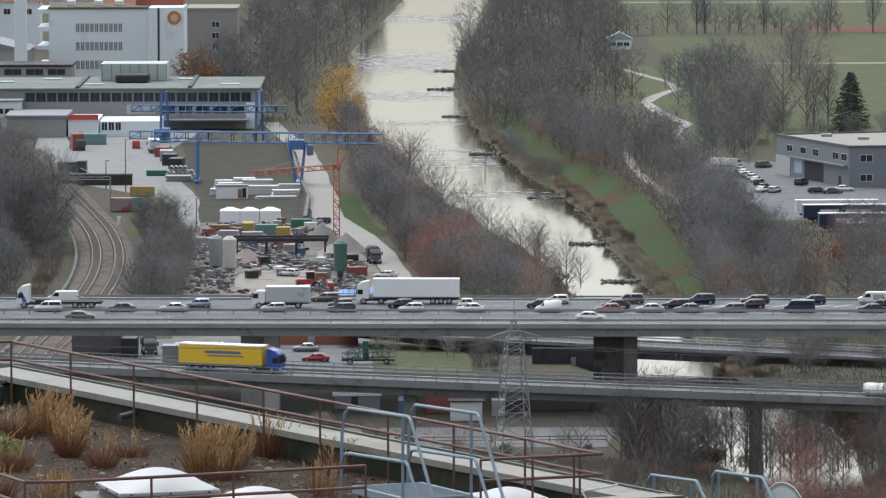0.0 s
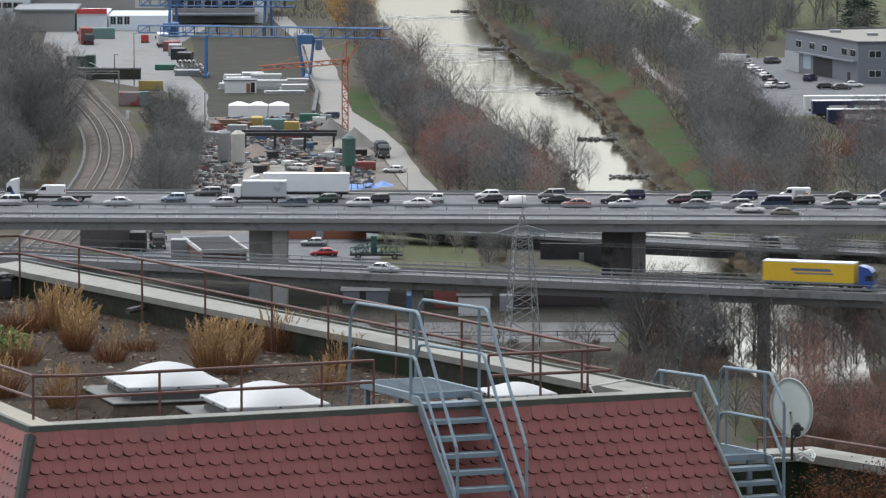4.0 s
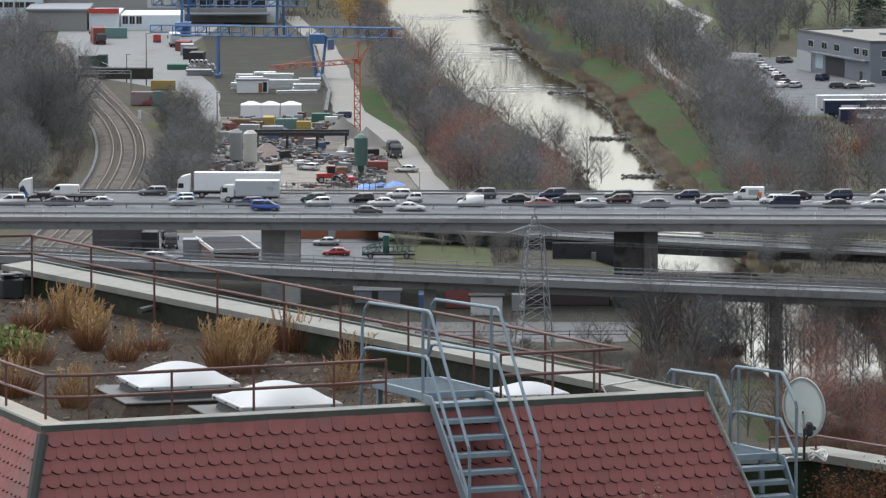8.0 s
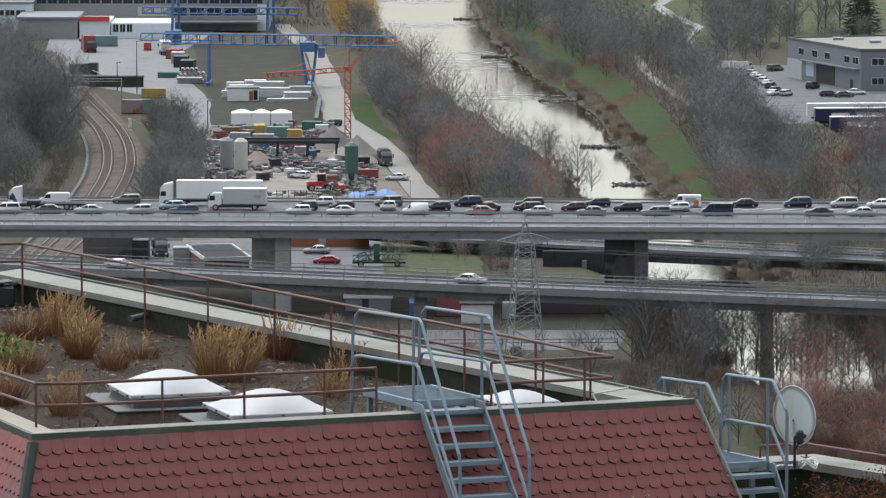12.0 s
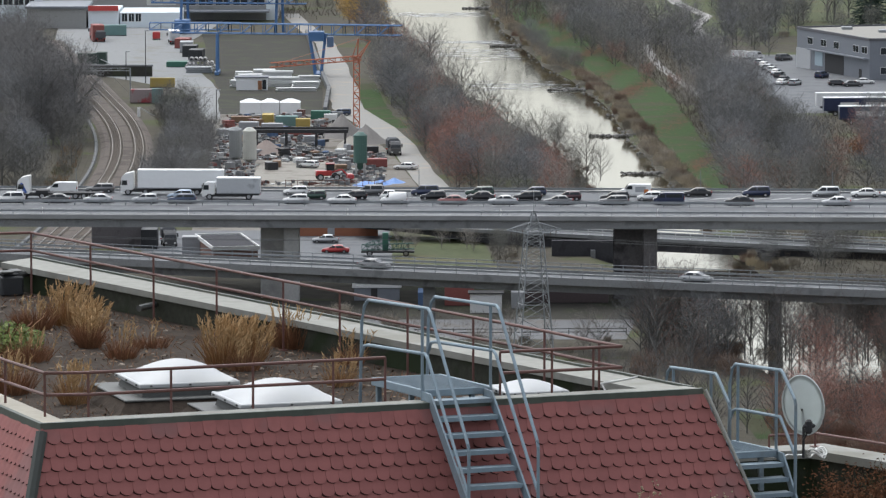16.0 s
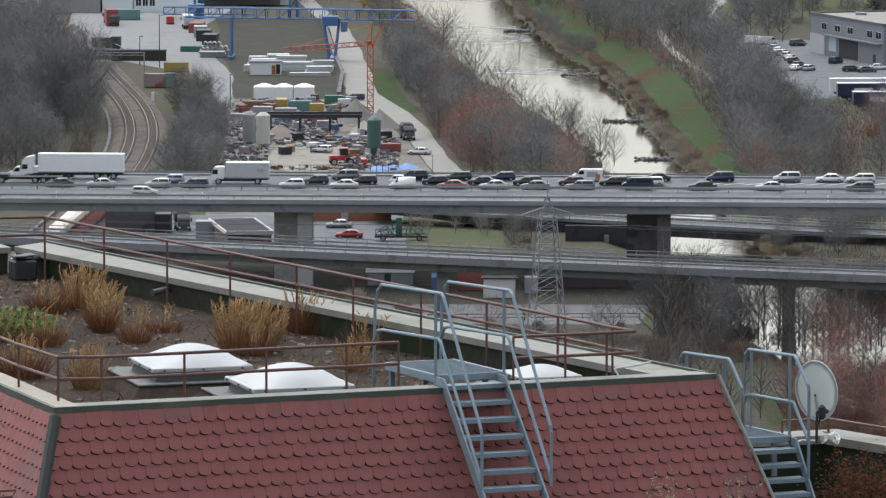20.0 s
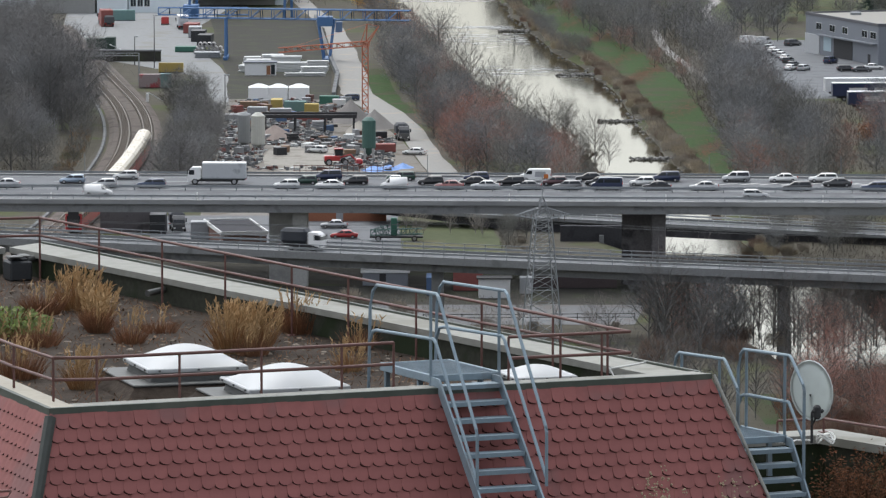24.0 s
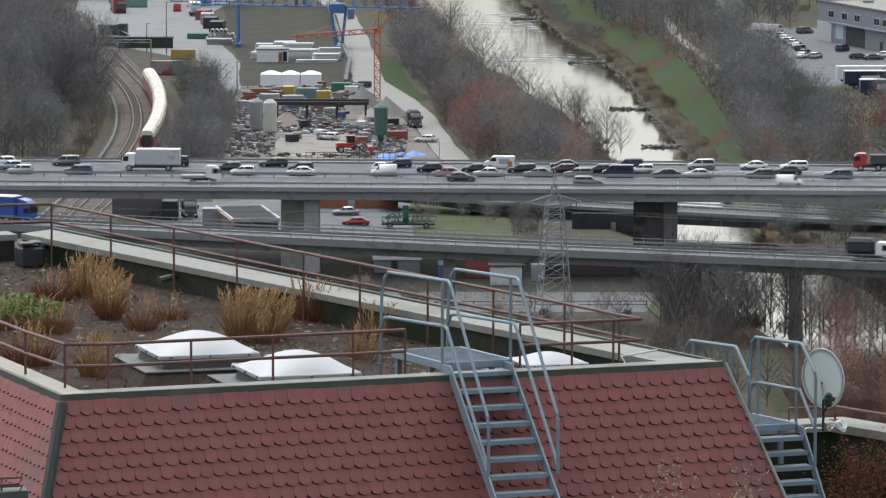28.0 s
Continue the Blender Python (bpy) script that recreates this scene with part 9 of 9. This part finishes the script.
def motions():
    drive(vehicle("panel_van", "white", "on the motorway bridge"), 890, ((0, -88.4), (2, -91.2), (3.5, -91.8), (6, -91.6), (8, -91.5), (10, -91.4), (12, -91.5), (15, -91.6), (17, -92.3), (19, -97), (21, -103), (24, -111.1), (28, -121.9)))
    drive(vehicle("car_transporter", "white", "on the motorway bridge"), 883, ((0, -88.2), (2, -90.9), (3.5, -91.3), (6, -91.3), (8, -91.2), (10, -91.2), (12, -91.3), (15, -91.2), (17, -92), (19, -96.7), (21, -103), (24, -111.6), (28, -123.1)))
    drive(vehicle("minivan", "white", "on the motorway bridge"), 876.8, ((0, -89.4), (2, -95), (3.5, -96.7), (6, -98.1), (8, -98.3), (10, -98.5), (12, -97.7), (15, -98.1), (17, -99.1), (19, -102), (21, -107.6), (28, -127.2)))
    drive(vehicle("sedan", "dark grey", "on the motorway bridge"), 876.8, ((0, -77.9), (2, -83.4), (3.5, -87.1), (6, -90.9), (8, -91.2), (10, -91.3), (12, -91.3), (15, -91.3), (17, -91.4), (19, -91.3), (21, -96.5), (24, -108.6), (28, -124.7)))
    drive(vehicle("sedan", "silver", "on the motorway bridge"), 876.8, ((0, -69.7), (2, -74.7), (3.5, -78.5), (6, -83.8), (8, -84.6), (10, -84.7), (12, -84.8), (15, -84.8), (17, -84.7), (19, -85.5), (21, -88.4), (24, -100.6), (26, -106.8), (28, -113)))
    drive(vehicle("hatchback", "silver", "on the motorway bridge"), 876.8, ((0, -54), (2, -58.8), (3.5, -62.2), (6, -68), (8, -71.5), (10, -74.4), (12, -76.8), (15, -77.4), (17, -77.2), (19, -77.3), (21, -78.1), (24, -85.1), (26, -92.1), (28, -100.2)))
    drive(vehicle("hatchback", "pale blue", "on the motorway bridge"), 883, ((0, -66.3), (2, -69.2), (3.5, -71), (6, -72.3), (8, -72.1), (10, -71.6), (12, -72.2), (15, -72.3), (17, -72.2), (19, -73.3), (21, -79.3), (24, -90.7), (26, -97.8), (28, -102.5)))
    drive(vehicle("box_truck", "grey", "on the motorway bridge"), 883, ((0, -53.2), (2, -55.6), (3.5, -57.5), (6, -60.9), (8, -61.3), (10, -61.4), (12, -61.8), (15, -63.9), (17, -64.3), (19, -64.8), (21, -65), (24, -67.8), (26, -73.3), (28, -80.1)))
    drive(vehicle("semi", "white", "on the motorway bridge"), 890, ((0, -33.4), (2, -41.9), (3.5, -49.5), (6, -62), (8, -65.2), (10, -65.2), (12, -66.5), (15, -71), (17, -77.9), (19, -87), (21, -97.3), (24, -111.4), (26, -122.4), (28, -133.4)))
    drive(vehicle("wagon", "grey", "on the motorway bridge"), 893.2, ((0, -46.7), (2, -56.5), (3.5, -64.4), (6, -74.3), (8, -77.6), (10, -78.9), (12, -80.3), (15, -86.3), (17, -85.6), (19, -90.4), (21, -98.8), (24, -110.8), (28, -126.8)))
    drive(vehicle("wagon", "dark blue", "on the motorway bridge"), 876.8, ((0, -43.4), (2, -47.9), (3.5, -51.1), (6, -56.9), (8, -61.1), (10, -65.6), (12, -69.8), (15, -71.7), (17, -71.4), (19, -71.8), (21, -71.7), (24, -77.7), (26, -83.9), (28, -91.1)))
    drive(vehicle("hatchback", "dark green", "on the motorway bridge"), 883, ((0, -43.7), (2, -45.5), (3.5, -47), (6, -49.3), (8, -51.3), (10, -51.6), (12, -51.1), (15, -51), (17, -51.6), (19, -52.6), (21, -53.1), (24, -53.9), (26, -57.3), (28, -67.8)))
    drive(vehicle("hatchback", "black", "on the motorway bridge"), 883, ((0, -34.3), (2, -37.5), (3.5, -38.7), (6, -42.3), (8, -43.7), (10, -44.8), (12, -45.3), (15, -44.7), (17, -44.9), (19, -45.3), (21, -45.3), (24, -45.9), (26, -48.4), (28, -56.4)))
    drive(vehicle("hatchback", "white", "on the motorway bridge"), 876.8, ((0, -32.4), (2, -37.2), (3.5, -40.7), (6, -46.4), (8, -50.1), (10, -51.5), (12, -51.8), (15, -52.6), (17, -54.7), (19, -56.1), (21, -56.4), (24, -56.4), (26, -59.4), (28, -65.1)))
    drive(vehicle("sedan", "white", "on the motorway bridge"), 876.8, ((0, -23.1), (2, -27), (3.5, -31.4), (6, -36.8), (8, -40.2), (10, -43.3), (12, -45.1), (15, -45.9), (17, -46.9), (19, -47.7), (21, -48.6), (24, -49.6), (26, -51.2), (28, -56)))
    drive(vehicle("microcar", "white", "on the motorway bridge"), 883, ((0, -24), (2, -27.5), (3.5, -29.2), (6, -33.4), (8, -35.3), (10, -37), (12, -38), (15, -39.2), (17, -39.6), (19, -39.9), (21, -40.3), (24, -39.8), (26, -40.8), (28, -44.1)))
    drive(vehicle("hatchback", "white", "on the motorway bridge"), 890, ((0, -9.8), (2, -16.1), (3.5, -20.5), (6, -29.3), (8, -38.1), (10, -45.4), (12, -48.8), (15, -52.6), (17, -56.1), (19, -60.2), (21, -70.4), (24, -82.9), (26, -94.3), (28, -104.4)))
    drive(vehicle("minivan", "grey", "on the motorway bridge"), 890, ((0, 1.9), (2, -5.2), (3.5, -10.1), (6, -18.6), (8, -24.8), (10, -32.1), (12, -38.2), (15, -42.1), (17, -43.2), (19, -46.1), (21, -51.9), (24, -67.3), (26, -83.2), (28, -94.3)))
    drive(vehicle("small_van", "white", "on the motorway bridge"), 876.8, ((0, -10.9), (2, -14.3), (3.5, -16.8), (6, -22.1), (8, -26.3), (10, -29.6), (12, -33.5), (15, -37.7), (17, -38.6), (19, -38.9), (21, -39.1), (24, -39.5), (26, -40.4), (28, -43)))
    drive(vehicle("hatchback", "black", "on the motorway bridge"), 883, ((0, -12.4), (2, -17.1), (3.5, -20.4), (6, -24.6), (8, -26.6), (10, -27.8), (12, -30.1), (15, -31.8), (17, -32.8), (19, -33.8), (21, -34.3), (24, -34), (26, -34.6), (28, -36.1)))
    drive(vehicle("minivan", "navy", "on the motorway bridge"), 890, ((0, 13.2), (2, 6.7), (3.5, 2.4), (6, -6.7), (8, -13.6), (10, -20.3), (12, -25.6), (15, -31.9), (17, -35.3), (19, -36.6), (21, -39.5), (24, -50.6), (26, -65.7), (28, -76.9)))
    drive(vehicle("wagon", "dark green", "on the motorway bridge"), 890, ((0, 21.7), (2, 16.9), (3.5, 12.8), (6, 4.1), (8, -3.1), (10, -9.6), (12, -15.8), (15, -23), (17, -27.1), (19, -30.1), (21, -31.6), (24, -39), (26, -50), (28, -61.2)))
    drive(vehicle("sedan", "dull red", "on the motorway bridge"), 876.8, ((0, -1.3), (2, -4.1), (3.5, -6.9), (6, -11.5), (8, -15.6), (10, -19.8), (12, -23.3), (15, -27.9), (17, -30), (19, -31), (21, -31.3), (24, -30.9), (26, -31.8), (28, -33.1)))
    drive(vehicle("sedan", "black", "on the motorway bridge"), 883, ((0, -0.4), (2, -6.2), (3.5, -9.9), (6, -15.7), (8, -19.3), (10, -21.8), (12, -22.5), (15, -24.4), (17, -25), (19, -25.9), (21, -27.2), (24, -27.3), (26, -27.8), (28, -28.8)))
    drive(vehicle("sedan", "silver", "on the motorway bridge"), 876.8, ((0, 5), (2, 2.8), (3.5, 0.3), (6, -4.1), (8, -7.6), (10, -11), (12, -14.3), (15, -19.6), (17, -22.4), (19, -24.2), (21, -24.9), (24, -25.2), (26, -25.8), (28, -26.7)))
    drive(vehicle("wagon", "black", "on the motorway bridge"), 883, ((0, 9.1), (2, 4.9), (3.5, -0.2), (6, -7.2), (8, -11.4), (10, -14.1), (12, -16), (15, -16.7), (17, -18.2), (19, -19), (21, -20.2), (24, -21.4), (26, -21.7), (28, -21.5)))
    drive(vehicle("hatchback", "dark red", "on the motorway bridge"), 883, ((0, 21.1), (2, 14.1), (3.5, 10.1), (6, 1.3), (8, -3.1), (10, -6.7), (12, -8.7), (15, -10.8), (17, -11.2), (19, -12.5), (21, -12.7), (24, -14.5), (26, -15.1), (28, -15)))
    drive(vehicle("sedan", "grey", "on the motorway bridge"), 876.8, ((0, 11), (2, 10.9), (3.5, 10.9), (6, 7.7), (8, 2.6), (10, -1.5), (12, -5.9), (15, -10.7), (17, -14.2), (19, -17.3), (21, -18.6), (24, -18.7), (26, -18.8), (28, -18.8)))
    drive(vehicle("wagon", "grey", "on the motorway bridge"), 876.8, ((0, 17.7), (2, 17.1), (3.5, 17.1), (6, 15.8), (8, 11.9), (10, 8.2), (12, 4.2), (15, -1.9), (17, -5.7), (19, -9.5), (21, -12.1), (24, -12.4), (26, -12.4), (28, -12.5)))
    drive(vehicle("panel_van", "navy", "on the motorway bridge"), 876.8, ((0, 28.3), (2, 25), (3.5, 23.6), (6, 23.2), (8, 22.8), (10, 19), (12, 13.8), (15, 7), (17, 2.8), (19, -0.5), (21, -3.7), (24, -6.2), (26, -6.3), (28, -6.3)))
    drive(vehicle("hatchback", "navy", "on the motorway bridge"), 890, ((0, 30.9), (2, 23.4), (3.5, 19.8), (6, 14.2), (8, 7.7), (10, 1.3), (12, -5), (15, -13.7), (17, -19), (19, -22.1), (21, -24.9), (24, -27), (26, -31.6), (28, -41.2)))
    drive(vehicle("logo_van", "white", "on the motorway bridge"), 890, ((0, 40.5), (2, 32.6), (3.5, 28.2), (6, 21.3), (8, 17.5), (10, 13.4), (12, 9), (15, 2.1), (17, -2.9), (19, -8.1), (21, -12), (24, -17.6), (26, -20.9), (28, -25.2)))
    drive(vehicle("wagon", "black", "on the motorway bridge"), 883, ((0, 41.4), (2, 34.1), (3.5, 29.2), (6, 19), (8, 11.2), (10, 4.6), (12, -0.2), (15, -3.4), (17, -3.9), (19, -5.2), (21, -6.5), (24, -7.4), (26, -8.8), (28, -9)))
    drive(vehicle("sedan", "black", "on the motorway bridge"), 876.8, ((0, 39.5), (2, 35.3), (3.5, 33.4), (6, 31), (8, 30.8), (10, 30.9), (12, 29.6), (15, 18.7), (17, 13.6), (19, 9.8), (21, 6), (24, 1.6), (26, 1.1), (28, 1.2)))
    drive(vehicle("hatchback", "white", "on the motorway bridge"), 883, ((0, 53.9), (2, 48.3), (3.5, 40.6), (6, 29.9), (8, 21), (10, 14.1), (12, 7.6), (15, 3), (17, 0.9), (19, 0), (21, -0.1), (24, -0.7), (26, -1), (28, -2.6)))
    drive(vehicle("sedan", "black", "on the motorway bridge"), 890, ((0, 47.6), (2, 40.3), (3.5, 35.7), (6, 28.8), (8, 25.2), (10, 22.3), (12, 18.2), (15, 11.4), (17, 7.6), (19, 3.5), (21, -2.1), (24, -9), (26, -11.9), (28, -14.9)))
    drive(vehicle("minivan", "navy", "on the motorway bridge"), 890, ((0, 56.1), (2, 48.7), (3.5, 43.2), (6, 36.1), (8, 31.7), (10, 28.7), (12, 26.7), (15, 20.7), (17, 16.9), (19, 12.9), (21, 8.9), (24, 3.1), (26, -0.8), (28, -4.6)))
    drive(vehicle("minivan", "silver", "on the motorway bridge"), 890, ((0, 59.6), (2, 53.2), (3.5, 49), (6, 43.6), (8, 39), (10, 36.7), (12, 34.1), (15, 31.5), (17, 27.7), (19, 23.5), (21, 19.5), (24, 14.2), (26, 10.5), (28, 6.8)))
    drive(vehicle("sedan", "white", "on the motorway bridge"), 890, ((0, 65), (10, 43.3), (12, 39.9), (15, 37.5), (17, 34.1), (19, 30.2), (21, 26.4), (24, 21.7), (26, 18.4), (28, 15.2)))
    drive(vehicle("wagon", "white", "on the motorway bridge"), 890, ((0, 72.1), (12, 47.1), (15, 42.8), (17, 38.6), (19, 34.7), (21, 31.8), (24, 28), (26, 24.7), (28, 21.5)))
    drive(vehicle("sedan", "dark grey", "on the motorway bridge"), 883, ((0, 80.4), (15, 56.7), (19, 43.5), (21, 35.7), (24, 30), (26, 26.7), (28, 20.3)))
    drive(vehicle("sedan", "silver", "on the motorway bridge"), 876.8, ((0, 48.2), (6, 39), (8, 37), (10, 36.4), (12, 36.4), (15, 34), (17, 27.4), (19, 21.2), (21, 16), (24, 9), (26, 6.4), (28, 6.2)))
    drive(vehicle("wagon", "dark grey", "on the motorway bridge"), 876.8, ((0, 71.1), (12, 57), (17, 40.5), (19, 35), (21, 30.1), (24, 23.5), (26, 19.5), (28, 15.9)))
    drive(vehicle("wagon", "dark blue", "on the motorway bridge"), 876.8, ((0, 79.8), (17, 56.3), (21, 43), (24, 35.7), (26, 31.5), (28, 28)))
    drive(vehicle("tipper", "red", "on the motorway bridge"), 890, ((0, 98.8), (21, 56.1), (24, 48.9), (26, 42.5), (28, 38.3)))
    drive(vehicle("sedan", "white", "on the motorway bridge"), 864, ((0, -4.2), (28, 742.2)))
    drive(vehicle("sedan", "brown", "on the motorway bridge"), 864, ((0, -83.1), (28, 669.7)))
    drive(vehicle("sedan", "white", "on the motorway bridge"), 869.5, ((0, -100), (28, 733.9)))
    drive(vehicle("sedan", "dark grey", "on the motorway bridge"), 864, ((0, -240.9), (28, 456.3)))
    drive(vehicle("sedan", "white", "on the motorway bridge"), 869.5, ((0, -249.8), (28, 500.6)))
    drive(vehicle("minivan", "blue", "on the motorway bridge"), 869.5, ((0, -273.5), (28, 480.8)))
    drive(vehicle("hatchback", "silver", "on the motorway bridge"), 864, ((0, -554.1), (28, 112)))
    drive(vehicle("small_van", "white", "on the motorway bridge"), 864, ((0, -714.7), (28, 20.2)))
    drive(vehicle("sedan", "dark grey", "on the motorway bridge"), 869.5, ((0, -817.7), (28, -30.6)))
    drive(vehicle("wagon", "grey", "on the motorway bridge"), 864, ((0, -762.4), (28, -10.8)))
    drive(vehicle("pickup", "white", "on the motorway bridge"), 864, ((0, -806.4), (28, -70.7)))
    drive_ramp(vehicle("curtain", "yellow", "on the slip road"), -27.9, 20.71)
    drive_ramp(vehicle("sedan", "silver", "on the slip road"), -94.9, 22.02)
    drive_ramp(vehicle("wagon", "grey", "on the slip road"), -269.3, 28.47)
    drive_ramp(vehicle("sedan", "silver", "on the slip road"), -232.7, 19.84)
    drive_ramp(vehicle("sedan", "grey", "on the slip road"), -351.4, 21.34)
    drive_ramp(vehicle("sedan", "silver", "on the slip road"), -293.6, 20.61)
    drive_ramp(vehicle("covered", "dark", "on the slip road"), -495.1, 19.73)
    drive_ramp(vehicle("curtain", "blue", "on the slip road"), -687.3, 22.00)
    walk(vehicle("minivan", "dark grey", "on the lower slip road"), [(t, pose(x, ramp2_y(x), RAMP2_Z + ramp2_z(x), 0, 0, 159.6)) for t, x in ((0, 124.5), (1, 107.3), (2, 90.2), (3, 73.0), (3.5, 64.5), (4, 56), (4.5, 47.8), (5, 40), (5.4, 34.5), (5.8, 32.2), (6.2, 32.0), (28, 32.0))])
    drive_ramp(vehicle("small_van", "white", "on the slip road"), 64.2, 24.00)
    run_train()


motions()
